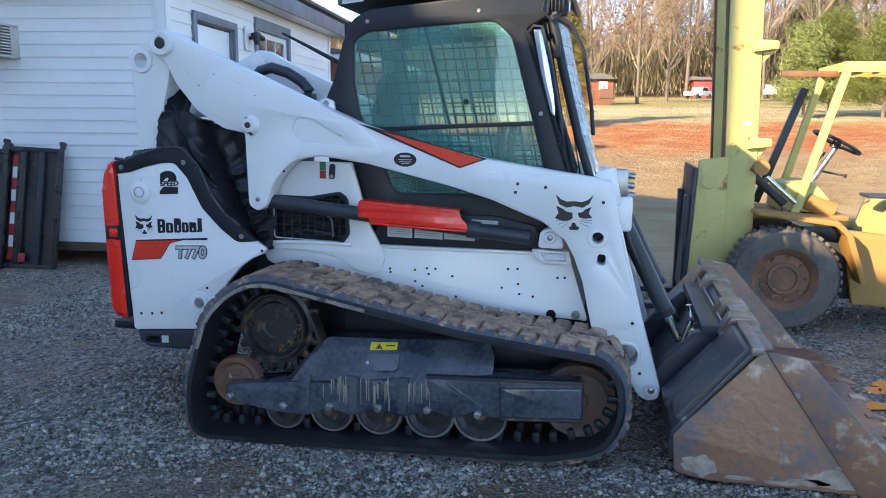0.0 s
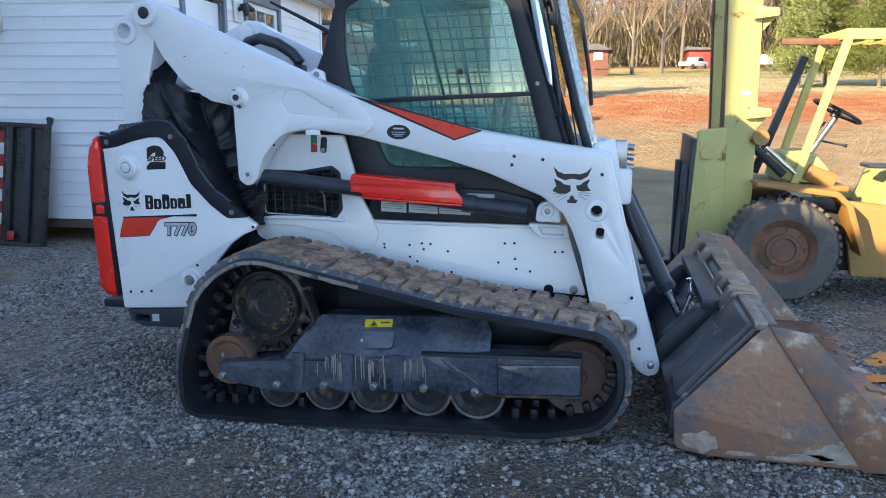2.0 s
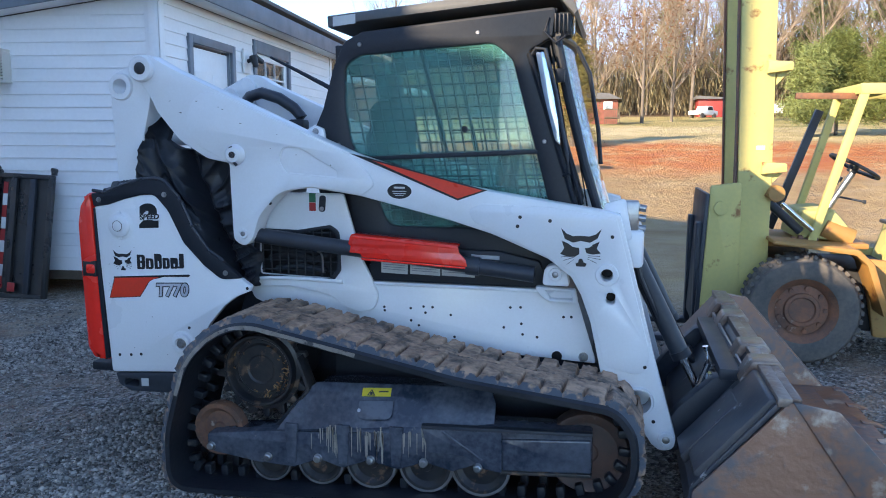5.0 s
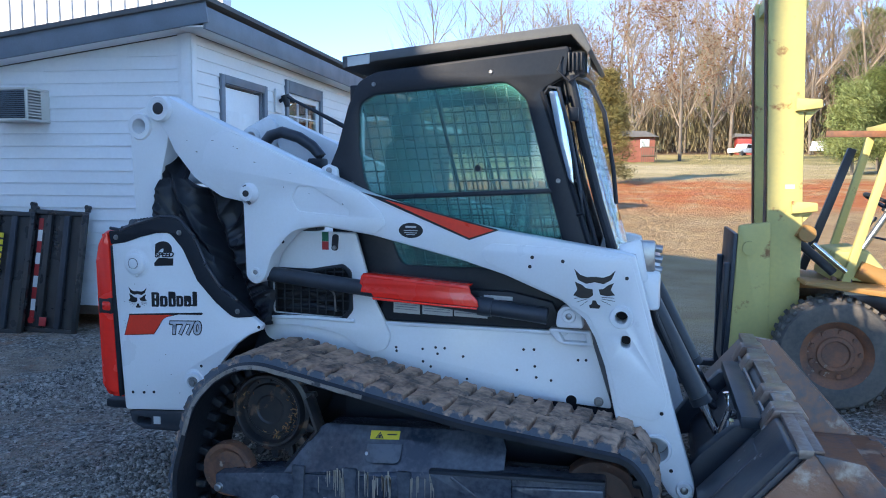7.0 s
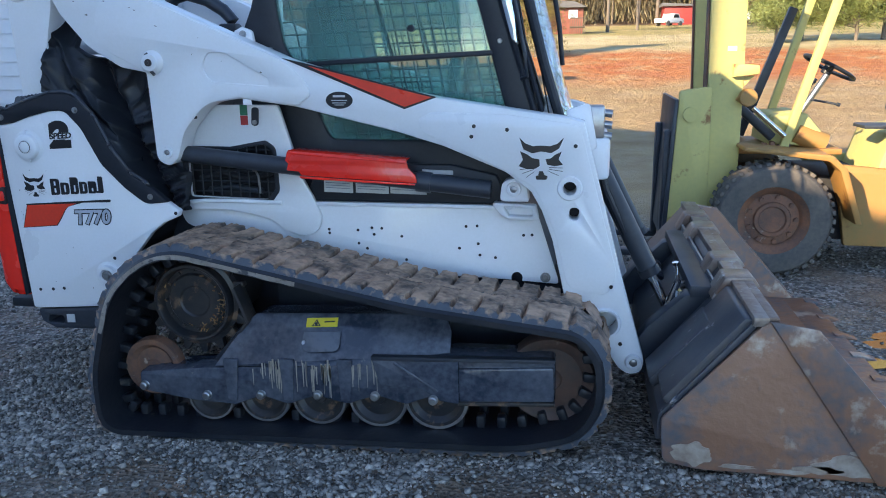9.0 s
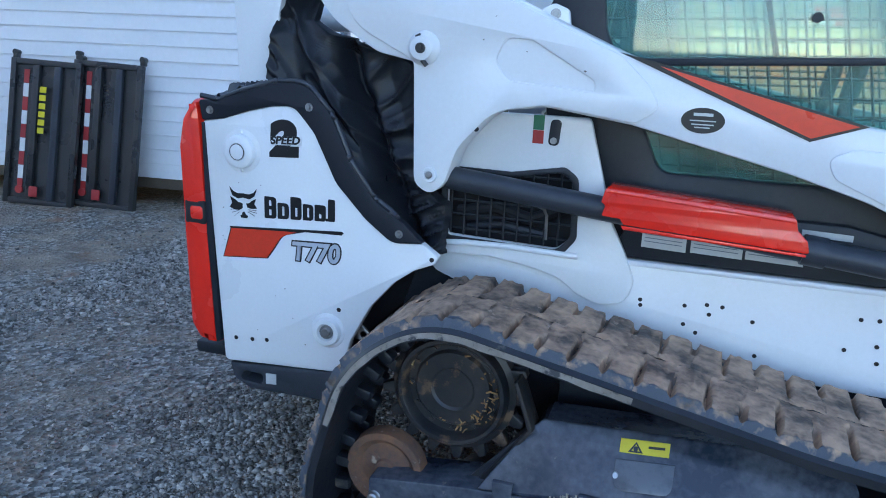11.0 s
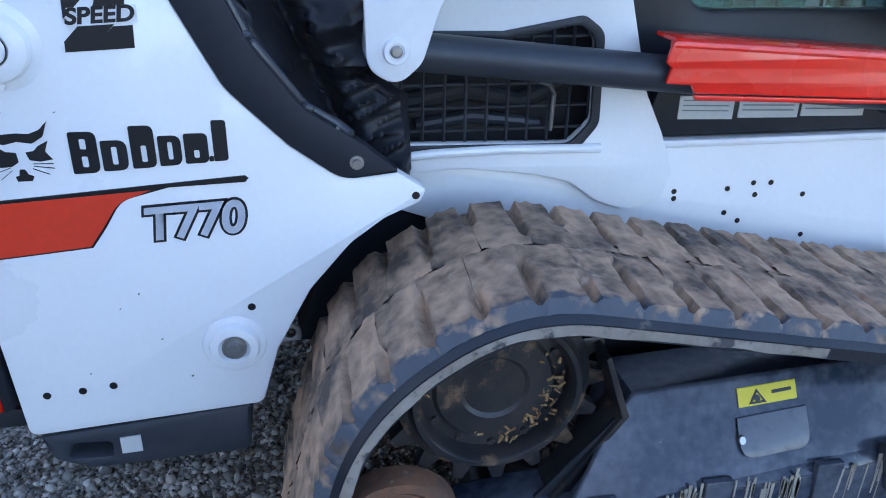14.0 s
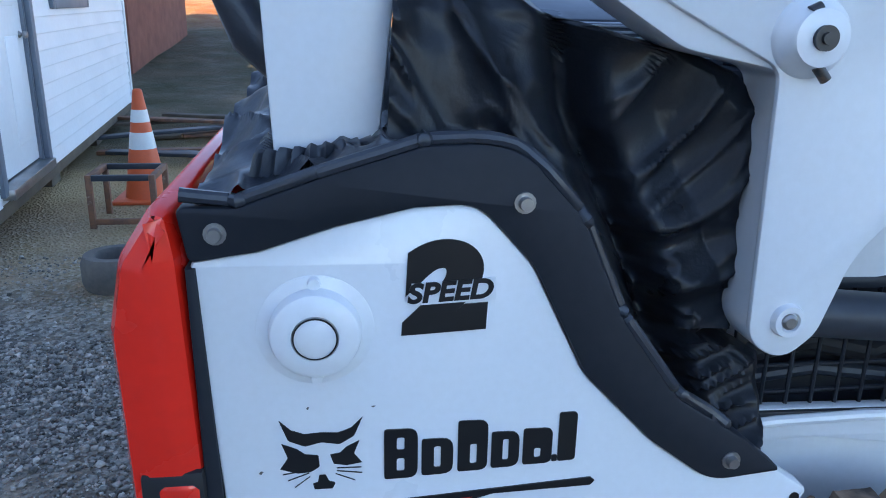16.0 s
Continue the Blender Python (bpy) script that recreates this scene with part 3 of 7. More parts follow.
hpart("side_wall", box(-LEN_END, -LEN_END + 0.1, 0.1, LEN_DOOR - 0.1, BASE, EAVE - 0.75, 0), SIDING, house)
hpart("floor_deck", box(-LEN_END, -0.02, 0.03, LEN_DOOR - 0.02, BASE - 0.10, BASE - 0.004, 0.004), WOOD, house)
for px, py in ((-0.3, 0.35), (-2.4, 0.35), (-4.4, 0.35), (-0.3, 2.4), (-0.3, 4.4), (-0.3, 6.0), (-2.4, 6.0), (-4.4, 6.0)):
    hpart("support_block", box(px - 0.2, px + 0.2, py - 0.15, py + 0.15, -0.02, BASE - 0.1, 0.01), WOOD, house)
# door and window
dy0, dy1, dz0, dz1 = DOOR
for nm, b in (("door_casing", box(-0.02, 0.022, dy0 - 0.09, dy0, dz0 - 0.02, dz1 + 0.09)), ("door_casing", box(-0.02, 0.022, dy1, dy1 + 0.09, dz0 - 0.02, dz1 + 0.09)),
              ("door_casing", box(-0.02, 0.024, dy0, dy1, dz1, dz1 + 0.09))):
    hpart(nm, b, GREY_TRIM, house, "slate-grey door casing")
leaf = hpart("door", box(-0.09, -0.045, dy0 + 0.03, dy1 - 0.03, dz0 + 0.03, dz1 - 0.03), SIDING, house, "closed white panelled door")
for u0, u1, v0, v1 in ((0.14, 0.44, 0.2, 0.95), (0.58, 0.88, 0.2, 0.95), (0.14, 0.44, 1.15, 2.0), (0.58, 0.88, 1.15, 2.0)):
    hpart("door_panel", box(-0.052, -0.04, dy0 + u0 + 0.02, dy0 + u1 + 0.02, dz0 + v0, dz0 + v1, 0.008), SIDING, leaf)
hpart("door_knob", lathe([(0.0, 0.06), (0.02, 0.058), (0.028, 0.045), (0.024, 0.03), (0.01, 0.02), (0.026, 0.004), (0.026, 0.0)], (-0.045, dy1 - 0.12, dz0 + 0.95), 20, "x"), STEEL, leaf)
hpart("door_jamb", box(-0.12, -0.02, dy1 - 0.028, dy1, dz0, dz1, 0.002), GREY_TRIM, house)
hpart("door_jamb", box(-0.12, -0.02, dy0, dy0 + 0.028, dz0, dz1, 0.002), GREY_TRIM, house)
hpart("door_sill", box(-0.14, 0.06, dy0 - 0.02, dy1 + 0.02, dz0 - 0.05, dz0 + 0.02), STEEL, house, "worn metal threshold")
wy0, wy1, wz0, wz1 = WIN
for b in (box(-0.02, 0.022, wy0 - 0.09, wy0, wz0 - 0.09, wz1 + 0.16), box(-0.02, 0.022, wy1, wy1 + 0.09, wz0 - 0.09, wz1 + 0.16),
          box(-0.02, 0.024, wy0, wy1, wz1, wz1 + 0.16), box(-0.02, 0.024, wy0, wy1, wz0 - 0.09, wz0)):
    hpart("window_casing", b, GREY_TRIM, house, "slate-grey window casing")
sash = hpart("window", join(box(-0.07, -0.02, wy0, wy0 + 0.10, wz0, wz1), box(-0.07, -0.02, wy1 - 0.10, wy1, wz0, wz1), box(-0.07, -0.02, wy0 + 0.1, wy1 - 0.1, wz1 - 0.08, wz1),
                           box(-0.07, -0.02, wy0 + 0.1, wy1 - 0.1, wz0, wz0 + 0.07), box(-0.07, -0.02, wy0 + 0.1, wy1 - 0.1, (wz0 + wz1) / 2 - 0.02, (wz0 + wz1) / 2 + 0.03)), SIDING, house, "white sash window")
for i in (1, 2):
    yy = wy0 + 0.1 + (wy1 - wy0 - 0.2) * i / 3
    hpart("muntin", box(-0.06, -0.03, yy - 0.009, yy + 0.009, wz0 + 0.05, wz1 - 0.05, 0.002), SIDING, sash)
for q in (0.27, 0.75):
    zz = wz0 + (wz1 - wz0) * q
    hpart("muntin", box(-0.06, -0.03, wy0 + 0.1, wy1 - 0.1, zz - 0.009, zz + 0.009, 0.002), SIDING, sash)
hpart("pane", box(-0.05, -0.044, wy0 + 0.08, wy1 - 0.08, wz0 + 0.05, wz1 - 0.05, 0), CLEAR, sash)
lampw = hpart("wall_lamp", join(box(0.0, 0.03, 2.14, 2.36, 2.42, 2.72, 0.01)), SIDING, house, "outdoor wall lamp plate")
hpart("lamp_body", join(rod((0.03, 2.25, 2.57), (0.10, 2.25, 2.60), 0.025), rod((0.10, 2.25, 2.64), (0.14, 2.25, 2.50), 0.05, 0.035), rod((0.10, 2.32, 2.62), (0.16, 2.42, 2.58), 0.05, 0.03)), BLACK, lampw)

# air conditioner in the end wall
ac = thing("window_air_conditioner", (HX - 2.0, HY - 0.3, 2.2), "beige boxed air conditioner jutting through the siding", "air conditioner")
AX0, AX1, AZ0, AZ1, AD = -2.10, -1.58, 2.15, 2.48, -0.34
BEIGE = mat("beige_enamel", (0.62, 0.60, 0.55), None, 0.45, bump=0.02)


def apart(name, b, material, parent, label=""):
    b.transform(HOUSE)
    return part(name, b, material, parent, label)


apart("casing", join(box(AX0, AX1, AD, 0.02, AZ1 - 0.025, AZ1), box(AX0, AX1, AD, 0.02, AZ0, AZ0 + 0.025), box(AX0, AX0 + 0.025, AD, 0.02, AZ0 + 0.025, AZ1 - 0.025),
                     box(AX1 - 0.02, AX1, AD, AD + 0.03, AZ0 + 0.025, AZ1 - 0.025), box(AX1 - 0.02, AX1, -0.12, 0.02, AZ0 + 0.025, AZ1 - 0.025)), BEIGE, ac)
apart("coil_back", box(AX0 + 0.03, AX1 - 0.03, AD + 0.03, AD + 0.04, AZ0 + 0.03, AZ1 - 0.03, 0), DARK, ac)
for i in range(14):
    zz = AZ0 + 0.035 + i * 0.0195
    apart("louvre", box(AX0 + 0.025, AX1 - 0.02, AD, AD + 0.02, zz, zz + 0.009, 0.001), GREY_TRIM, ac)
for i in range(9):
    zz = AZ0 + 0.045 + i * 0.029
    apart("side_louvre", box(AX1 - 0.015, AX1 - 0.003, AD + 0.03, -0.12, zz, zz + 0.013, 0.001), BEIGE, ac)

# taller ribbed metal building behind
hall = thing("metal_building", (-9, 13, 0), "white ribbed metal hall standing behind the house", "building")
part("wall", box(-22, -7.9, 13.6, 13.9, 0, 6.4, 0), METAL_WALL, hall)
for i in range(46):
    x = -22 + i * 0.305
    part("rib", box(x, x + 0.06, 13.565, 13.598, 0, 6.4, 0.01, 1), METAL_WALL, hall)
part("roof", box(-22.3, -7.85, 13.5, 14.3, 6.4, 6.5, 0.02), METAL_WALL, hall)

# unseen blocks added behind the viewpoint, which keep the yard in shade
shade = thing("warehouse", (-6, -8, 0), "unseen plain blocks added to shade the yard", "building")
DIRA = Vector((0.6, 0.8, 0))
DIRS = Vector((0.8, -0.6, 0))


def shade_block(s0, s1, a0, depth, top, name):
    b = box(s0, s1, -depth, 0, 0, top, 0.02)
    m = Matrix(((DIRS.x, DIRA.x, 0, DIRA.x * a0), (DIRS.y, DIRA.y, 0, DIRA.y * a0), (0, 0, 1, 0), (0, 0, 0, 1)))
    b.transform(m)
    return part(name, b, METAL_WALL, shade)


TAN = math.tan(radians(SUN_EL))
# block tops are set so the shade ends at cab-roof height
shade_block(-15, -3.05, -7, 8, 1.95 + TAN * 9.9 + 2.6, "high_bay")
shade_block(-3.05, 2.5, -7, 8, 1.98 + TAN * 9.74, "low_bay")


# ---- trailer ramps leaning on the house ----
RAMP_BLACK = mat("gloss_black_ramp_paint", (0.014, 0.014, 0.016), (0.03, 0.03, 0.03), 0.3, bump=0.05)
TAPE_RED = mat("red_reflective_tape", (0.42, 0.03, 0.03), None, 0.35, bump=0)


def ramp(at, turn, lean, wordmark):
    t = thing("trailer_ramp", (0, 0, 0), "black steel trailer ramp with reflective tape leaning on siding", "ramp", "ramps against the house")
    w, h = 0.66, 1.25
    part("frame", join(box(0, 0.05, -0.05, 0, 0, h), box(w - 0.05, w, -0.05, 0, 0, h), box(0.05, w - 0.05, -0.05, 0, h - 0.05, h), box(0.05, w - 0.05, -0.05, 0, 0, 0.05)), RAMP_BLACK, t)
    part("deck_sheet", box(0.05, w - 0.05, -0.02, -0.01, 0.05, h - 0.05, 0), RAMP_BLACK, t)
    for x in (0.22, 0.42):
        part("stiffener", box(x, x + 0.06, -0.06, -0.02, 0.05, h - 0.05), CHAR if x > 0.3 else RAMP_BLACK, t)
    for i in range(9):
        part("tape", box(0.115, 0.165, -0.024, -0.0205, 0.10 + i * 0.118, 0.10 + i * 0.118 + 0.116, 0), TAPE_RED if i % 2 == 0 else REFLECT, t)
    part("end_reflector", rod((0.14, -0.035, 0.12), (0.14, -0.02, 0.12), 0.035), TAPE_RED, t)
    part("end_reflector", box(0.26, 0.34, -0.07, -0.06, 0.07, 0.16), TAPE_RED, t)
    for x in (0.02, w - 0.02):
        part("hinge_lug", join(box(x - 0.02, x + 0.02, -0.03, 0.02, h, h + 0.05), rod((x, -0.035, h + 0.05), (x, 0.02, h + 0.05), 0.024)), RAMP_BLACK, t)
    if wordmark:
        for i in range(6):
            part("wordmark_bar", box(0.30, 0.36, -0.064, -0.0605, 0.62 + i * 0.07, 0.67 + i * 0.07, 0), YELLOW_LABEL, t)
    t.matrix_basis = Matrix.Translation(at) @ pose(0, 0, 0, 0, 0, turn) @ pose(0, 0, 0, lean, 2.5, 0)
    return t


ramp((-6.18, 6.72, 0.03), 5, -9, False)
ramp((-6.72, 6.55, 0.03), 9, -11, True)


# ---- wet patches ----
WATER = mat("muddy_water", (0.05, 0.045, 0.04), (0.07, 0.06, 0.05), 0.05, bump=0, rvar=0.03)


def puddle(x, y, rx, ry, seed):
    r = random.Random(seed)
    b = bmesh.new()
    z_ = max(ground_z(x + rx * 0.5 * math.cos(a), y + ry * 0.5 * math.sin(a)) for a in (0, 1.5, 3, 4.5)) + 0.003
    ring = []
    for i in range(40):
        a = 2 * math.pi * i / 40
        k_ = 0.75 + 0.45 * noise.noise((math.cos(a) * 1.6 + seed, math.sin(a) * 1.6, seed * 0.7))
        ring.append(b.verts.new((x + rx * k_ * math.cos(a), y + ry * k_ * math.sin(a), z_)))
    b.faces.new(ring)
    solo("puddle", b, WATER, "shallow muddy puddle on the gravel", "puddle", smooth=0)


puddle(1.45, 4.42, 0.22, 0.10, 3)
puddle(1.62, 4.10, 0.34, 0.14, 8)
puddle(1.75, 4.78, 0.40, 0.16, 12)


# ---- compact track loader ----
PY, AY, SY, CY, TY = 3.563, 3.611, 3.800, 3.750, 3.215    # side panel, arm, cab side, chassis side, track edge
MID = 4.23
far = lambda y: 2 * MID - y
ldr = thing("compact_track_loader", (-1.0, MID, 0.04), "white and black compact track loader with red tailgate on rubber tracks", "loader")

# rear side panel
panel_top = [(-1.742, 0.955, 0.01), (-1.84, 0.945, 0.07), (-1.93, 1.012, 0.12), (-2.03, 1.115, 0.1), (-2.105, 1.265, 0.12), (-2.175, 1.342, 0.06), (-2.25, 1.338, 0.05), (-2.34, 1.317, 0.05), (-2.43, 1.288, 0.05), (-2.507, 1.277, 0.01)]
panel_out = rounded([(-2.456, 0.450, 0.02), (-2.014, 0.479, 0.025), (-1.978, 0.60, 0.05), (-1.91, 0.725, 0.1), (-1.83, 0.818, 0.1), (-1.765, 0.865, 0.06), (-1.70, 0.893, 0.01), (-1.688, 0.918, 0.01)] + panel_top)
panel = part("side_panel", plate(panel_out, PY, PY + 0.035, bevel=0.006), WHITE, ldr, "white engine side panel")
part("side_panel", plate(panel_out, far(PY) - 0.035, far(PY)), WHITE, ldr)
part("rear_body", plate(rounded([(-2.43, 0.47), (-2.06, 0.50), (-1.95, 0.74, 0.1), (-1.76, 0.90), (-1.9, 0.98), (-2.02, 1.10), (-2.12, 1.27), (-2.48, 1.25)]), PY + 0.036, far(PY) - 0.036), BLACK, ldr, "black engine bay body")
trim_edge = [(-1.742, 0.960), (-1.80, 1.010, 0.04), (-1.90, 1.075, 0.08), (-1.985, 1.19, 0.1), (-2.045, 1.32, 0.12), (-2.13, 1.415, 0.12), (-2.24, 1.41, 0.06), (-2.36, 1.374, 0.05), (-2.45, 1.341, 0.04), (-2.518, 1.343, 0.01)]
trim_out = rounded(panel_top[::-1] + trim_edge)
trim = part("cover_trim", plate(trim_out, PY - 0.006, PY + 0.03, bevel=0.005), TRIM, ldr, "black rubber trim band")


def bolt(x, y, z, r, parent, material=None, washer=True):
    b = lathe([(0, -0.011), (r * 0.75, -0.011), (r * 0.85, -0.008), (r * 0.85, -0.002)] + ([(r * 1.3, -0.002)] if washer else []) + [((1.3 if washer else 0.85) * r, 0.006)], (x, y, z), 14)
    return part("bolt", b, material or STEEL, parent, "")


for x, z in ((-2.475, 1.312), (-2.120, 1.343), (-1.815, 0.978)):
    bolt(x, PY - 0.006, z, 0.010, trim)
piping = rounded(trim_edge[1:-1] + [(-2.512, 1.35)])
part("cover_piping", sweep([(u, PY + 0.004 + 0.004 * math.sin(i * 1.3), v + 0.006) for i, (u, v) in enumerate(piping)], 0.0085, 10), CLOTH, trim, "rolled vinyl edge above the trim")
cap = part("fuel_cap_boss", lathe([(0.0, -0.027), (0.024, -0.027), (0.0255, -0.026), (0.0262, -0.019), (0.028, -0.026), (0.046, -0.025), (0.052, -0.021), (0.055, -0.012), (0.0555, -0.004), (0.070, -0.001), (0.072, 0.01)], (-2.367, PY, 1.188), 40), WHITE, panel, "round white boss with a cap")
part("cap_ring", lathe([(0.0245, -0.0278), (0.0262, -0.0278), (0.0262, -0.0262), (0.0245, -0.0262)], (-2.367, PY, 1.188), 40), DECAL, cap)
for zz in (1.128, 1.249):
    part("cap_nub", rod((-2.367, PY - 0.010, zz), (-2.367, PY + 0.004, zz), 0.007, 0.009, 12), WHITE, cap)
boss = part("tie_down_boss", lathe([(0.0, -0.012), (0.024, -0.012), (0.03, -0.022), (0.044, -0.020), (0.05, 0.0), (0.05, 0.01)], (-2.058, PY, 0.622), 30), WHITE, panel)
bolt(-2.058, PY - 0.016, 0.622, 0.018, boss)
part("boss_skirt", lathe([(0.044, -0.006), (0.058, -0.003), (0.062, 0.002)], (-2.058, PY, 0.622), 30, ring_only=True), WHITE, boss)
part("arch_bracket", plate(rounded([(-1.985, 0.585), (-1.93, 0.588, 0.01), (-1.935, 0.615, 0.02), (-1.985, 0.66)]), PY + 0.05, PY + 0.062, holes=[circle(-1.955, 0.606, 0.012, 16)], bevel=0.002), STEEL, ldr, "small bare steel bracket in the wheel arch")
for x, z in ((-2.409, 0.541), (-2.289, 0.551), (-2.345, 0.545), (-2.02, 0.70), (-1.708, 0.908)):
    part("hole", lathe([(0.0, -0.0012), (0.0075, -0.0012), (0.0075, 0.002)], (x, PY, z), 12), DECAL, panel)


def emblem(x, z, w, h, y, parent):
    """A plain black badge: a winged upper shape and a broken lower one with thin side lines, flat on painted steel."""
    def q(pts):
        return [(x + u * w, z + v * h) for u, v in pts]

    def cut(name, pts, y0, m_):
        part(name, plate(q(rounded(pts, 4)), y0 - 0.0012, y0, bevel=0), m_, parent)
    cut("badge", [(0.0, 1.0), (0.10, 0.72, 0.08), (0.30, 0.63, 0.08), (0.5, 0.68, 0.1), (0.72, 0.64, 0.08), (0.90, 0.75, 0.08), (1.0, 1.0), (0.86, 0.86, 0.06), (0.70, 0.80, 0.06), (0.5, 0.815, 0.1), (0.30, 0.80, 0.06), (0.14, 0.86, 0.06)], y - 0.0004, DECAL)
    cut("badge", [(0.02, 0.68), (0.20, 0.60, 0.05), (0.30, 0.52, 0.03), (0.46, 0.50, 0.03), (0.47, 0.34, 0.03), (0.36, 0.27, 0.03), (0.20, 0.26, 0.05), (-0.01, 0.33), (0.09, 0.48, 0.05)], y - 0.0004, DECAL)
    cut("badge", [(0.60, 0.50), (0.72, 0.52, 0.03), (0.80, 0.60, 0.05), (0.96, 0.68), (0.89, 0.50, 0.05), (0.99, 0.37), (0.80, 0.34, 0.04), (0.64, 0.37, 0.03)], y - 0.0004, DECAL)
    cut("badge", [(0.40, 0.02), (0.62, 0.02), (0.66, 0.10, 0.02), (0.58, 0.13), (0.54, 0.22, 0.02), (0.46, 0.22, 0.02), (0.44, 0.12), (0.38, 0.10)], y - 0.0004, DECAL)
    for a, b in (((0.34, 0.25), (0.08, 0.16)), ((0.35, 0.20), (0.16, 0.06)), ((0.34, 0.29), (0.02, 0.25)), ((0.68, 0.30), (0.98, 0.30)), ((0.68, 0.26), (0.99, 0.22)), ((0.66, 0.22), (0.90, 0.12))):
        part("badge_line", plate(q([a, (b[0], b[1] - 0.006), (b[0], b[1] + 0.006), (a[0], a[1] + 0.012)]), y - 0.0014, y - 0.0002, bevel=0), DECAL, parent)


emblem(-2.416, 0.966, 0.103, 0.103, PY, panel)
# maker's wordmark as plain rounded slabs, each with its own counter, and the model mark
def slab(u0, u1, h, slot=None, round_top=0.008):
    base = 0.977 + 0.055 * (u0 + 2.286)
    body = rounded([(u0, base, 0.004), (u1, base + 0.001, round_top), (u1, base + h, round_top), (u0, base + h, 0.004)], 4)
    holes = [rounded([(a, base + b, 0.003), (c, base + b, 0.003), (c, base + d, 0.003), (a, base + d, 0.003)], 3) for a, b, c, d in (slot or ())]
    part("wordmark_block", plate(body, PY - 0.002, PY + 0.001, holes=holes, bevel=0), DECAL, panel)


slab(-2.286, -2.243, 0.072, [(-2.270, 0.011, -2.260, 0.030), (-2.270, 0.042, -2.260, 0.060)], 0.013)
slab(-2.238, -2.197, 0.053, [(-2.222, 0.011, -2.213, 0.042)], 0.015)
slab(-2.191, -2.152, 0.074, [(-2.175, 0.011, -2.166, 0.040)], 0.012)
slab(-2.147, -2.110, 0.053, [(-2.132, 0.011, -2.124, 0.042)], 0.014)
slab(-2.105, -2.066, 0.053, [(-2.090, 0.010, -2.081, 0.024)], 0.010)
slab(-2.058, -2.034, 0.072, None, 0.006)
slab(-2.066, -2.0585, 0.010, None, 0.002)
part("model_mark_shadow", lettering("T770", 0.084, -2.190, PY - 0.0005, 0.850, 0.0010, 2.6, 0.97, 0.0072, 0.16), DECAL, panel)
part("model_mark", lettering("T770", 0.084, -2.190, PY - 0.0022, 0.850, 0.0006, 2.6, 0.97, 0.0026, 0.16), mat("silver_vinyl", (0.50, 0.53, 0.58), (0.36, 0.39, 0.44), 0.3, bump=0, coarse=9), panel, "silver outlined model mark")
flag = rounded([(-2.445, 0.829), (-2.4125, 0.929), (-2.17, 0.942), (-2.225, 0.922, 0.05), (-2.255, 0.878, 0.05), (-2.281, 0.843)])
part("flag_edge", plate(rounded([(-2.449, 0.826), (-2.415, 0.934), (-2.13, 0.948), (-2.22, 0.925, 0.05), (-2.25, 0.878, 0.05), (-2.278, 0.840)]), PY - 0.0010, PY + 0.001, bevel=0), DECAL, panel)
part("flag_stripe", plate(flag, PY - 0.0020, PY + 0.001, bevel=0), STRIPE, panel, "red graded stripe")
part("flag_line", plate([(-2.418, 0.930), (-2.418, 0.935), (-2.01, 0.962), (-2.004, 0.957), (-2.01, 0.950), (-2.21, 0.944)], PY - 0.0024, PY + 0.001, bevel=0), DECAL, panel)
# two-speed mark
part("speed_numeral", lettering("2", 0.140, -2.256, PY - 0.001, 1.189, 0.001, 3.0, 1.26, 0.011, 0.08), DECAL, panel)
part("speed_strip", plate(tilted([(-2.252, 1.2195), (-2.150, 1.2195), (-2.150, 1.2475), (-2.252, 1.2475)], -2.2, 1.234, 3), PY - 0.0032, PY + 0.001, bevel=0), WHITE, panel)
part("speed_word", lettering("SPEED", 0.034, -2.258, PY - 0.0036, 1.2205, 0.001, 3.0, 1.12, 0.0012, 0.2), DECAL, panel)

# red tailgate and rear bumper
tail_prof = rounded([(-2.514, 1.283, 0.005), (-2.522, 1.338, 0.01), (-2.545, 1.345, 0.02), (-2.588, 1.28, 0.05), (-2.606, 1.19, 0.06), (-2.60, 0.9, 0.1), (-2.59, 0.57, 0.04), (-2.555, 0.515, 0.03), (-2.482, 0.505, 0.01), (-2.50, 0.9)])
gate = part("tailgate", plate(tail_prof, PY - 0.012, far(PY) + 0.012, bevel=0.03), RED, ldr, "glossy red rear tailgate")
part("tailgate_seal", plate(rounded([(-2.512, 1.27), (-2.50, 1.27), (-2.470, 0.52), (-2.488, 0.51), (-2.508, 0.9)]), PY - 0.004, PY + 0.2, bevel=0.003), TRIM, ldr)
part("latch_pocket", box(-2.585, -2.508, PY - 0.0135, PY + 0.06, 0.93, 1.01, 0.008), DARK, gate)
part("latch_handle", box(-2.565, -2.512, PY - 0.0165, PY + 0.05, 0.945, 0.995, 0.01), RED, gate)
bump_b = part("rear_bumper", plate(rounded([(-2.442, 0.443, 0.005), (-2.039, 0.475, 0.005), (-2.049, 0.362, 0.02), (-2.36, 0.355, 0.03), (-2.425, 0.385, 0.03)]), PY + 0.004, far(PY) - 0.004,
                                   holes=[rounded([(-2.40, 0.385, 0.01), (-2.315, 0.382, 0.01), (-2.315, 0.415, 0.01), (-2.385, 0.418, 0.01)])], bevel=0.008), CHAR, ldr, "dark grey steel rear bumper")
part("serial_label", plate([(-2.297, 0.388), (-2.258, 0.390), (-2.258, 0.428), (-2.297, 0.426)], PY + 0.001, PY + 0.005, bevel=0), LABEL, bump_b)
part("rear_step", box(-2.62, -2.44, PY + 0.06, far(PY) - 0.06, 0.43, 0.475, 0.01), BLACK, ldr)

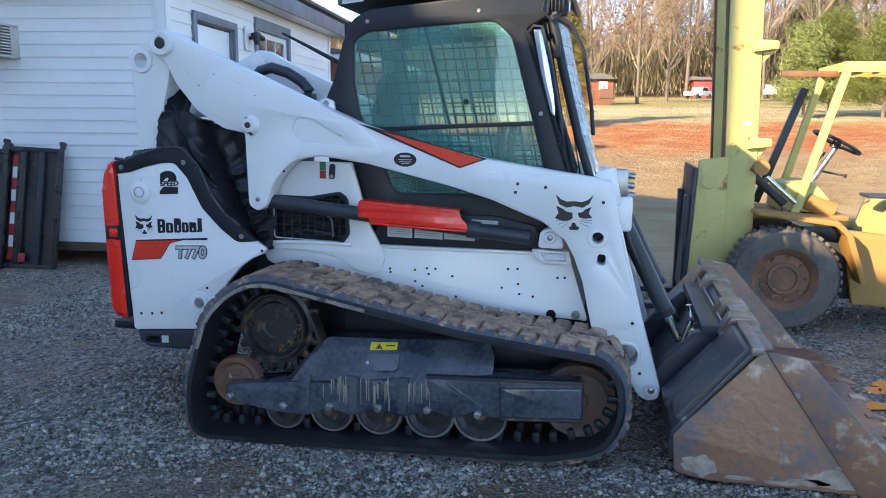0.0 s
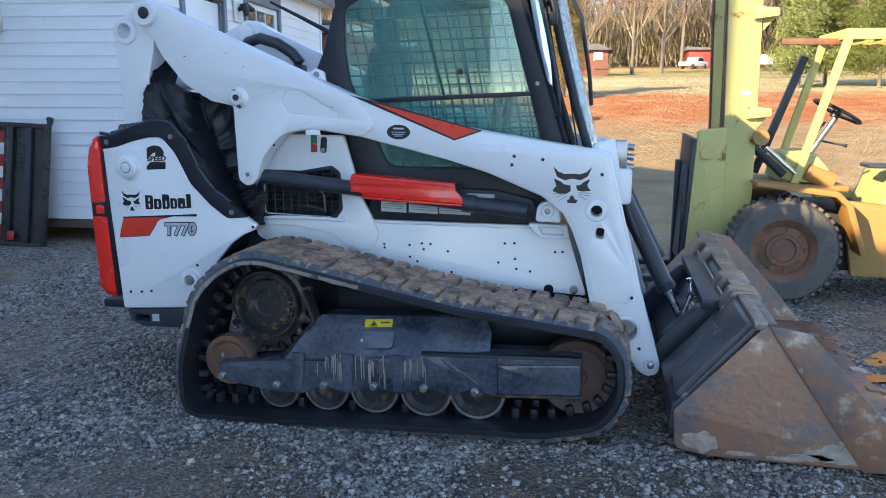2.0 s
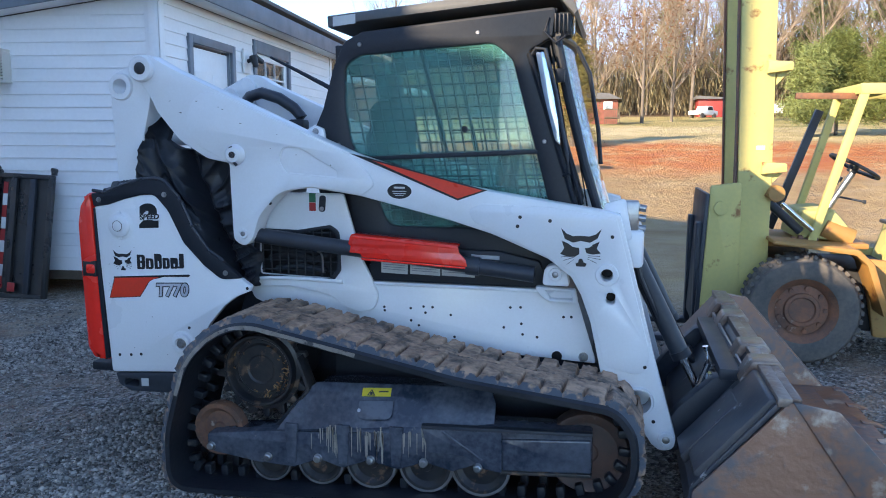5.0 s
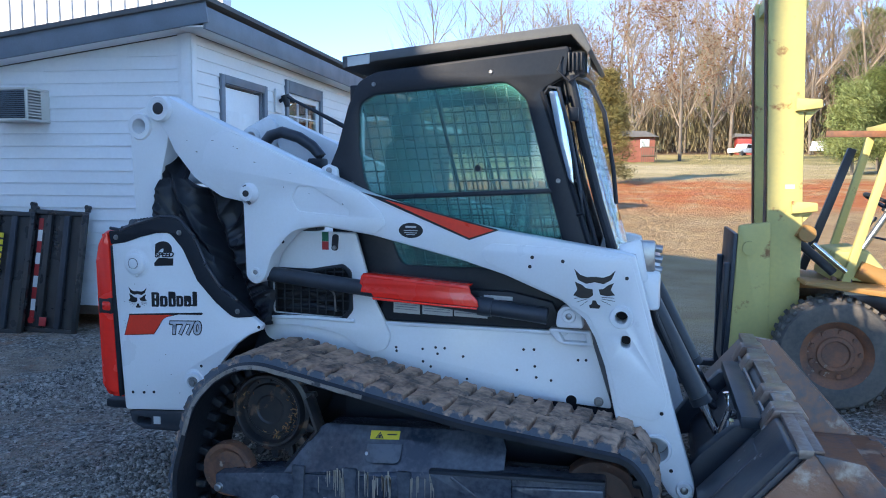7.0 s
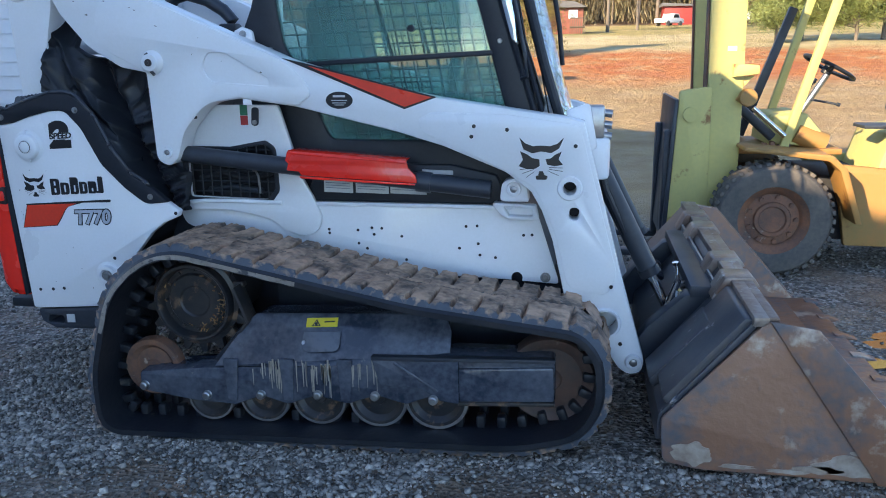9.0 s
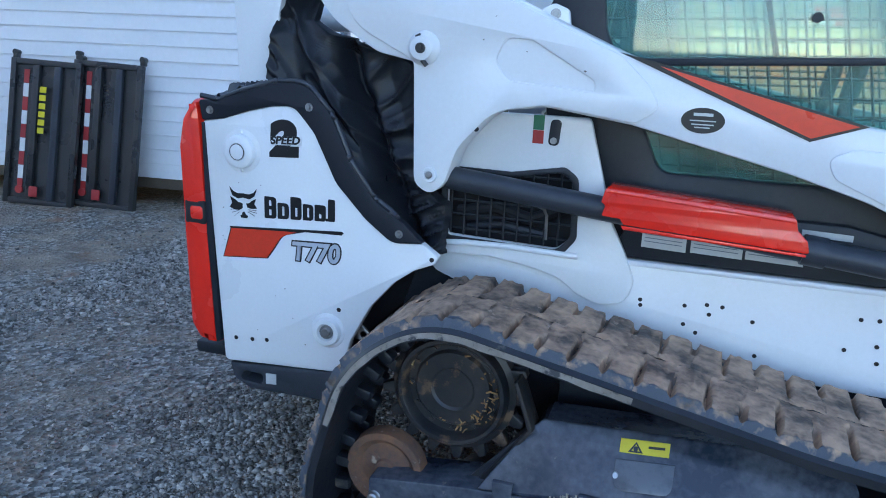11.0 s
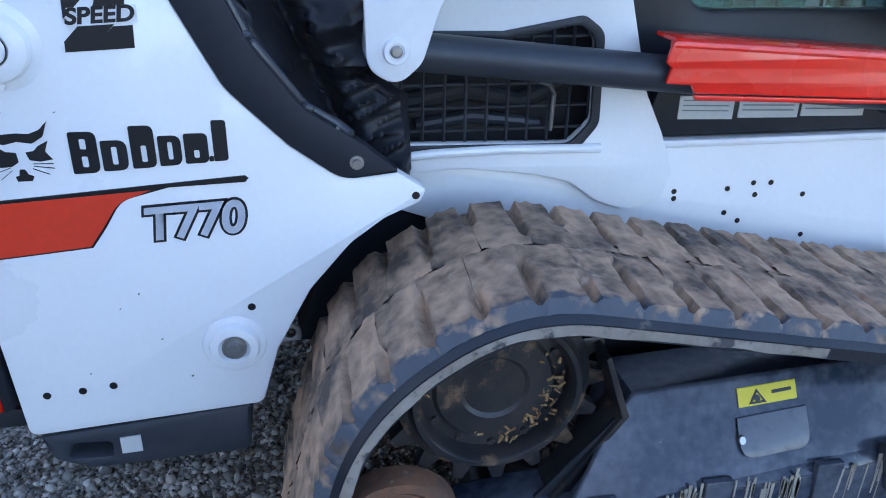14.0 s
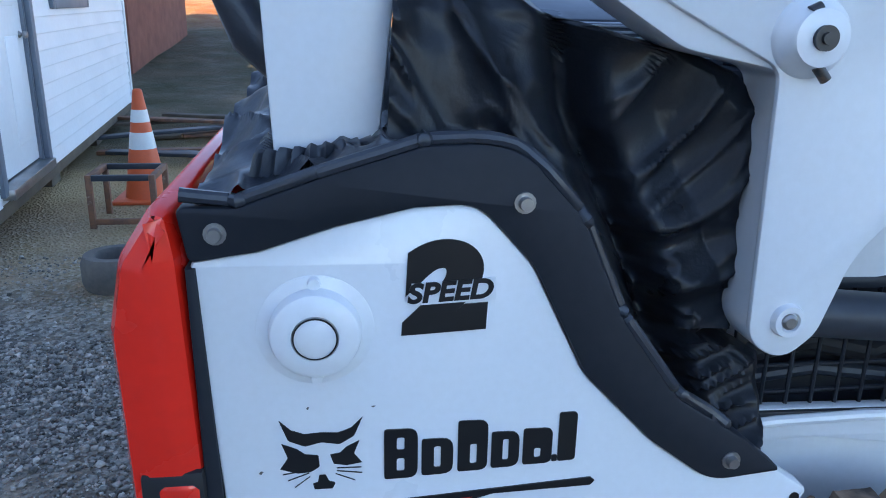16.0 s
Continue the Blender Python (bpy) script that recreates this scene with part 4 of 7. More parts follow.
# black cloth engine cover
def cloth_cover():
    b = bmesh.new()
    n_u, n_v = 110, 150
    grid = []
    for j in range(n_v + 1):
        v = j / n_v
        row = []
        z = 0.90 + 0.82 * v
        left = float(np.interp(z, (0.90, 1.0, 1.13, 1.26, 1.36, 1.42, 1.6, 1.72), (-1.84, -1.86, -1.97, -2.06, -2.16, -2.28, -2.27, -2.20)))
        right = float(np.interp(z, (0.90, 1.06, 1.10, 1.43, 1.48, 1.51, 1.53, 1.56, 1.60, 1.72), (-1.70, -1.70, -1.765, -1.755, -1.80, -1.87, -1.97, -2.08, -2.15, -2.15)))
        valley = float(np.interp(z, (0.9, 1.05, 1.28, 1.43, 1.5, 1.72), (-1.80, -1.86, -1.96, -2.03, -2.04, -2.1)))
        for i in range(n_u + 1):
            u = i / n_u
            x = left + (right - left) * u
            w = noise.noise((x * 3, z * 2.5, 0.3))
            along, across = x * 0.62 - z * 0.78, x * 0.78 + z * 0.62
            if x > valley:
                along, across = x * 0.9 + z * 0.45, z * 0.9 - x * 0.45
            r1 = (1 - abs(noise.noise((along * 1.6, across * 7.0 + 1.2 * w, 4.2)))) ** 4
            r2 = (1 - abs(noise.noise((along * 4.0, across * 15 + 2 * w, 9.1)))) ** 6
            r3 = (1 - abs(noise.noise((along * 5.5 + w, across * 24 + 3 * w, 2.7)))) ** 7
            low = max(0.5, min(1.0, (1.25 - z) / 0.25))
            fold = math.exp(-((x - valley) / 0.03) ** 2)
            y = 3.615 + 0.05 * math.sin(math.pi * min(1, u * 1.1)) - 0.034 * r1 - 0.026 * r2 * low - 0.010 * r3 + 0.10 * fold + 0.055 * u ** 4
            y += 0.05 * min(1.0, max(0.0, (x - valley) / 0.12)) * (1 if z > 1.1 else 0)
            y += 0.10 * max(0, v - 0.80) / 0.2 + (0.06 if z < 1.12 else 0.0) * u
            row.append(b.verts.new((x, y, z)))
        grid.append(row)
    for j in range(n_v):
        for i in range(n_u):
            b.faces.new((grid[j][i], grid[j][i + 1], grid[j + 1][i + 1], grid[j + 1][i]))
    bmesh.ops.solidify(b, geom=list(b.faces), thickness=0.004)
    return b


part("cloth_cover", cloth_cover(), CLOTH, ldr, "wrinkled black vinyl engine cover", 70)


def cloth_top():
    b = bmesh.new()
    n_u, n_v = 80, 130
    grid = []
    for j in range(n_v + 1):
        y = PY + 0.004 + (far(PY) - PY - 0.008) * j / n_v
        row = []
        for i in range(n_u + 1):
            x = -2.50 + 0.35 * i / n_u
            edge = min(1.0, (j / n_v) * 5, (1 - j / n_v) * 5) ** 1.5
            z = float(np.interp(x, (-2.51, -2.38, -2.24, -2.12, -1.9), (1.33, 1.375, 1.405, 1.40, 1.38)))
            z += edge * (0.035 + 0.09 * abs(noise.noise((x * 8, y * 6, 1.2))) + 0.02 * noise.noise((x * 21, y * 17, 5))) + 0.018 * (1 - abs(noise.noise((x * 16, y * 9, 3.3)))) ** 4
            row.append(b.verts.new((x, y, z)))
        grid.append(row)
    for j in range(n_v):
        for i in range(n_u):
            b.faces.new((grid[j][i], grid[j][i + 1], grid[j + 1][i + 1], grid[j + 1][i]))
    return b


skirt = bmesh.new()
prev = None
for i in range(121):
    a = 2 * math.pi * i / 120
    cu_, su_ = max(-1, min(1, 1.35 * math.cos(a))), max(-1, min(1, 1.35 * math.sin(a)))
    k_ = 0.006 * math.sin(i * 1.9) + 0.005 * noise.noise((i * 0.4, 1.0, 2.0))
    ring = [skirt.verts.new((-2.35 + cu_ * (0.068 + g + k_), 3.682 + su_ * (0.066 + g + k_), zz + 0.15 * cu_ * 0.068 + 0.6 * k_)) for g, zz in ((0.0, 1.395), (0.004, 1.405), (0.010, 1.40), (0.016, 1.375))]
    if prev:
        for p_, q_, r_, t_ in zip(prev, prev[1:], ring[1:], ring):
            skirt.faces.new((p_, q_, r_, t_))
    prev = ring
part("gathered_hem", skirt, CLOTH, ldr, "gathered elastic hem round the link", 70)
part("cloth_top", cloth_top(), CLOTH, ldr, "slack black vinyl cover over the engine", 70)
part("cooler_hood", join(box(-2.12, -1.80, 3.93, 4.53, 1.30, 1.54, 0.008), beam((-1.96, 3.95, 1.538), (-1.96, 4.22, 1.615), 0.31, 0.012)), mat("grey_hood_paint", (0.15, 0.165, 0.19), (0.11, 0.12, 0.14), 0.28, bump=0.02), ldr, "grey louvred cooler hood")
for i in range(7):
    part("louvre", box(-2.10, -1.82, 3.922, 3.94, 1.478 + i * 0.009, 1.482 + i * 0.009, 0.001), LABEL, ldr)
part("cooler_grille", box(-1.78, -1.62, 3.95, 4.55, 1.36, 1.47, 0.02), BLACK, ldr, "black louvred cooler top")
for i in range(8, 11):
    part("louvre", box(-2.05 + i * 0.038, -2.03 + i * 0.038, 3.97, 4.53, 1.472, 1.482, 0.002), CHAR, ldr)

# upright rear link and towers
link_out = rounded([(-2.412, 1.375, 0.01), (-2.287, 1.395, 0.01), (-2.262, 1.62, 0.05), (-2.225, 1.76, 0.05), (-2.20, 1.93, 0.05), (-2.25, 1.99, 0.06), (-2.36, 1.935, 0.05), (-2.437, 1.90, 0.06), (-2.43, 1.78, 0.06)])
for y0, nm in ((AY + 0.022, ""), (far(AY + 0.142), "")):
    lk = part("rear_link", plate(link_out, y0, y0 + 0.12, holes=[circle(-2.373, 1.853, 0.036)], bevel=0.006), WHITE, ldr, "white upright rear lift link")
    part("link_collar", lathe([(0.037, -0.012), (0.060, -0.012), (0.066, 0.0), (0.066, 0.12), (0.037, 0.12), (0.037, -0.012)], (-2.373, y0, 1.853), 30), WHITE, lk)
part("link_hose", sweep([(-2.33, 3.80, 1.74), (-2.40, 3.79, 1.71), (-2.455, 3.78, 1.65), (-2.470, 3.775, 1.58), (-2.445, 3.77, 1.52), (-2.39, 3.77, 1.47), (-2.36, 3.77, 1.43)], 0.030, 14), CLOTH, ldr, "thick black sleeved hose behind the link")
part("cross_tube", rod((-2.33, AY + 0.1, 1.62), (-2.33, far(AY) - 0.1, 1.62), 0.05), WHITE, ldr)

# lift arms
arm_out = rounded([(-2.30, 1.93, 0.06), (-2.285, 2.0, 0.05), (-2.20, 1.995, 0.05), (-2.09, 1.935, 0.1), (-1.679, 1.753, 0.3), (-1.417, 1.637, 0.3), (-1.188, 1.539, 0.3), (-0.853, 1.437, 0.3), (-0.58, 1.386, 0.3), (-0.059, 1.306, 0.05), (-0.004, 1.292, 0.01),
                   (0.159, 0.68, 0.4), (0.262, 0.33, 0.05), (0.255, 0.278, 0.04), (0.20, 0.265, 0.05), (0.16, 0.295, 0.02), (0.075, 0.425, 0.05), (-0.066, 0.60, 0.03), (-0.117, 0.825, 0.2), (-0.161, 0.943, 0.1), (-0.205, 1.02, 0.05), (-0.305, 1.095, 0.1), (-0.55, 1.195, 0.3),
                   (-0.741, 1.252, 0.3), (-1.161, 1.352, 0.3), (-1.40, 1.385, 0.12), (-1.55, 1.365, 0.15), (-1.655, 1.25, 0.15), (-1.69, 1.14, 0.06), (-1.735, 1.10, 0.05), (-1.79, 1.13, 0.05), (-1.782, 1.44, 0.05), (-1.79, 1.49, 0.05), (-1.92, 1.515, 0.1), (-2.06, 1.60, 0.2), (-2.17, 1.73, 0.1), (-2.215, 1.82, 0.1)])
arm_holes = [circle(-0.053, 1.036, 0.026), rounded([(-0.055, 0.91, 0.02), (-0.017, 0.905, 0.02), (-0.012, 0.955, 0.02), (-0.05, 0.96, 0.02)]), circle(0.10, 0.484, 0.052)]
arm = part("lift_arm", plate(arm_out, AY, AY + 0.105, holes=arm_holes, bevel=0.007), WHITE, ldr, "white steel lift arm")
arm2 = part("lift_arm", plate(arm_out, far(AY) - 0.105, far(AY), holes=arm_holes, bevel=0.007), WHITE, ldr)
# raised stiffening plate and groove edge on the arm
rib = rounded([(-1.80, 1.495, 0.03), (-1.79, 1.13, 0.05), (-1.735, 1.10, 0.05), (-1.69, 1.14, 0.06), (-1.655, 1.25, 0.15), (-1.55, 1.365, 0.15), (-1.40, 1.390, 0.1), (-1.15, 1.357, 0.04), (-1.085, 1.40, 0.05), (-1.12, 1.46, 0.05), (-1.20, 1.535, 0.05), (-1.679, 1.742, 0.3), (-1.95, 1.86, 0.2), (-2.05, 1.62, 0.2)])
part("stiffener_plate", plate(rib, AY - 0.010, AY + 0.003, holes=[rounded([(-1.552, 1.51, 0.03), (-1.525, 1.570, 0.03), (-1.45, 1.568, 0.04), (-1.27, 1.465, 0.02), (-1.265, 1.435, 0.02), (-1.52, 1.455, 0.04)])], bevel=0.005), WHITE, arm)
rib2 = rounded([(-0.66, 1.30, 0.03), (-0.60, 1.33, 0.05), (-0.30, 1.32, 0.1), (-0.02, 1.28, 0.02), (0.145, 0.68, 0.3), (0.10, 0.60, 0.05), (-0.05, 0.63, 0.05), (-0.10, 0.83, 0.1), (-0.145, 0.95, 0.1), (-0.19, 1.035, 0.05), (-0.30, 1.10, 0.1), (-0.50, 1.19, 0.1), (-0.635, 1.25, 0.04)])
part("stiffener_plate", plate(rib2, AY - 0.006, AY + 0.003, holes=[circle(-0.053, 1.036, 0.027), rounded([(-0.056, 0.909, 0.02), (-0.016, 0.904, 0.02), (-0.011, 0.956, 0.02), (-0.051, 0.961, 0.02)])], bevel=0.003), WHITE, arm)


def pin(x, z, r, y, parent, dirty=False, head=0.02):
    c = part("pin_boss", lathe([(0.0, -head), (r * 0.55, -head), (r * 0.6, -head - 0.004), (r * 0.9, -head - 0.004), (r, -head + 0.004), (r * 1.02, 0.004)], (x, y, z), 28), WHITE, parent)
    part("pin", lathe([(0.0, -head - 0.006), (r * 0.30, -head - 0.006), (r * 0.46, -head - 0.003), (r * 0.46, -head + 0.006)], (x, y, z), 20), SPROCKET if dirty else STEEL, c)
    return c


pin(-2.24, 1.934, 0.062, AY, arm, True)
pin(-1.738, 1.163, 0.024, AY - 0.010, arm, head=0.006)
pin(0.22, 0.324, 0.034, AY, arm, head=0.012)
part("hole_ring", lathe([(0.027, -0.014), (0.045, -0.014), (0.05, 0.0), (0.027, 0.0), (0.027, -0.014)], (-0.053, AY - 0.004, 1.036), 28), WHITE, arm)
part("tube_ring", lathe([(0.053, -0.012), (0.062, -0.012), (0.066, 0.0), (0.053, 0.0), (0.053, -0.012)], (0.10, AY, 0.484), 30), WHITE, arm)
grease = part("grease_pin", lathe([(0.0, -0.030), (0.018, -0.030), (0.034, -0.028), (0.037, -0.018), (0.046, -0.010), (0.050, 0.0), (0.050, 0.01)], (-1.768, AY - 0.010, 1.533), 28), WHITE, arm, "chipped grease-stained pin")
part("grease_fitting", join(rod((-1.768, AY - 0.046, 1.533), (-1.768, AY - 0.036, 1.533), 0.015), rod((-1.768, AY - 0.050, 1.533), (-1.768, AY - 0.044, 1.533), 0.007), rod((-1.766, AY - 0.030, 1.500), (-1.752, AY - 0.030, 1.484), 0.007), rod((-1.785, AY - 0.030, 1.562), (-1.772, AY - 0.030, 1.568), 0.007)), SPROCKET, grease)
for x, z in ((-0.30, 1.262), (-0.005 - 0.03, 1.20), (-0.44, 1.235), (0.165, 0.40), (-0.43, 1.275), (-1.60, 1.31), (0.12, 0.64)):
    part("hole", lathe([(0.0, -0.0075), (0.008, -0.0075), (0.008, -0.004)], (x, AY, z), 12), DECAL, arm)
part("stripe_outline", plate([(-1.21, 1.545), (-1.12, 1.525), (-0.575, 1.388), (-0.708, 1.341)], AY - 0.0025, AY + 0.001, bevel=0), DECAL, arm)
part("stripe", plate([(-1.10, 1.513), (-0.598, 1.387), (-0.707, 1.350)], AY - 0.0045, AY - 0.0026, bevel=0), STRIPE, arm, "red tapering arm stripe")
part("oval_sticker", plate(circle(-0.975, 1.377, 0.034, 32, 0.056), AY - 0.0025, AY + 0.001, bevel=0), DECAL, arm, "black oval dealer sticker")
for dz, w in ((0.014, 0.05), (0.0, 0.066), (-0.010, 0.058), (-0.018, 0.04)):
    part("sticker_bar", plate([(-0.975 - w / 2, 1.377 + dz - 0.002), (-0.975 + w / 2, 1.377 + dz - 0.002), (-0.975 + w / 2, 1.377 + dz + (0.006 if dz > 0.01 else 0.001)), (-0.975 - w / 2, 1.377 + dz + (0.006 if dz > 0.01 else 0.001))], AY - 0.004, AY - 0.0026, bevel=0), LABEL, arm)
emblem(-0.252, 1.065, 0.172, 0.168, AY - 0.006, arm)
# dark sheets added inside the arm holes, standing for the shade within
part("hole_liner", plate(circle(-0.053, 1.036, 0.032), AY + 0.088, AY + 0.095, bevel=0), DARK, arm)
part("hole_liner", plate(rounded([(-0.065, 0.895, 0.02), (-0.007, 0.89, 0.02), (-0.002, 0.97, 0.02), (-0.06, 0.975, 0.02)]), AY + 0.075, AY + 0.082, bevel=0), DARK, arm)

# chassis side and tub
tub = part("chassis", plate(rounded([(-1.805, 0.920, 0.02), (-0.369, 0.927, 0.01), (-0.194, 0.931, 0.02), (-0.097, 0.629, 0.02), (-0.092, 0.600, 0.01), (-0.340, 0.614), (-0.873, 0.629), (-1.504, 0.726, 0.1), (-1.766, 0.823, 0.05)]), CY, CY + 0.02, bevel=0.004), WHITE, ldr, "white chassis side plate with bolt holes")
part("tub", plate([(-1.941, 0.493), (-0.116, 0.454), (-0.116, 0.629), (-0.291, 0.910), (-1.795, 0.910)], CY + 0.021, far(CY) - 0.021, bevel=0), BLACK, ldr)
part("belly", box(-1.85, -0.05, CY + 0.03, far(CY) - 0.03, 0.28, 0.60, 0.02), DARK, ldr)
part("ledge", box(-1.18, -0.29, CY - 0.012, CY + 0.03, 0.918, 0.936, 0.006), WHITE, ldr)
for i, (x, z) in enumerate(((-1.187, 0.860), (-1.090, 0.796), (-1.092, 0.813), (-0.898, 0.824), (-0.959, 0.754), (-0.889, 0.795), (-0.766, 0.790), (-0.921, 0.732), (-0.747, 0.686), (-0.485, 0.841), (-0.438, 0.844), (-0.514, 0.745), (-0.433, 0.767), (-0.359, 0.708), (-0.426, 0.717), (-0.241, 0.809), (-0.206, 0.811), (-0.854, 0.823), (-0.961, 0.813))):
    part("hole", lathe([(0.0, -0.0012), (0.0065, -0.0012), (0.0065, 0.002)], (x, CY - (0.02 if i == 0 else 0), z), 10), DECAL, tub)
bolt(-0.147, CY, 0.628, 0.017, tub)
part("notch", lathe([(0.0, -0.002), (0.024, -0.002), (0.024, 0.002)], (-0.267, CY, 0.624), 20), DECAL, tub)
tower = part("fender_plate", plate(rounded([(-1.747, 0.890, 0.02), (-1.572, 0.895, 0.05), (-1.43, 0.876, 0.08), (-1.35, 0.856, 0.06), (-1.285, 0.808, 0.06), (-1.215, 0.784, 0.05), (-1.135, 0.800, 0.06), (-1.115, 0.870, 0.05), (-1.150, 0.955, 0.05), (-1.198, 1.046, 0.1), (-1.286, 1.352, 0.02), (-1.727, 1.352, 0.02)]), CY - 0.022, CY + 0.004,
                                 holes=[rounded([(-1.718, 0.954, 0.02), (-1.359, 0.944, 0.04), (-1.315, 0.988, 0.04), (-1.322, 1.162, 0.04), (-1.359, 1.187, 0.03), (-1.514, 1.157, 0.05), (-1.718, 1.162, 0.03)])], bevel=0.005), WHITE, ldr, "white upright with a screened vent")
part("fender_lip", sweep([(-1.747, CY - 0.025, 0.925), (-1.650, CY - 0.028, 0.934), (-1.504, CY - 0.028, 0.937), (-1.291, CY - 0.026, 0.931)], 0.010, 10), WHITE, tower)
part("vent_backing", box(-1.80, -1.29, CY + 0.08, CY + 0.09, 0.92, 1.21, 0), DARK, ldr)
for i in range(10):
    x = -1.710 + i * 0.0437
    part("vent_wire", rod((x, CY - 0.004, 0.945), (x, CY - 0.004, 1.178), 0.0035, seg=6), BLACK, tower)
for i in range(5):
    zz = 0.973 + i * 0.0466
    part("vent_wire", rod((-1.727, CY - 0.001, zz), (-1.31, CY - 0.001, zz), 0.0035, seg=6), BLACK, tower)
part("vent_rim", plate(rounded([(-1.737, 0.931, 0.02), (-1.344, 0.924, 0.04), (-1.298, 0.983, 0.04), (-1.305, 1.172, 0.04), (-1.349, 1.203, 0.03), (-1.514, 1.174, 0.05), (-1.737, 1.177, 0.03)]), CY - 0.028, CY - 0.018,
                       holes=[rounded([(-1.718, 0.951, 0.02), (-1.359, 0.943, 0.04), (-1.317, 0.988, 0.04), (-1.324, 1.162, 0.04), (-1.359, 1.185, 0.03), (-1.514, 1.157, 0.05), (-1.718, 1.162, 0.03)])], bevel=0.002), BLACK, tower, "black vent surround")
part("vent_hose", sweep([(-1.698, CY + 0.05, 1.017), (-1.572, CY + 0.04, 1.046), (-1.456, CY + 0.04, 1.017), (-1.339, CY + 0.05, 1.065)], 0.02, 10), DARK, ldr)
part("vent_hose", sweep([(-1.669, CY + 0.06, 0.968), (-1.553, CY + 0.05, 0.988), (-1.407, CY + 0.05, 0.968)], 0.014, 10), CHAR, ldr)
part("grab_lever", sweep([(-1.397, CY - 0.006, 0.968), (-1.397, CY - 0.015, 1.046), (-1.407, CY - 0.015, 1.065), (-1.426, CY - 0.005, 1.070)], 0.005, 8), STEEL, ldr)
swl = part("arm_bypass_slot", plate(rounded([(-1.409, 1.264, 0.015), (-1.376, 1.264, 0.015), (-1.370, 1.342, 0.015), (-1.403, 1.342, 0.015)]), CY - 0.026, CY - 0.020, bevel=0.002), BLACK, tower)
part("slot_bolt", lathe([(0.0, -0.008), (0.010, -0.008), (0.010, 0.0)], (-1.391, CY - 0.026, 1.279), 12), STEEL, swl)
part("caution_decal", plate([(-1.456, 1.308), (-1.423, 1.308), (-1.423, 1.352), (-1.456, 1.352)], CY - 0.0245, CY - 0.02, bevel=0), GREEN, tower)
part("caution_decal", plate([(-1.456, 1.267), (-1.423, 1.267), (-1.423, 1.307), (-1.456, 1.307)], CY - 0.0245, CY - 0.02, bevel=0), TAPE_RED, tower)
bk = part("cylinder_bracket", plate(rounded([(-0.335, 0.965, 0.02), (-0.325, 1.05, 0.04), (-0.265, 1.065, 0.04), (-0.225, 1.03, 0.04), (-0.215, 0.965, 0.01)]), AY + 0.06, CY + 0.002, bevel=0.006), WHITE, ldr, "white cylinder mounting bracket")
pin(-0.277, 1.018, 0.03, AY + 0.06, bk, head=0.008)
pk = part("bracket_pocket", plate(rounded([(-0.375, 0.955, 0.01), (-0.19, 0.945, 0.01), (-0.175, 0.885, 0.01), (-0.30, 0.885, 0.02), (-0.335, 0.905, 0.02)]), CY - 0.05, CY + 0.001, holes=[rounded([(-0.325, 0.940, 0.005), (-0.205, 0.935, 0.005), (-0.20, 0.898, 0.005), (-0.30, 0.898, 0.005)])], bevel=0.004), WHITE, ldr, "white pocket below the bracket")

# lift cylinder with its red stop sleeve
c0, c1 = Vector((-1.70, 3.665, 1.150)), Vector((-0.30, 3.675, 1.005))
cyl = part("lift_cylinder", rod(c0, c0.lerp(c1, 0.95), 0.036, seg=28), CHAR, ldr, "dark grey lift cylinder")
ax = (c1 - c0).normalized()
sl0, sl1 = c0 + ax * 0.49, c0 + ax * 1.03
sl_out = rounded([(-1.212, 1.172, 0.012), (-1.222, 1.130, 0.004), (-1.210, 1.120, 0.003), (-1.218, 1.090, 0.004), (-1.165, 1.086, 0.004), (-1.155, 1.070, 0.004), (-0.700, 1.046, 0.004), (-0.664, 1.044, 0.006), (-0.672, 1.078, 0.01), (-0.700, 1.105, 0.01), (-0.708, 1.138, 0.012)])
sleeve = part("stop_sleeve", plate(sl_out, 3.612, 3.622, bevel=0.003), RED, cyl, "bright red cylinder lock sleeve")
part("sleeve_top", join(beam((-1.205, 3.667, 1.170), (-0.712, 3.667, 1.1345), 0.088, 0.010, 0.004), rod((-1.208, 3.623, 1.163), (-0.712, 3.623, 1.1275), 0.012, seg=14)), RED, sleeve)
part("sleeve_lip", plate(rounded([(-1.16, 1.068), (-0.672, 1.043), (-0.672, 1.036, 0.003), (-0.95, 1.048), (-1.155, 1.058, 0.003)]), 3.606, 3.616, bevel=0.002), RED, sleeve)
part("gland", rod(c0 + ax * 1.03, c0 + ax * 1.09, 0.043), CHAR, cyl)
part("far_lift_cylinder", rod((c0.x, far(c0.y), c0.z), (c1.x, far(c1.y), c1.z), 0.036), CHAR, ldr)

# cab
cab_out = rounded([(-1.43, 1.30), (-1.47, 1.62, 0.05), (-1.41, 1.75, 0.05), (-1.352, 1.95, 0.1), (-1.30, 2.06, 0.08), (-1.21, 2.105, 0.05), (-0.31, 2.19, 0.02), (-0.325, 2.06, 0.02), (-0.43, 2.0, 0.03), (-0.20, 1.30, 0.02), (-0.30, 0.93), (-1.19, 0.93), (-1.33, 1.31)])
win_hole = rounded([(-1.295, 1.76, 0.05), (-1.295, 1.955, 0.08), (-1.22, 1.995, 0.05), (-0.585, 2.04, 0.1), (-0.50, 1.96, 0.06), (-0.325, 1.32, 0.04), (-0.42, 1.20, 0.06), (-1.08, 1.20, 0.06), (-1.17, 1.40, 0.1), (-1.27, 1.60, 0.1)])
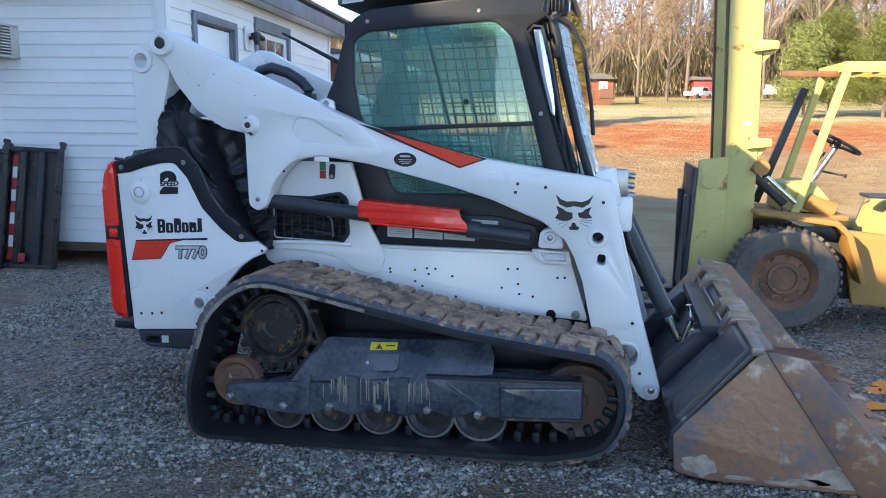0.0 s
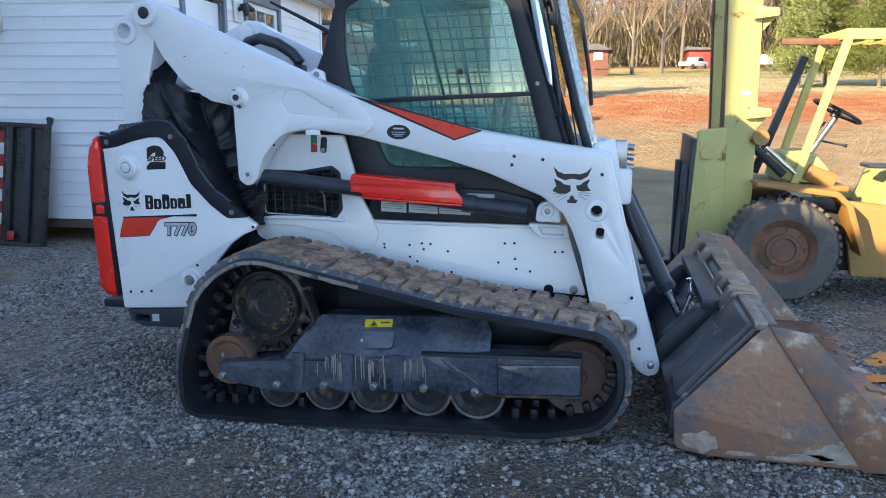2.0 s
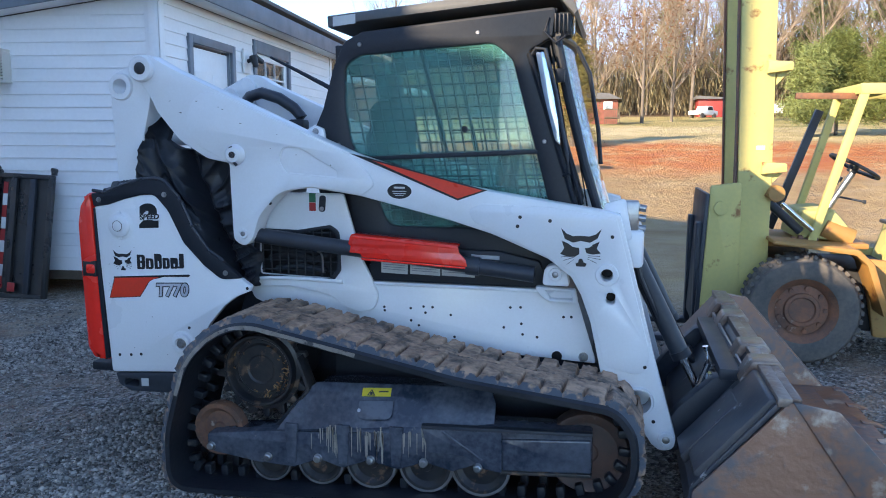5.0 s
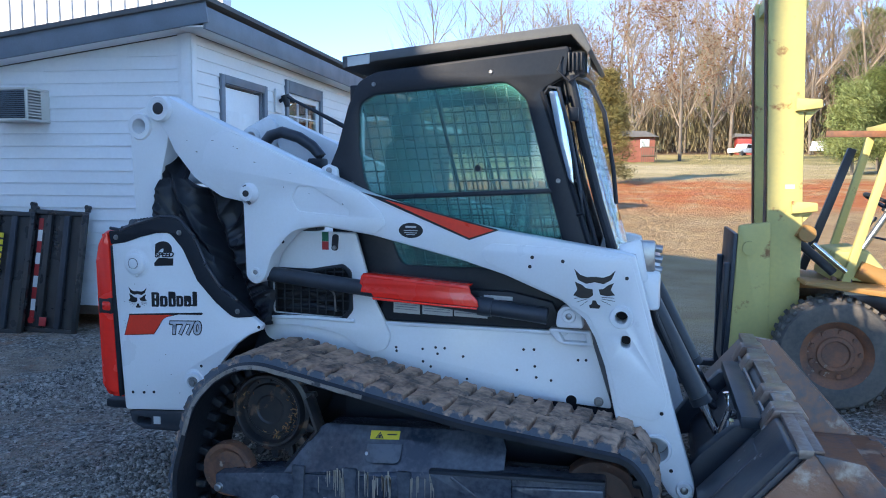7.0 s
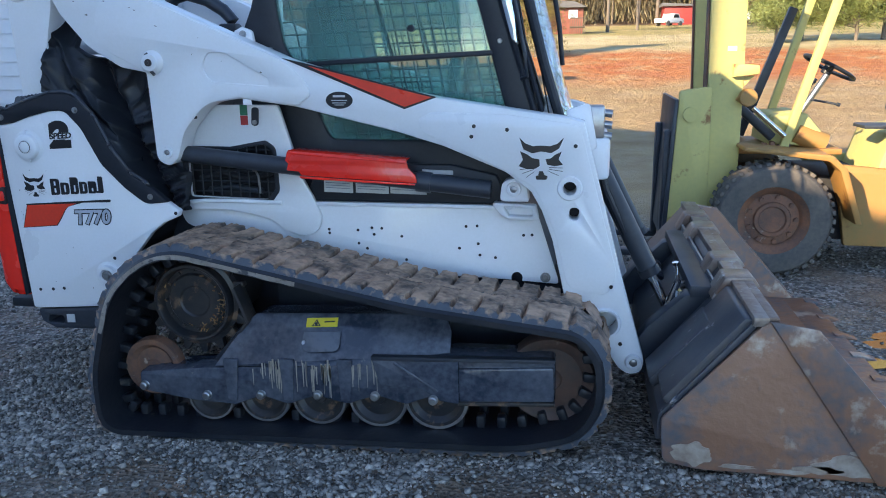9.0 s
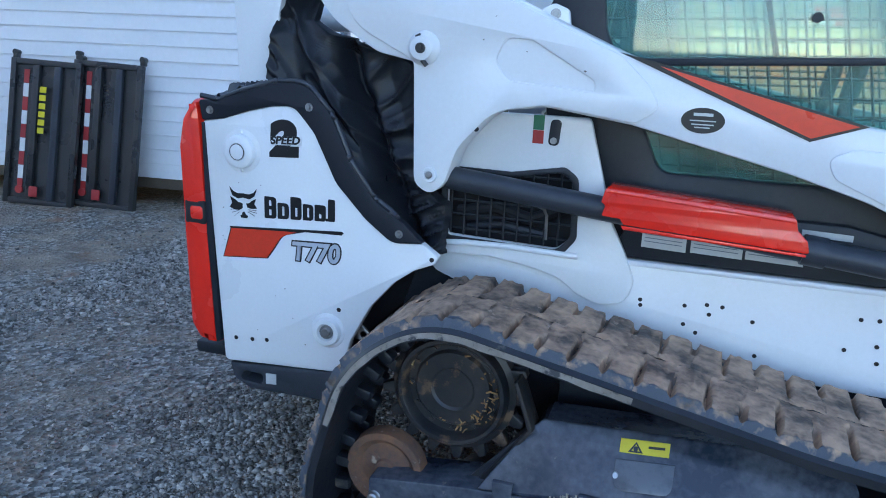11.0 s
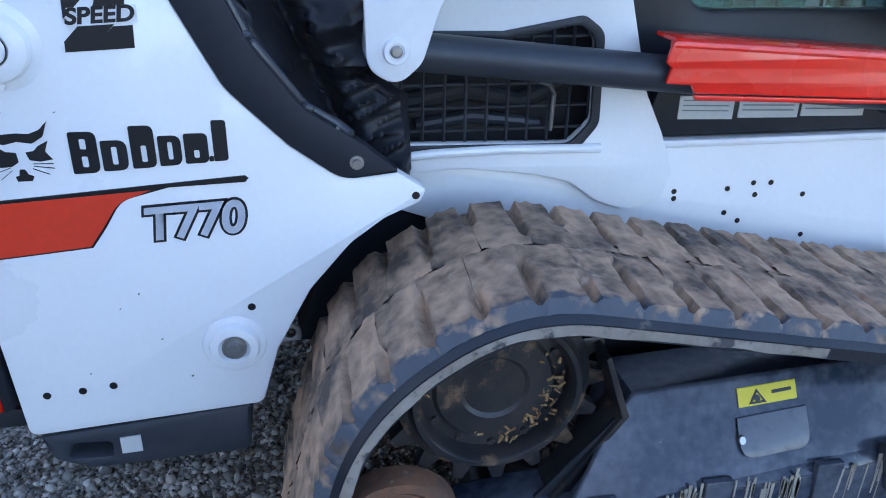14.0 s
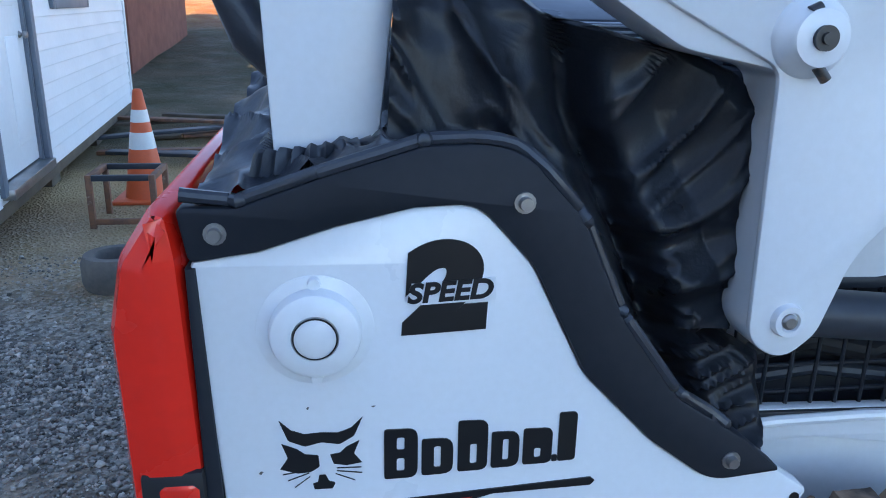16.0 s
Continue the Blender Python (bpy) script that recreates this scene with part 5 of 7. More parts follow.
for y0 in (SY, far(SY) - 0.05):
    side = part("cab_side", plate(cab_out, y0, y0 + 0.05, holes=[win_hole], bevel=0.012), BLACK, ldr, "black cab side frame")
    part("side_glass", plate([(u, v) for u, v in win_hole], y0 + 0.012, y0 + 0.017, bevel=0), GLASS, side, "green tinted side glass").visible_shadow = False
    part("window_bar", beam((-1.21, y0 + 0.008, 1.515), (-0.375, y0 + 0.008, 1.555), 0.014, 0.022), BLACK, side)
    part("window_post", beam((-0.93, y0 + 0.020, 2.02), (-0.80, y0 + 0.020, 1.54), 0.010, 0.017), BLACK, side)
    wires = []
    for i in range(19):
        x = -1.27 + i * 0.053
        wires.append(rod((x - 0.02, y0 + 0.04, 2.03 if x > -1.2 else 1.96), (x + 0.14, y0 + 0.04, 1.2), 0.0046, seg=5))
    for i in range(16):
        zz = 1.225 + i * 0.053
        wires.append(rod((-1.28 + max(0, 1.62 - zz) * 0.28, y0 + 0.044, zz - 0.012), (-0.42 + max(0, 1.95 - zz) * 0.2, y0 + 0.044, zz + 0.012), 0.0046, seg=5))
    part("safety_screen", join(*wires), BLACK, side, "black welded wire window screen")
    for x, zz in ((-1.22, 2.045), (-0.66, 2.085), (-1.33, 1.58), (-0.35, 1.60)):
        part("cab_bolt", lathe([(0.0, -0.006), (0.008, -0.006), (0.011, 0.0)], (x, y0, zz), 10), STEEL, side)
part("window_knob", rod((-0.715, SY - 0.012, 1.655), (-0.715, SY + 0.02, 1.655), 0.014), BLACK, ldr)
part("cab_roof", plate([(-1.28, 2.06), (-0.31, 2.15), (-0.31, 2.19), (-1.22, 2.105)], SY + 0.051, far(SY) - 0.051, bevel=0.005), BLACK, ldr)
back = part("cab_back", join(box(-1.42, -1.37, SY + 0.051, far(SY) - 0.051, 1.30, 1.50, 0.005), box(-1.36, -1.31, SY + 0.051, far(SY) - 0.051, 1.93, 2.05, 0.005), beam((-1.40, SY + 0.08, 1.5), (-1.335, SY + 0.08, 1.93), 0.05, 0.04), beam((-1.40, far(SY) - 0.08, 1.5), (-1.335, far(SY) - 0.08, 1.93), 0.05, 0.04)), BLACK, ldr, "black rear cab frame")
part("rear_glass", beam((-1.40, MID, 1.5), (-1.335, MID, 1.93), far(SY) - SY - 0.22, 0.006, 0), CLEAR, back).visible_shadow = False
part("cab_floor", box(-1.35, -0.25, SY + 0.051, far(SY) - 0.051, 0.95, 1.0, 0), DARK, ldr)
seat = part("seat", join(box(-1.15, -0.72, 4.02, 4.44, 1.18, 1.32, 0.05, 3), box(-1.26, -1.10, 4.02, 4.44, 1.30, 1.80, 0.06, 3), box(-1.25, -1.15, 4.10, 4.36, 1.80, 1.95, 0.04, 3)), DARK, ldr, "dark operator seat")
part("control_lever", join(rod((-0.62, 4.0, 1.1), (-0.58, 4.0, 1.42), 0.018), rod((-0.58, 4.0, 1.42), (-0.56, 4.0, 1.54), 0.026)), DARK, ldr)
part("control_lever", join(rod((-0.62, 4.46, 1.1), (-0.58, 4.46, 1.42), 0.018), rod((-0.58, 4.46, 1.42), (-0.56, 4.46, 1.54), 0.026)), DARK, ldr)
# front door
door_pts = [(-0.325, 2.06), (-0.265, 1.80), (-0.185, 1.50), (-0.115, 1.28), (-0.12, 1.02)]


def bulged(y, p):
    e = (y - MID) / 0.41
    return (p[0] + 0.05 * (1 - e * e) + 0.015, y, p[1])


fd = bmesh.new()
rows_ = []
for p in door_pts:
    rows_.append([fd.verts.new(bulged(SY + 0.01 + (far(SY) - SY - 0.02) * i / 12, p)) for i in range(13)])
for a, c in zip(rows_, rows_[1:]):
    for i in range(12):
        fd.faces.new((a[i], a[i + 1], c[i + 1], c[i]))
bmesh.ops.solidify(fd, geom=list(fd.faces), thickness=0.006)
fdoor = part("front_door", sweep([bulged(SY + 0.02, p) for p in door_pts], 0.022, 10), BLACK, ldr, "curved glass front door with black frame")
part("door_glass", fd, CLEAR, fdoor).visible_shadow = False
part("door_stile", sweep([bulged(far(SY) - 0.02, p) for p in door_pts], 0.022, 10), BLACK, fdoor)
part("door_rail", sweep([bulged(SY + 0.02 + (far(SY) - SY - 0.04) * i / 12, door_pts[0]) for i in range(13)], 0.024, 10), BLACK, fdoor)
part("door_seal", sweep([(-0.425, SY - 0.004, 1.99), (-0.36, SY - 0.006, 1.80), (-0.27, SY - 0.006, 1.52), (-0.205, SY - 0.006, 1.32)], 0.013, 8), TRIM, fdoor)
part("door_seal", sweep([(-0.385, SY - 0.006, 2.0), (-0.32, SY - 0.01, 1.80), (-0.24, SY - 0.01, 1.54), (-0.175, SY - 0.01, 1.32)], 0.010, 8), TRIM, fdoor)
# bluish metal strip stands for the sky highlight along the door glass edge
edge_glint = part("side_mirror", plate(rounded([(-0.395, 1.99, 0.02), (-0.36, 2.02, 0.02), (-0.33, 1.95, 0.05), (-0.285, 1.70, 0.05), (-0.275, 1.58, 0.02), (-0.30, 1.60, 0.03), (-0.355, 1.80, 0.1)]), SY - 0.035, SY - 0.018, bevel=0.005), mat("sky_tinted_highlight", (0.42, 0.50, 0.60), None, 0.16, metal=1.0, bump=0, rvar=0.05), fdoor, "narrow door glass edge with its sky highlight in the colour")
part("grab_handle", sweep([(-0.41, SY - 0.01, 1.985), (-0.39, SY - 0.05, 2.005), (-0.35, SY - 0.055, 2.0), (-0.30, SY - 0.055, 1.82), (-0.245, SY - 0.055, 1.55), (-0.235, SY - 0.05, 1.46), (-0.26, SY - 0.01, 1.45)], 0.0085, 10), CHAR, fdoor)
part("wiper_arm", sweep([(-0.22, 3.86, 2.02), (-0.16, 3.86, 1.90), (-0.115, 3.87, 1.65), (-0.10, 3.88, 1.50)], 0.010, 8), BLACK, fdoor)
part("hinge", box(-0.305, -0.265, SY - 0.03, SY + 0.01, 1.86, 1.92, 0.006), BLACK, fdoor)
# roof visor over the cab
vis = part("roof_visor", plate(rounded([(-1.372, 2.122, 0.008), (-1.375, 2.178, 0.008), (-0.275, 2.280, 0.01), (-0.215, 2.168, 0.01), (-0.23, 2.15), (-0.305, 2.232), (-1.20, 2.15)]), SY - 0.012, far(SY) + 0.012, bevel=0.006), mat("faded_black_roof_sheet", (0.075, 0.08, 0.088), (0.10, 0.105, 0.11), 0.55, bump=0.04), ldr, "flat dark roof cover with a sloped front")
part("roof_label", plate([(-1.345, 2.128), (-1.235, 2.140), (-1.235, 2.182), (-1.345, 2.172)], SY - 0.0150, SY - 0.0125, bevel=0), LABEL, vis)
lampf = part("work_lamp", box(-0.33, -0.24, SY + 0.02, SY + 0.13, 2.06, 2.17, 0.02), BLACK, ldr, "black work lamp housing")
part("lamp_lens", box(-0.238, -0.23, SY + 0.03, SY + 0.12, 2.075, 2.155, 0.003), CLEAR, lampf)
for i in range(5):
    part("lamp_fin", box(-0.335 + i * 0.018, -0.328 + i * 0.018, SY + 0.004, SY + 0.02, 2.08, 2.16, 0.001), BLACK, lampf)
part("lamp_cable", sweep([(-0.34, SY + 0.0, 2.14), (-0.36, SY - 0.02, 2.08), (-0.31, SY - 0.02, 2.03), (-0.27, SY + 0.01, 2.06)], 0.006, 8), BLACK, ldr)

part("lift_hose", sweep([(-2.20, 4.55, 1.80), (-2.155, 4.55, 1.855), (-2.08, 4.55, 1.875), (-1.97, 4.55, 1.842), (-1.88, 4.55, 1.786), (-1.835, 4.55, 1.735), (-1.845, 4.55, 1.68)], 0.034, 12), CLOTH, ldr, "thick black sleeved hose bundle")
part("hose_clamp", box(-1.90, -1.80, 4.50, 4.59, 1.655, 1.72, 0.015), BLACK, ldr)
part("aerial_rod", sweep([(-1.74, 3.95, 2.012), (-1.60, 3.95, 1.945), (-1.42, 3.95, 1.855)], [0.006, 0.009, 0.012], 8), BLACK, ldr, "thin black rod behind the cab")
ear = part("arm_stop_ear", plate(rounded([(-1.455, 1.60), (-1.45, 1.655, 0.02), (-1.415, 1.672, 0.02), (-1.372, 1.655, 0.02), (-1.36, 1.57)]), AY + 0.10, AY + 0.125, bevel=0.004), WHITE, ldr, "small white stop bracket")
bolt(-1.41, AY + 0.10, 1.642, 0.012, ear)
# dents and chips in the white paint of the arm
CHIP = mat("bare_chip", (0.10, 0.10, 0.105), (0.16, 0.14, 0.12), 0.6)
rc = random.Random(21)
for i in range(26):
    x = rc.uniform(-2.1, 0.1)
    z_ = float(np.interp(x, (-2.1, -1.4, -0.6, 0.1), (1.80, 1.52, 1.33, 0.9))) + rc.uniform(-0.06, 0.06)
    w_, h_ = rc.uniform(0.002, 0.010), rc.uniform(0.001, 0.003)
    a_ = rc.uniform(-0.5, 0.3)
    part("paint_chip", plate([(x - w_, z_ - w_ * a_), (x, z_ - h_), (x + w_, z_ + w_ * a_), (x, z_ + h_)], AY - 0.0112, AY - 0.0095 if x < -1.1 else AY + 0.001, bevel=0), CHIP, arm) if x < -1.1 else None
for i in range(12):
    x, z_ = rc.uniform(-2.45, -2.05), rc.uniform(0.55, 1.30)
    w_, h_ = rc.uniform(0.001, 0.004), rc.uniform(0.0008, 0.002)
    part("paint_chip", plate([(x - w_, z_), (x, z_ - h_), (x + w_, z_ + h_), (x, z_ + h_ * 1.5)], PY - 0.0012, PY + 0.001, bevel=0), CHIP, panel)

# black cab flank panel and its labels below the arm
FLY = 3.758
part("flank_panel", plate(rounded([(-1.19, 0.938), (-0.30, 0.938), (-0.36, 1.06, 0.02), (-0.55, 1.10, 0.02), (-1.14, 1.10, 0.02)]), FLY, SY - 0.002, bevel=0.006), BLACK, ldr, "black lower cab panel")
for x0, x1, z0, z1 in ((-1.107, -0.978, 0.978, 1.029), (-0.965, -0.820, 0.977, 1.026), (-0.812, -0.655, 0.976, 1.014), (-0.672, -0.540, 1.063, 1.081)):
    lb = part("warning_label", plate([(x0, z0), (x1, z0 - 0.004), (x1, z1 - 0.004), (x0, z1)], FLY - 0.0025, FLY + 0.001, bevel=0), LABEL, ldr)
    for k_ in range(max(1, int((z1 - z0) / 0.011)) - 1):
        part("print_line", plate([(x0 + 0.008, z1 - 0.011 - k_ * 0.011), (x1 - 0.012, z1 - 0.015 - k_ * 0.011), (x1 - 0.012, z1 - 0.0125 - k_ * 0.011), (x0 + 0.008, z1 - 0.0085 - k_ * 0.011)], FLY - 0.0035, FLY - 0.0026, bevel=0), GREY_TRIM, lb)

# tracks
loop_c = [(-1.965, 0.026, 0.13), (-1.965, 0.30, 0.5), (-1.855, 0.68, 0.9), (-1.61, 0.852, 0.9), (-0.62, 0.655, 1.5), (0.010, 0.580, 0.9), (0.090, 0.480, 0.9), (0.105, 0.300, 0.9), (0.020, 0.150, 0.9), (-0.22, 0.084, 0.9)]
loop = rounded(loop_c, 14)
dense = []
for i in range(len(loop)):
    p, q = Vector(loop[i]), Vector(loop[(i + 1) % len(loop)])
    n_ = max(1, int((q - p).length / 0.03))
    dense += [p.lerp(q, k_ / n_) for k_ in range(n_)]
cum = [0.0]
for i in range(len(dense)):
    cum.append(cum[-1] + (dense[(i + 1) % len(dense)] - dense[i]).length)
LOOP = cum[-1]


def along(s):
    s %= LOOP
    for i in range(len(dense)):
        if cum[i + 1] >= s:
            p, q = dense[i], dense[(i + 1) % len(dense)]
            return p.lerp(q, (s - cum[i]) / max(cum[i + 1] - cum[i], 1e-9)), (q - p).normalized()
    return dense[0], (dense[1] - dense[0]).normalized()


def belt(y0, y1, thick=0.032):
    b = bmesh.new()
    n_ = len(dense)
    rings_ = []
    for i in range(n_):
        d = (dense[(i + 1) % n_] - dense[i - 1]).normalized()
        nrm = Vector((-d.y, d.x))                 # outward: the loop runs clockwise
        p = dense[i]
        o, q = p - nrm * 0.0, p - nrm * thick
        r_ = []
        for (u, y) in ((o - nrm * 0.010, y0), (o, y0 + 0.012), (o, y1 - 0.012), (o - nrm * 0.010, y1), (q, y1), (q, y0)):
            r_.append(b.verts.new((u.x, y, u.y)))
        rings_.append(r_)
    for i in range(n_):
        a, c = rings_[i], rings_[(i + 1) % n_]
        for k_ in range(6):
            b.faces.new((a[k_], a[(k_ + 1) % 6], c[(k_ + 1) % 6], c[k_]))
    return b


def lug_mesh(w, pitch, seed, long_side, near, high=0.031):
    """One worn tread bar and half of the grooves beside it: w across the track (y), pitch along it (x), z up."""
    b = bmesh.new()
    nu, nv = 18, 18
    grid = []
    for j in range(nv + 1):
        v = j / nv
        row = []
        for i in range(nu + 1):
            u = i / nu * 2 - 1
            q = noise.noise((u * 1.7 + seed * 3.1, v * 3.3, seed * 1.7))
            q2 = noise.noise((u * 4.0 + seed, v * 7.0, seed * 0.7))
            e = v if near else 1 - v
            reach = 0.86 if (u > 0) == long_side else 0.52
            width = (0.34 - 0.10 * e) + 0.06 * q
            g = min(1.0, max(0.0, (abs(u) - 1 + width) / 0.17))
            g *= min(1.0, max(0.0, (reach - e) / 0.12)) * min(1.0, max(0.0, (e - 0.03) / 0.05 + (0.0 if near else 1.0)))
            rim = min(1.0, e / 0.05) ** 0.5
            z = high * rim * (1 - 0.88 * g * g * (3 - 2 * g)) * (0.92 + 0.14 * q) + 0.0035 * q2
            row.append(b.verts.new((u * pitch / 2 + 0.010 * (v - 0.5), (v - 0.5) * w, z - 0.0035)))
        grid.append(row)
    for j in range(nv):
        for i in range(nu):
            b.faces.new((grid[j][i], grid[j][i + 1], grid[j + 1][i + 1], grid[j + 1][i]))
    return finish(b, "lug", 60)


def guide_mesh():
    b = box(-0.018, 0.018, -0.024, 0.024, -0.002, 0.026, 0.008)
    return finish(b, "guide")


LINKS = 58
for y0, near in ((TY, True), (far(TY) - 0.45, False)):
    y1 = y0 + 0.45
    track = part("track_belt", belt(y0, y1), RUBBER, ldr, "muddy black rubber track")
    if near:
        pit = LOOP / LINKS + 0.007
        inner = [lug_mesh(0.222, pit, k_, k_ % 2 == 0, False) for k_ in range(6)]
        outer = [lug_mesh(0.205, pit, k_ + 9, k_ % 2 == 0, True) for k_ in range(6)]
        for me in inner:
            me.materials.append(LUG)
        for me in outer:
            me.materials.append(LUG_OUT)
        guide = guide_mesh()
        guide.materials.append(RUBBER)
        for i in range(LINKS):
            for me, yy, off in ((outer, y0 + 0.115, 0.0), (inner, y0 + 0.328, 0.5)):
                p, d = along((i + off) * LOOP / LINKS)
                ob = new("tread_lug", me[(i * 5 + (i // 6) * 2) % 6])
                ob.parent = track
                nrm = Vector((-d.y, d.x))
                m = Matrix(((d.x, 0, nrm.x, p.x), (0, 1, 0, yy), (d.y, 0, nrm.y, p.y), (0, 0, 0, 1)))
                if m.determinant() < 0:
                    m = m @ Matrix.Diagonal((-1, 1, 1, 1))
                ob.matrix_local = Matrix.Translation(-W[track]) @ m
                W[ob] = W[track]
            p, d = along(i * LOOP / LINKS)
            nrm = Vector((-d.y, d.x))
            p = p - nrm * 0.031
            for yy in (y0 + 0.17, y0 + 0.28):
                ob = new("drive_lug", guide)
                ob.parent = track
                m = Matrix(((d.x, 0, -nrm.x, p.x), (0, 1, 0, yy), (d.y, 0, -nrm.y, p.y), (0, 0, 0, 1))) @ Matrix.Diagonal((1, 1, 1.9, 1))
                ob.matrix_local = Matrix.Translation(-W[track]) @ m
                W[ob] = W[track]
        MUD = mat("dried_track_mud", (0.30, 0.27, 0.24), (0.20, 0.165, 0.135), 0.9, fine=60, coarse=9, bump=0.5, spots=(0.06, 0.06, 0.065), spot_cut=0.55, spot_scale=18)
        mv, mf = [], []
        s_ = 0.55
        while s_ < 1.60:
            p, d = along(s_)
            nrm = Vector((-d.y, d.x))
            wob = 0.010 + 0.006 * noise.noise((s_ * 14, 0.3, 2.0))
            o, q = p - nrm * 0.011, p - nrm * (0.011 + wob + 0.008)
            mv += [(o.x, y0 - 0.0025, o.y), (q.x, y0 - 0.0025, q.y)]
            s_ += 0.02
        for i in range(len(mv) // 2 - 1):
            mf.append((2 * i, 2 * i + 1, 2 * i + 3, 2 * i + 2))
        mm = bpy.data.meshes.new("mud_rim")
        mm.from_pydata(mv, [], mf)
        part("mud_rim", mm, MUD, track, "pale dried mud on the track edge")
FY = 3.303
for yb in (FY, far(FY) - 0.2):
    lower = rounded([(-1.797, 0.205, 0.04), (-1.797, 0.29, 0.02), (-1.50, 0.325, 0.02), (-0.82, 0.372, 0.01), (-0.50, 0.430, 0.01), (-0.085, 0.436, 0.02), (-0.082, 0.265, 0.02), (-0.445, 0.238, 0.02), (-0.545, 0.262, 0.03), (-0.66, 0.215, 0.03), (-0.78, 0.245, 0.03), (-0.90, 0.20, 0.03), (-1.03, 0.228, 0.03), (-1.15, 0.182, 0.03), (-1.26, 0.212, 0.03), (-1.38, 0.165, 0.03), (-1.56, 0.172, 0.03)])
    tf = part("track_frame", plate(lower, yb, yb + 0.16, bevel=0.012), FRAME, ldr, "scuffed dark blue-grey track frame")
    if yb == FY:
        SLOPE = 0.62

        def leaned(b, z0=0.368):
            for v in b.verts:
                v.co.y += SLOPE * max(0.0, v.co.z - z0)
            return b
        part("upper_slope", leaned(plate(rounded([(-1.46, 0.330), (-1.335, 0.505, 0.01), (-1.30, 0.532, 0.01), (-0.52, 0.560, 0.01), (-0.49, 0.50), (-0.49, 0.42), (-0.82, 0.368), (-1.40, 0.335)]), yb - 0.001, yb + 0.012, bevel=0.004)), FRAME, tf, "sloped upper face of the frame")
        part("upper_core", leaned(plate([(-1.42, 0.335), (-1.32, 0.50), (-1.295, 0.522), (-0.53, 0.548), (-0.51, 0.42)], yb + 0.014, yb + 0.15, bevel=0)), FRAME, tf)
        part("bent_guard", join(plate(rounded([(-1.47, 0.325), (-1.338, 0.508), (-1.385, 0.645), (-1.375, 0.65), (-1.322, 0.508), (-1.455, 0.318)]), yb + 0.06, yb + 0.15, bevel=0.004)), SPROCKET, tf, "bent rusty guard beside the sprocket")
        part("lower_guard", plate(rounded([(-1.79, 0.285), (-1.50, 0.322), (-1.345, 0.50), (-1.36, 0.40), (-1.44, 0.30)]), yb + 0.07, yb + 0.08, bevel=0.002), BLACK, tf)
        part("side_box", plate(rounded([(-0.79, 0.408, 0.01), (-0.45, 0.43, 0.01), (-0.447, 0.242, 0.01), (-0.52, 0.25, 0.02), (-0.60, 0.30, 0.04), (-0.76, 0.30, 0.02)]), yb - 0.022, yb + 0.02, bevel=0.006), FRAME, tf)
        part("tensioner_box", plate(rounded([(-0.45, 0.385, 0.01), (-0.09, 0.410, 0.01), (-0.085, 0.272, 0.01), (-0.447, 0.250, 0.01)]), yb - 0.014, yb + 0.02, bevel=0.006), FRAME, tf)
        part("edge_strip", plate([(-0.79, 0.405), (-0.085, 0.432), (-0.085, 0.446), (-0.79, 0.420)], yb - 0.026, yb + 0.01, bevel=0.003), CHAR, tf)
        part("edge_strip", plate([(-0.45, 0.236), (-0.083, 0.258), (-0.083, 0.272), (-0.45, 0.250)], yb - 0.022, yb + 0.01, bevel=0.003), SPROCKET, tf)
        part("brace", beam((-0.70, yb - 0.022, 0.40), (-0.53, yb - 0.022, 0.29), 0.008, 0.012), FRAME, tf)
        part("access_lid", leaned(plate(rounded([(-1.09, 0.405, 0.04), (-0.935, 0.415, 0.03), (-0.935, 0.485), (-1.09, 0.475)]), yb - 0.004, yb - 0.001, bevel=0.001)), FRAME, tf)
        for x, z_ in ((-1.774, 0.231), (-1.498, 0.205), (-1.262, 0.221), (-1.021, 0.236), (-0.785, 0.247), (-0.547, 0.257)):
            part("axle_bolt", lathe([(0.0, -0.02), (0.012, -0.02), (0.017, -0.016), (0.017, -0.004), (0.02, 0.0)], (x, yb - 0.001 - (0.022 if x > -0.6 else 0), z_), 16), STEEL, tf)
        for x in (-1.385, -1.145, -0.905):
            part("frame_rib", plate(rounded([(x - 0.02, 0.19 + 0.06 * (x + 1.4), 0.004), (x + 0.02, 0.19 + 0.06 * (x + 1.4), 0.004), (x + 0.03, 0.37 + 0.05 * (x + 1.37), 0.004), (x - 0.03, 0.37 + 0.05 * (x + 1.37), 0.004)]), yb - 0.008, yb + 0.01, bevel=0.003), FRAME, tf)
        part("lid_screw", leaned(lathe([(0.0, -0.004), (0.007, -0.004), (0.008, 0.0)], (-1.085, yb - 0.004, 0.44), 12)), STEEL, tf)
        dec = part("service_decal", leaned(plate([(-1.083, 0.492), (-0.953, 0.499), (-0.953, 0.531), (-1.083, 0.524)], yb - 0.004, yb - 0.002, bevel=0)), YELLOW_LABEL, tf, "yellow service decal")
        part("decal_print", leaned(plate([(-1.060, 0.497), (-1.022, 0.499), (-1.041, 0.522)], yb - 0.006, yb - 0.0042, holes=[[(-1.053, 0.500), (-1.029, 0.5015), (-1.041, 0.517)]], bevel=0)), DECAL, dec)
        part("decal_print", leaned(plate(circle(-1.041, 0.506, 0.006, 14), yb - 0.006, yb - 0.0042, bevel=0)), DECAL, dec)
        part("decal_print", leaned(plate([(-1.008, 0.512), (-0.965, 0.515), (-0.965, 0.520), (-1.008, 0.517)], yb - 0.006, yb - 0.0042, bevel=0)), DECAL, dec)
        rng_ = random.Random(12)
        DRIP = mat("dried_pale_drips", (0.36, 0.32, 0.26), (0.25, 0.22, 0.18), 0.9)
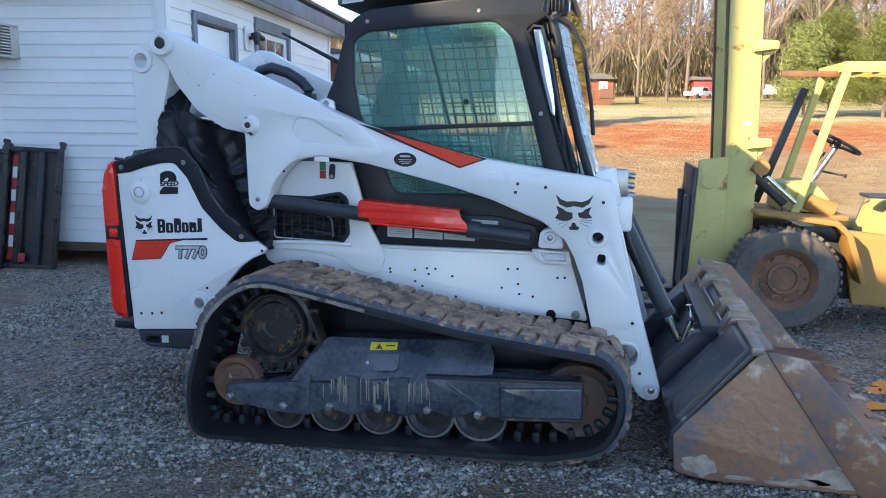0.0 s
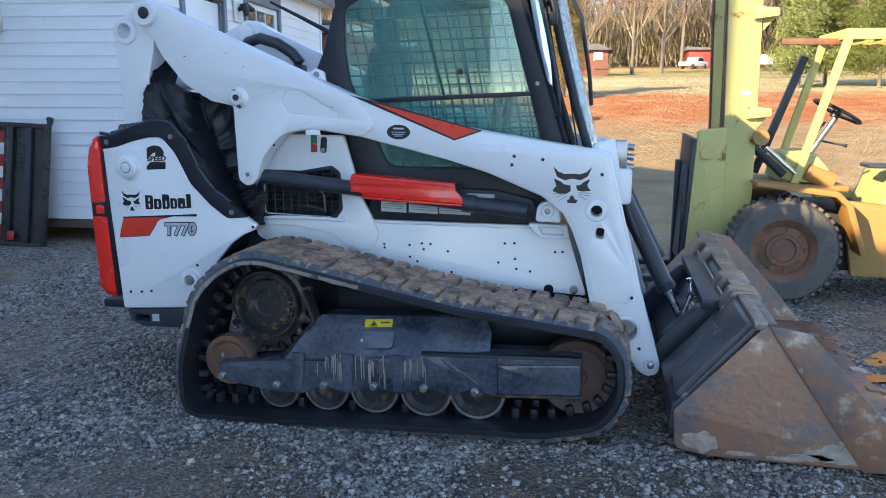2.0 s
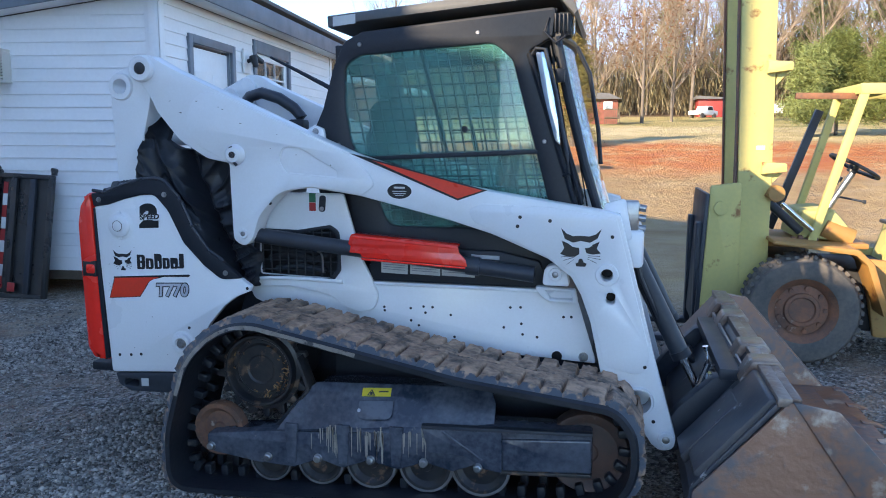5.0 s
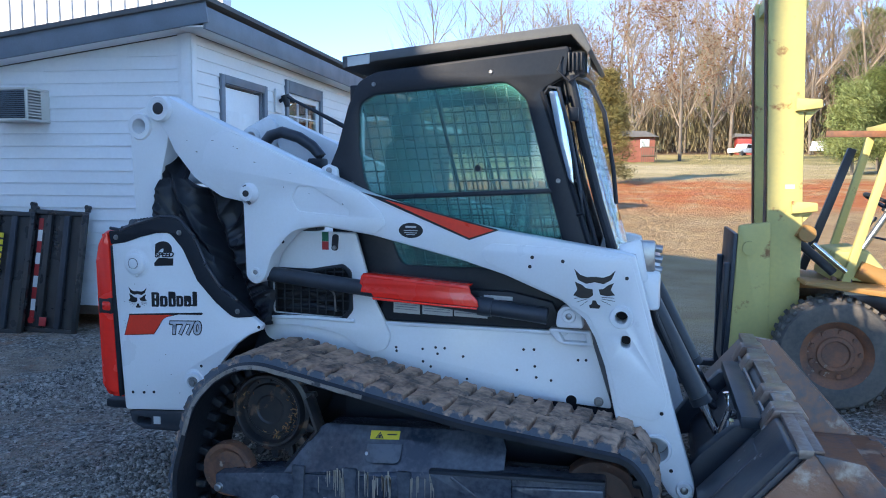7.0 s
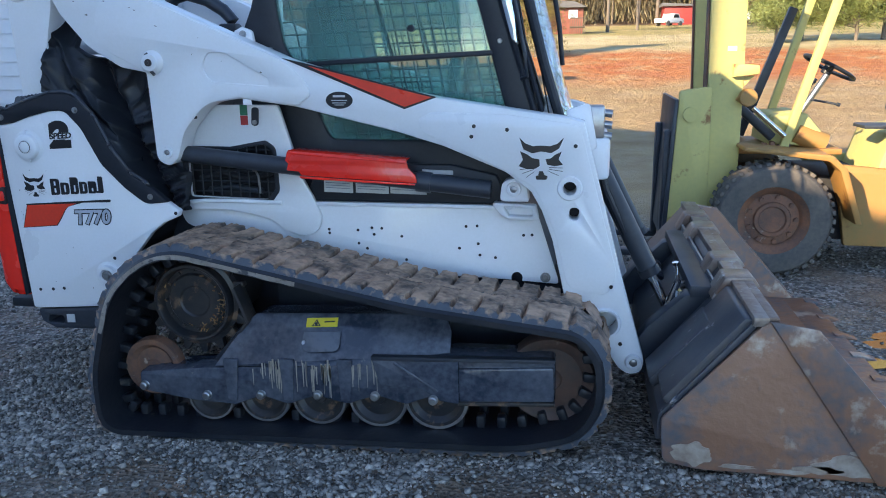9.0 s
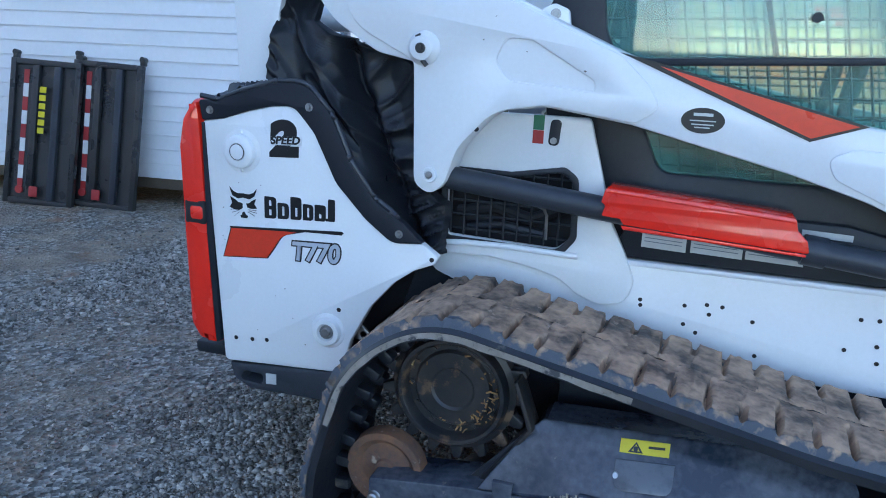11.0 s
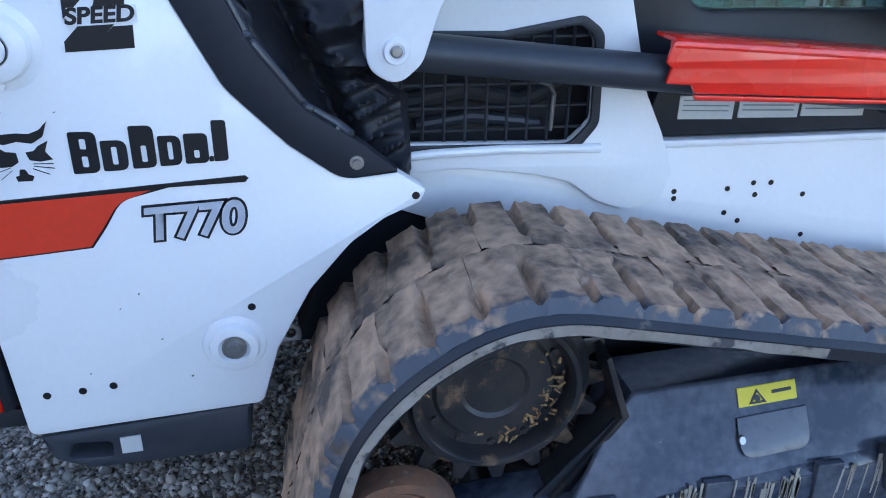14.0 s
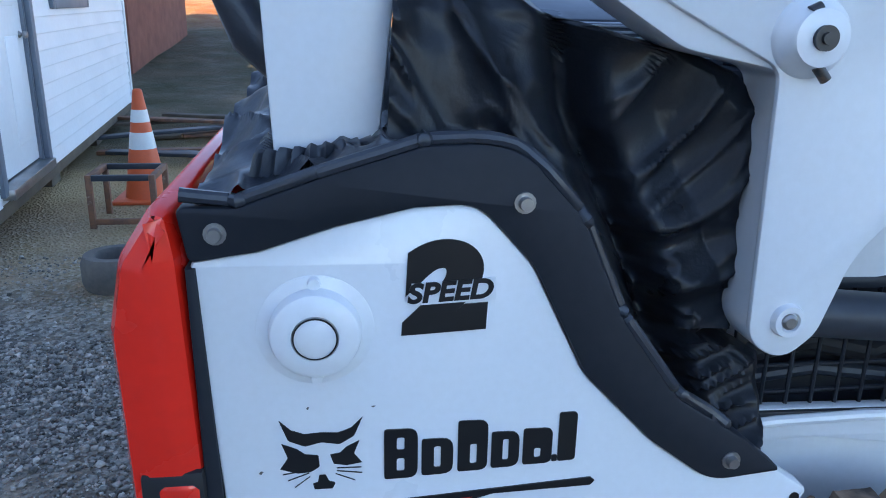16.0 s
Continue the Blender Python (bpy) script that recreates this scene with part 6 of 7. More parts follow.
        for i in range(72):
            x = rng_.choice((-1.24, -1.17, -1.02, -0.97, -0.87, -0.84)) + rng_.uniform(-0.07, 0.07)
            zt = 0.37 + 0.05 * (x + 1.37) - rng_.uniform(0.0, 0.05)
            hgt = rng_.uniform(0.02, 0.14)
            w_ = rng_.uniform(0.0014, 0.0042)
            part("drip", plate([(x - w_, zt), (x + w_, zt), (x + w_ * 0.4, zt - hgt), (x - w_ * 0.3, zt - hgt)], yb - 0.0012, yb + 0.001, bevel=0), DRIP, tf)


def wheel(name, x, z, r, w, y, material, label="", rim=0.8):
    return part(name, lathe([(0.0, 0.004), (r * 0.22, 0.004), (r * 0.26, 0.014), (r * rim * 0.8, 0.02), (r * rim, 0.0), (r * 0.97, 0.0), (r, 0.008), (r, w - 0.008), (r * 0.95, w), (0, w)], (x, y, z), 40), material, ldr, label)


for x, z_ in ((-1.50, 0.180), (-1.263, 0.195), (-1.029, 0.208), (-0.783, 0.220), (-0.546, 0.235)):
    rr_ = z_ - (0.079 + 0.028 * (x + 1.5))
    wheel("track_roller", x, z_, rr_, 0.10, FY + 0.03, SPROCKET, "dark worn track roller")
    wheel("track_roller", x, z_, rr_, 0.10, FY + 0.20, SPROCKET)
    part("roller_rim", lathe([(rr_ * 0.90, -0.002), (rr_ * 0.985, -0.002), (rr_ * 1.004, 0.006), (rr_ * 1.004, 0.018), (rr_ * 0.90, 0.018), (rr_ * 0.90, -0.002)], (x, FY + 0.03, z_), 40), STEEL, ldr, "worn bright roller rim")
wheel("rear_idler", -1.770, 0.285, 0.125, 0.06, FY + 0.06, RUST, "rusty rear idler wheel")
wheel("front_idler", -0.105, 0.322, 0.172, 0.10, FY + 0.075, mat("dark_rusty_idler", (0.125, 0.062, 0.042), (0.055, 0.042, 0.038), 0.6, fine=50, coarse=6, bump=0.3, spots=(0.24, 0.18, 0.14), spot_cut=0.66), "large rusty front idler wheel", 0.9)
# drive sprocket
SX, SZ = -1.578, 0.567
SPY = FY + 0.085
spr = part("drive_sprocket", lathe([(0.0, 0.034), (0.060, 0.034), (0.068, 0.028), (0.112, 0.030), (0.120, 0.040), (0.142, 0.042), (0.147, 0.006), (0.152, 0.0), (0.162, 0.0), (0.167, 0.008), (0.172, 0.030), (0.190, 0.036), (0.190, 0.075), (0.0, 0.075)], (SX, SPY, SZ), 56), SPROCKET, ldr, "greasy dark drive sprocket")
tooth = finish(plate(rounded([(-0.026, -0.012), (0.026, -0.012), (0.017, 0.018, 0.006), (0.011, 0.040, 0.008), (-0.011, 0.040, 0.008), (-0.017, 0.018, 0.006)]), -0.018, 0.018, bevel=0.005), "sprocket_tooth")
tooth.materials.append(SPROCKET)
for i in range(17):
    a = 360 * i / 17 + 6
    ob = new("sprocket_tooth", tooth)
    ob.parent = spr
    ob.matrix_local = Matrix.Translation(-W[spr]) @ Matrix.Translation((SX, SPY + 0.056, SZ)) @ pose(0, 0, 0, 0, a, 0) @ Matrix.Translation((0, 0, 0.189))
    W[ob] = W[spr]
for i in range(12):
    a = 2 * math.pi * i / 12
    part("hub_bolt", lathe([(0.0, -0.008), (0.007, -0.008), (0.008, 0.002)], (SX + 0.131 * math.cos(a), SPY + 0.041, SZ + 0.131 * math.sin(a)), 8), SPROCKET, spr)
STRAW = mat("dry_straw_and_clay", (0.24, 0.105, 0.045), (0.36, 0.24, 0.11), 0.9, fine=120, coarse=30, bump=0.4)
rs_ = random.Random(8)
for i in range(46):
    a, rr_ = rs_.gauss(-0.65, 0.5), rs_.uniform(0.095, 0.142)
    if i % 5 == 0:
        a = rs_.uniform(0, 6.28)
    cx_, cz_ = SX + rr_ * math.cos(a), SZ + rr_ * math.sin(a)
    dx_, dz_ = rs_.uniform(-0.010, 0.010), rs_.uniform(-0.008, 0.008)
    part("straw_bit", rod((cx_ - dx_, SPY + 0.028 + rs_.uniform(-0.004, 0.006), cz_ - dz_), (cx_ + dx_, SPY + 0.030, cz_ + dz_), rs_.uniform(0.0012, 0.0045), rs_.uniform(0.001, 0.003), 6), STRAW, spr)
part("axle_housing", rod((SX, FY + 0.14, SZ), (SX, far(FY) - 0.14, SZ), 0.15, seg=28), DARK, ldr)
wheel("far_front_idler", -0.095, 0.315, 0.178, 0.10, far(FY) - 0.2, RUST)
part("inner_shield", box(-1.30, -0.12, TY + 0.42, TY + 0.43, 0.28, 0.60, 0.004), BLACK, ldr)

# front frame, hoses, tilt cylinders and attachment plate
for yy in (3.86, far(3.86) - 0.0):
    tc = part("tilt_cylinder", rod((0.0, yy, 1.20), (0.285, yy, 0.645), 0.042, seg=24), CHAR, ldr, "dark grey tilt cylinder")
    part("cylinder_rod", rod((0.285, yy, 0.645), (0.372, yy, 0.475), 0.02), CHROME, tc)
    part("rod_eye", lathe([(0.0, -0.03), (0.035, -0.03), (0.035, 0.03), (0.0, 0.03)], (0.38, yy, 0.46), 18), CHAR, tc)
    part("cylinder_gland", rod((0.277, yy, 0.66), (0.294, yy, 0.628), 0.046), BLACK, tc)
part("arm_cross_member", box(-0.02, 0.10, AY + 0.106, far(AY) - 0.106, 1.05, 1.22, 0.02), WHITE, ldr)
part("lower_cross_tube", rod((0.10, AY + 0.10, 0.484), (0.10, far(AY) - 0.10, 0.484), 0.051, seg=24), WHITE, ldr)
cpl = part("auxiliary_coupler_block", box(0.0, 0.075, 3.73, 3.82, 1.20, 1.345, 0.01), STEEL, ldr, "bare metal hydraulic coupler block")
for k_ in range(3):
    part("coupler", rod((0.07, 3.775, 1.225 + k_ * 0.045), (0.105, 3.775, 1.22 + k_ * 0.045), 0.016), STEEL, cpl)
part("coupler_plate", plate(rounded([(-0.08, 1.33, 0.02), (0.015, 1.36, 0.02), (0.05, 1.18, 0.02), (-0.02, 1.15)]), 3.71, 3.728, bevel=0.004), WHITE, ldr)
for k_ in range(3):
    part("hydraulic_hose", sweep([(0.04, 3.78 + 0.03 * k_, 1.18), (0.09 + 0.01 * k_, 3.80 + 0.03 * k_, 1.0), (0.17, 3.83 + 0.03 * k_, 0.82), (0.27 + 0.02 * k_, 3.95 + 0.03 * k_, 0.64), (0.36, 4.05 + 0.03 * k_, 0.56)], 0.013, 8), BLACK, ldr)
att = part("attachment_plate", plate(rounded([(0.17, 0.28, 0.04), (0.22, 0.22, 0.03), (0.30, 0.24, 0.02), (0.52, 0.55, 0.03), (0.50, 0.60, 0.02), (0.42, 0.58, 0.03), (0.28, 0.44, 0.06)]), AY + 0.11, AY + 0.20, bevel=0.006), CHAR, ldr, "dark quick-attach frame")
part("attachment_plate", plate(rounded([(0.17, 0.28, 0.04), (0.22, 0.22, 0.03), (0.30, 0.24, 0.02), (0.52, 0.55, 0.03), (0.50, 0.60, 0.02), (0.42, 0.58, 0.03), (0.28, 0.44, 0.06)]), far(AY) - 0.20, far(AY) - 0.11, bevel=0.006), CHAR, ldr)
part("attachment_beam", beam((0.49, AY + 0.1, 0.60), (0.49, far(AY) - 0.1, 0.60), 0.10, 0.05), CHAR, ldr)
part("attachment_lever", join(sweep([(0.36, 3.80, 0.50), (0.40, 3.80, 0.62), (0.385, 3.80, 0.70)], 0.014, 10), rod((0.40, 3.80, 0.40), (0.41, 3.80, 0.58), 0.022)), CHROME, ldr)
part("lock_spring", join(*[lathe([(0.018, -0.004), (0.026, 0.0), (0.018, 0.004), (0.018, -0.004)], (0.42, 3.90, 0.45 + i * 0.014), 16, "z") for i in range(11)]), STEEL, ldr)

# ---- bucket ----
WORN = mat("rubbed_bucket_edge", (0.30, 0.255, 0.215), (0.17, 0.10, 0.07), 0.38, metal=0.35, fine=40, coarse=6, mix=0.5, bump=0.4, spots=(0.52, 0.50, 0.47), spot_cut=0.60, spot_scale=10)
bkt = thing("loader_bucket", (0.7, MID, 0.08), "worn rusty steel digging bucket resting on the gravel", "bucket")
BY0, BY1 = 3.175, 5.285
side_out = rounded([(0.292, 0.29, 0.03), (0.305, 0.128, 0.03), (0.42, 0.105, 0.02), (1.20, 0.10, 0.01), (1.245, 0.112, 0.005), (0.775, 0.642, 0.01), (0.618, 0.668, 0.01)])
for y0 in (BY0, BY1 - 0.012):
    sp = part("side_plate", plate(side_out, y0, y0 + 0.012, bevel=0.003), BUCKET, bkt, "rust-streaked bucket side plate")
    part("wear_strip", plate(rounded([(0.625, 0.672), (0.782, 0.648, 0.01), (1.262, 0.105, 0.01), (1.02, 0.098)]), y0 - 0.012 if y0 == BY0 else y0 + 0.012, y0 if y0 == BY0 else y0 + 0.024, bevel=0.003), BUCKET, sp)
shell = [(1.25, 0.098), (0.45, 0.098), (0.36, 0.115), (0.31, 0.16), (0.297, 0.22), (0.31, 0.30), (0.45, 0.46), (0.61, 0.655), (0.66, 0.665)]
inner_shell = [(1.25, 0.112), (0.46, 0.112), (0.372, 0.128), (0.325, 0.168), (0.312, 0.222), (0.323, 0.292), (0.46, 0.452), (0.617, 0.643), (0.66, 0.652)]
sb = plate(shell + inner_shell[::-1], BY0 + 0.0125, BY1 - 0.0125, bevel=0)
part("shell", sb, BUCKET, bkt, "worn bucket shell")
part("back_sheet", plate(rounded([(0.285, 0.30, 0.02), (0.278, 0.20, 0.02), (0.30, 0.20), (0.305, 0.29), (0.605, 0.655), (0.59, 0.672)]), BY0 + 0.02, BY1 - 0.02, bevel=0.003), BUCKET_BACK, bkt, "grey painted bucket back")
part("heel_gusset", plate(rounded([(0.33, 0.33, 0.02), (0.60, 0.662, 0.02), (0.555, 0.668, 0.02), (0.29, 0.35, 0.02)]), BY0 + 0.03, BY0 + 0.42, bevel=0.006), BUCKET_BACK, bkt)
part("top_tube", beam((0.60, BY0, 0.665), (0.60, BY1, 0.665), 0.05, 0.035), WORN, bkt)
part("top_edge", beam((0.640, BY0 + 0.002, 0.676), (0.640, BY1 - 0.002, 0.676), 0.035, 0.014), WORN, bkt, "rubbed top edge")
for yy in (3.62, 3.92, 4.54, 4.84):
    part("hook_plate", plate(rounded([(0.50, 0.585, 0.01), (0.555, 0.69, 0.02), (0.66, 0.695, 0.02), (0.69, 0.655, 0.01), (0.60, 0.645)]), yy, yy + 0.14, bevel=0.005), WORN, bkt)
part("inner_flange", beam((0.535, 3.64, 0.60), (0.535, 4.82, 0.60), 0.012, 0.085), STEEL, bkt, "bright rubbed mounting flange")
MUDCAKE = mat("pale_dried_mud", (0.42, 0.355, 0.29), (0.24, 0.18, 0.14), 0.9, fine=50, coarse=14, bump=0.6)
rm_ = random.Random(3)
for x0_, x1_, z0_, z1_ in ((0.33, 0.47, 0.125, 0.205), (0.50, 0.62, 0.118, 0.135), (0.66, 0.80, 0.114, 0.130), (0.83, 1.03, 0.115, 0.195), (0.93, 1.05, 0.20, 0.235), (0.74, 0.90, 0.122, 0.150)):
    blot = [((x0_ + x1_) / 2 + (x1_ - x0_) / 2 * math.cos(a) * (1 + 0.5 * noise.noise((math.cos(a) * 2 + x0_ * 9, math.sin(a) * 2, 1.0))), (z0_ + z1_) / 2 + (z1_ - z0_) / 2 * math.sin(a) * (1 + 0.5 * noise.noise((math.cos(a) * 2, math.sin(a) * 2 + x0_ * 9, 4.0)))) for a in (2 * math.pi * i / 40 for i in range(40))]
    part("mud_patch", plate(blot, BY0 - 0.0022, BY0 + 0.001, bevel=0), MUDCAKE, bkt, "pale dried mud on the side plate")
part("back_step", plate(rounded([(0.265, 0.335, 0.01), (0.285, 0.30, 0.01), (0.50, 0.555, 0.01), (0.475, 0.575, 0.01)]), BY0 + 0.24, BY0 + 0.44, bevel=0.005), BUCKET_BACK, bkt, "raised dark plate on the bucket back")
part("cutting_edge", beam((1.27, BY0, 0.103), (1.27, BY1, 0.103), 0.16, 0.02), BUCKET, bkt)
for i in range(8):
    yy = BY0 + 0.06 + i * (BY1 - BY0 - 0.12) / 7
    part("tooth", plate([(1.30, 0.092), (1.30, 0.120), (1.35, 0.120), (1.41, 0.100), (1.36, 0.092)], yy - 0.03, yy + 0.03, bevel=0.004), BUCKET, bkt)


# ---- old yellow forklift ----
fl = thing("forklift", (1.6, 6.7, 0.02), "old chalky yellow forklift with rusty orange patches parked on gravel", "forklift")
FN = 6.25
for y0 in (FN, FN + 0.75):
    mc = part("mast_channel", plate(rounded([(0.885, 0.18), (0.83, 1.30), (0.775, 2.98, 0.01), (1.02, 2.98, 0.01), (1.06, 1.35), (1.07, 0.18)]), y0, y0 + 0.10, bevel=0.008), LIFT, fl, "tall yellow mast upright")
    part("mast_roller_rail", plate([(0.865, 0.20), (0.815, 1.28), (0.757, 2.90), (0.773, 2.90), (0.828, 1.28), (0.88, 0.20)], y0 + 0.02, y0 + 0.07, bevel=0.003), RUST, mc, "rust-brown inner rail")
    for z_ in (1.39, 2.10, 2.93):
        part("mast_bracket", plate(rounded([(0.98, z_ - 0.02), (1.15, z_ + 0.0, 0.01), (1.15, z_ + 0.06, 0.02), (0.98, z_ + 0.07)]), y0 - 0.05, y0 + 0.12, bevel=0.01), LIFT, mc)
        part("bracket_gusset", plate([(1.05, z_ - 0.10), (1.05, z_ - 0.02), (1.13, z_ - 0.01)], y0 + 0.01, y0 + 0.05, bevel=0.003), LIFT, mc)
    part("rating_plate", plate([(0.94, 1.545), (1.0, 1.545), (1.0, 1.575), (0.94, 1.575)], y0 - 0.003, y0 + 0.001, bevel=0), LABEL, mc)
part("mast_crossbar", box(0.80, 0.98, FN + 0.1, FN + 0.75, 2.86, 2.96, 0.01), LIFT, fl)
part("mast_crossbar", box(0.90, 1.02, FN + 0.1, FN + 0.75, 0.25, 0.40, 0.01), LIFT, fl)
part("lift_ram", rod((0.92, FN + 0.42, 0.25), (0.88, FN + 0.42, 2.6), 0.05), RUST, fl)
cr = part("fork_carriage", plate(rounded([(0.60, 0.25), (0.645, 1.28, 0.02), (0.855, 1.31, 0.02), (0.88, 0.24)]), FN - 0.01, FN + 0.06, bevel=0.01), LIFT, fl, "worn yellow fork carriage")
part("carriage_strip", plate([(0.57, 0.22), (0.615, 1.22), (0.640, 1.22), (0.60, 0.22)], FN + 0.0, FN + 0.9, bevel=0.004), CHAR, cr)
part("carriage_plate", box(0.62, 0.66, FN + 0.06, FN + 0.86, 0.3, 0.42, 0.005), LIFT, cr)
part("carriage_plate", box(0.64, 0.68, FN + 0.06, FN + 0.86, 1.0, 1.12, 0.005), LIFT, cr)
part("carriage_boss", rod((0.72, FN - 0.04, 1.12), (0.72, FN, 1.12), 0.05), LIFT, cr)
for yy in (FN + 0.05, FN + 0.70):
    part("fork", join(box(0.56, 0.605, yy, yy + 0.12, 0.10, 1.0, 0.008), box(-0.45, 0.605, yy, yy + 0.12, 0.08, 0.125, 0.008)), CHAR, fl, "dark steel fork tine")
part("tilt_ram", join(rod((1.03, FN - 0.02, 1.245), (1.10, FN - 0.02, 1.20), 0.034), lathe([(0, -0.03), (0.055, -0.03), (0.06, -0.02), (0.06, 0.05), (0, 0.05)], (1.09, FN - 0.03, 1.235), 20)), LIFT_ORANGE, fl)
part("tilt_ram_rod", rod((1.14, FN + 0.02, 1.16), (1.36, FN + 0.02, 0.97), 0.018), CHROME, fl)
part("tilt_ram_barrel", rod((1.02, FN + 0.12, 1.20), (1.30, FN + 0.12, 0.95), 0.032), CHAR, fl)


def lift_wheel(x, y, r, w):
    wz = r + 0.045
    tyre = [(r * 0.60, 0.0), (r * 0.72, -0.012), (r * 0.92, 0.0), (r * 0.985, 0.03), (r, 0.06), (r, w - 0.06), (r * 0.985, w - 0.03), (r * 0.92, w), (r * 0.6, w)]
    wh = part("wheel", lathe(tyre, (x, y, wz), 48), TYRE, fl, "dusty worn pneumatic tyre on rusty rim")
    part("rim", lathe([(0.0, 0.05), (r * 0.22, 0.05), (r * 0.24, 0.035), (r * 0.30, 0.035), (r * 0.32, 0.05), (r * 0.46, 0.06), (r * 0.50, 0.03), (r * 0.58, 0.012), (r * 0.61, 0.0), (r * 0.61, w - 0.02), (0, w - 0.02)], (x, y, wz), 40), RUST, wh, "rusted wheel rim")
    for i in range(9):
        a = 2 * math.pi * i / 9
        part("wheel_nut", lathe([(0, -0.015), (0.016, -0.015), (0.018, 0.0)], (x + r * 0.40 * math.cos(a), y + 0.055, wz + r * 0.40 * math.sin(a)), 8), RUST, wh)
    blk = finish(box(-0.016, 0.016, 0.0, w * 0.40, -0.012, 0.012, 0.004), "tread_block")
    blk.materials.append(TYRE)
    for i in range(40):
        for off, dy in ((0, 0.01), (0.5, w * 0.55)):
            ob = new("tread_block", blk)
            ob.parent = wh
            ob.matrix_local = Matrix.Translation(-W[wh]) @ Matrix.Translation((x, y + dy, wz)) @ pose(0, 0, 0, 0, 360 * (i + off) / 40, 0) @ Matrix.Translation((0, 0, r * 0.995))
            W[ob] = W[wh]


lift_wheel(1.27, 5.98, 0.385, 0.26)
lift_wheel(1.27, 7.2, 0.385, 0.26)
lift_wheel(3.1, 6.05, 0.33, 0.24)
lift_wheel(3.1, 7.1, 0.33, 0.24)
part("fender", plate(rounded([(1.04, 0.90, 0.02), (1.05, 0.925, 0.02), (1.60, 0.875, 0.05), (1.70, 0.78, 0.05), (1.82, 0.42), (1.78, 0.42), (1.655, 0.77, 0.05), (1.58, 0.835, 0.05)]), 5.97, 6.30, bevel=0.008), LIFT_ORANGE, fl, "rusty orange front fender")
part("floor_plate", box(1.05, 1.75, 6.30, 7.15, 0.84, 0.88, 0.008), LIFT_ORANGE, fl)
part("body_side", plate(rounded([(1.80, 0.215, 0.02), (1.70, 0.74, 0.03), (1.75, 0.78, 0.03), (2.6, 0.70, 0.03), (3.4, 0.70, 0.05), (3.45, 0.30, 0.05), (2.4, 0.21)]), 6.22, 6.28, bevel=0.015), LIFT_ORANGE, fl, "rusty orange and yellow body side")
part("body_side", plate(rounded([(1.80, 0.215, 0.02), (1.70, 0.74, 0.03), (1.75, 0.78, 0.03), (2.6, 0.70, 0.03), (3.4, 0.70, 0.05), (3.45, 0.30, 0.05), (2.4, 0.21)]), 7.1, 7.16, bevel=0.015), LIFT, fl)
part("chassis_core", box(1.35, 3.3, 6.30, 7.08, 0.24, 0.70, 0.02), DARK, fl)
part("hood", plate(rounded([(1.98, 0.70), (2.06, 0.98, 0.04), (2.5, 1.06, 0.05), (3.3, 1.0, 0.1), (3.4, 0.70)]), 6.32, 7.06, bevel=0.03), LIFT, fl, "yellow engine hood")
part("battery_lid", box(1.86, 2.5, 6.26, 6.5, 1.02, 1.045, 0.006), CHAR, fl)
part("seat", join(box(2.20, 2.62, 6.5, 6.95, 1.08, 1.20, 0.04, 3), box(2.58, 2.70, 6.5, 6.95, 1.15, 1.55, 0.04, 3)), BLACK, fl, "worn black operator seat")
part("counterweight", plate(rounded([(3.2, 0.30, 0.05), (3.2, 1.02, 0.05), (3.55, 1.0, 0.15), (3.62, 0.4, 0.1)]), 6.24, 7.14, bevel=0.05), LIFT, fl)
part("cowl", plate(rounded([(1.28, 0.90), (1.30, 1.10, 0.03), (1.52, 1.12, 0.05), (1.66, 0.96, 0.08), (1.60, 0.88)]), 6.38, 7.0, bevel=0.03), LIFT, fl, "yellow dash cowl")
part("hydraulic_tank", rod((1.46, 6.42, 0.98), (1.66, 6.42, 0.90), 0.075), LIFT_ORANGE, fl)
part("pedal_rubble", join(*[box(1.18 + i * 0.05, 1.21 + i * 0.05, 6.3, 6.36, 0.875, 0.905 + 0.01 * (i % 3), 0.004) for i in range(5)]), RUST, fl)
# overhead guard
for yy, m_ in ((6.32, LIFT), (7.02, LIFT)):
    part("guard_post", beam((1.36, yy, 0.86), (1.655, yy, 1.97), 0.05, 0.055), m_, fl, "yellow overhead guard post")
    part("guard_rear_post", beam((2.72, yy, 0.95), (2.60, yy, 1.98), 0.06, 0.07), m_, fl)
    part("guard_rail", beam((1.62, yy, 1.975), (2.66, yy, 1.975), 0.06, 0.075), m_, fl)
part("guard_front_brace", beam((1.20, 7.02, 0.90), (1.52, 7.02, 1.85), 0.05, 0.06), CHAR, fl)
part("guard_rail", beam((1.65, 6.30, 1.975), (1.65, 7.04, 1.975), 0.07, 0.07), LIFT, fl)
part("guard_rail", beam((2.63, 6.35, 1.975), (2.63, 6.99, 1.975), 0.06, 0.07), LIFT, fl)
for i in range(8):
    x = 1.76 + i * 0.11
    part("guard_slat", beam((x, 6.35, 1.955), (x, 6.99, 1.955), 0.014, 0.05), LIFT, fl)
part("guard_bar", beam((1.22, 6.45, 1.935), (1.64, 6.45, 1.93), 0.04, 0.045), RUST, fl, "rusty bar jutting from the guard")
part("steering_column", rod((1.545, 6.66, 1.10), (1.70, 6.66, 1.37), 0.022), STEEL, fl)
ringw = lathe([(0.185 + 0.014 * math.cos(2 * math.pi * i / 10), 0.014 * math.sin(2 * math.pi * i / 10)) for i in range(11)], (0, 0, 0), 36, "z")
for a in (20, 140, 260):
    ringw = join(ringw, rod((0, 0, -0.03), (0.18 * math.cos(radians(a)), 0.18 * math.sin(radians(a)), 0), 0.010, seg=8))
ringw = join(ringw, rod((0, 0, -0.05), (0, 0, 0.01), 0.035))
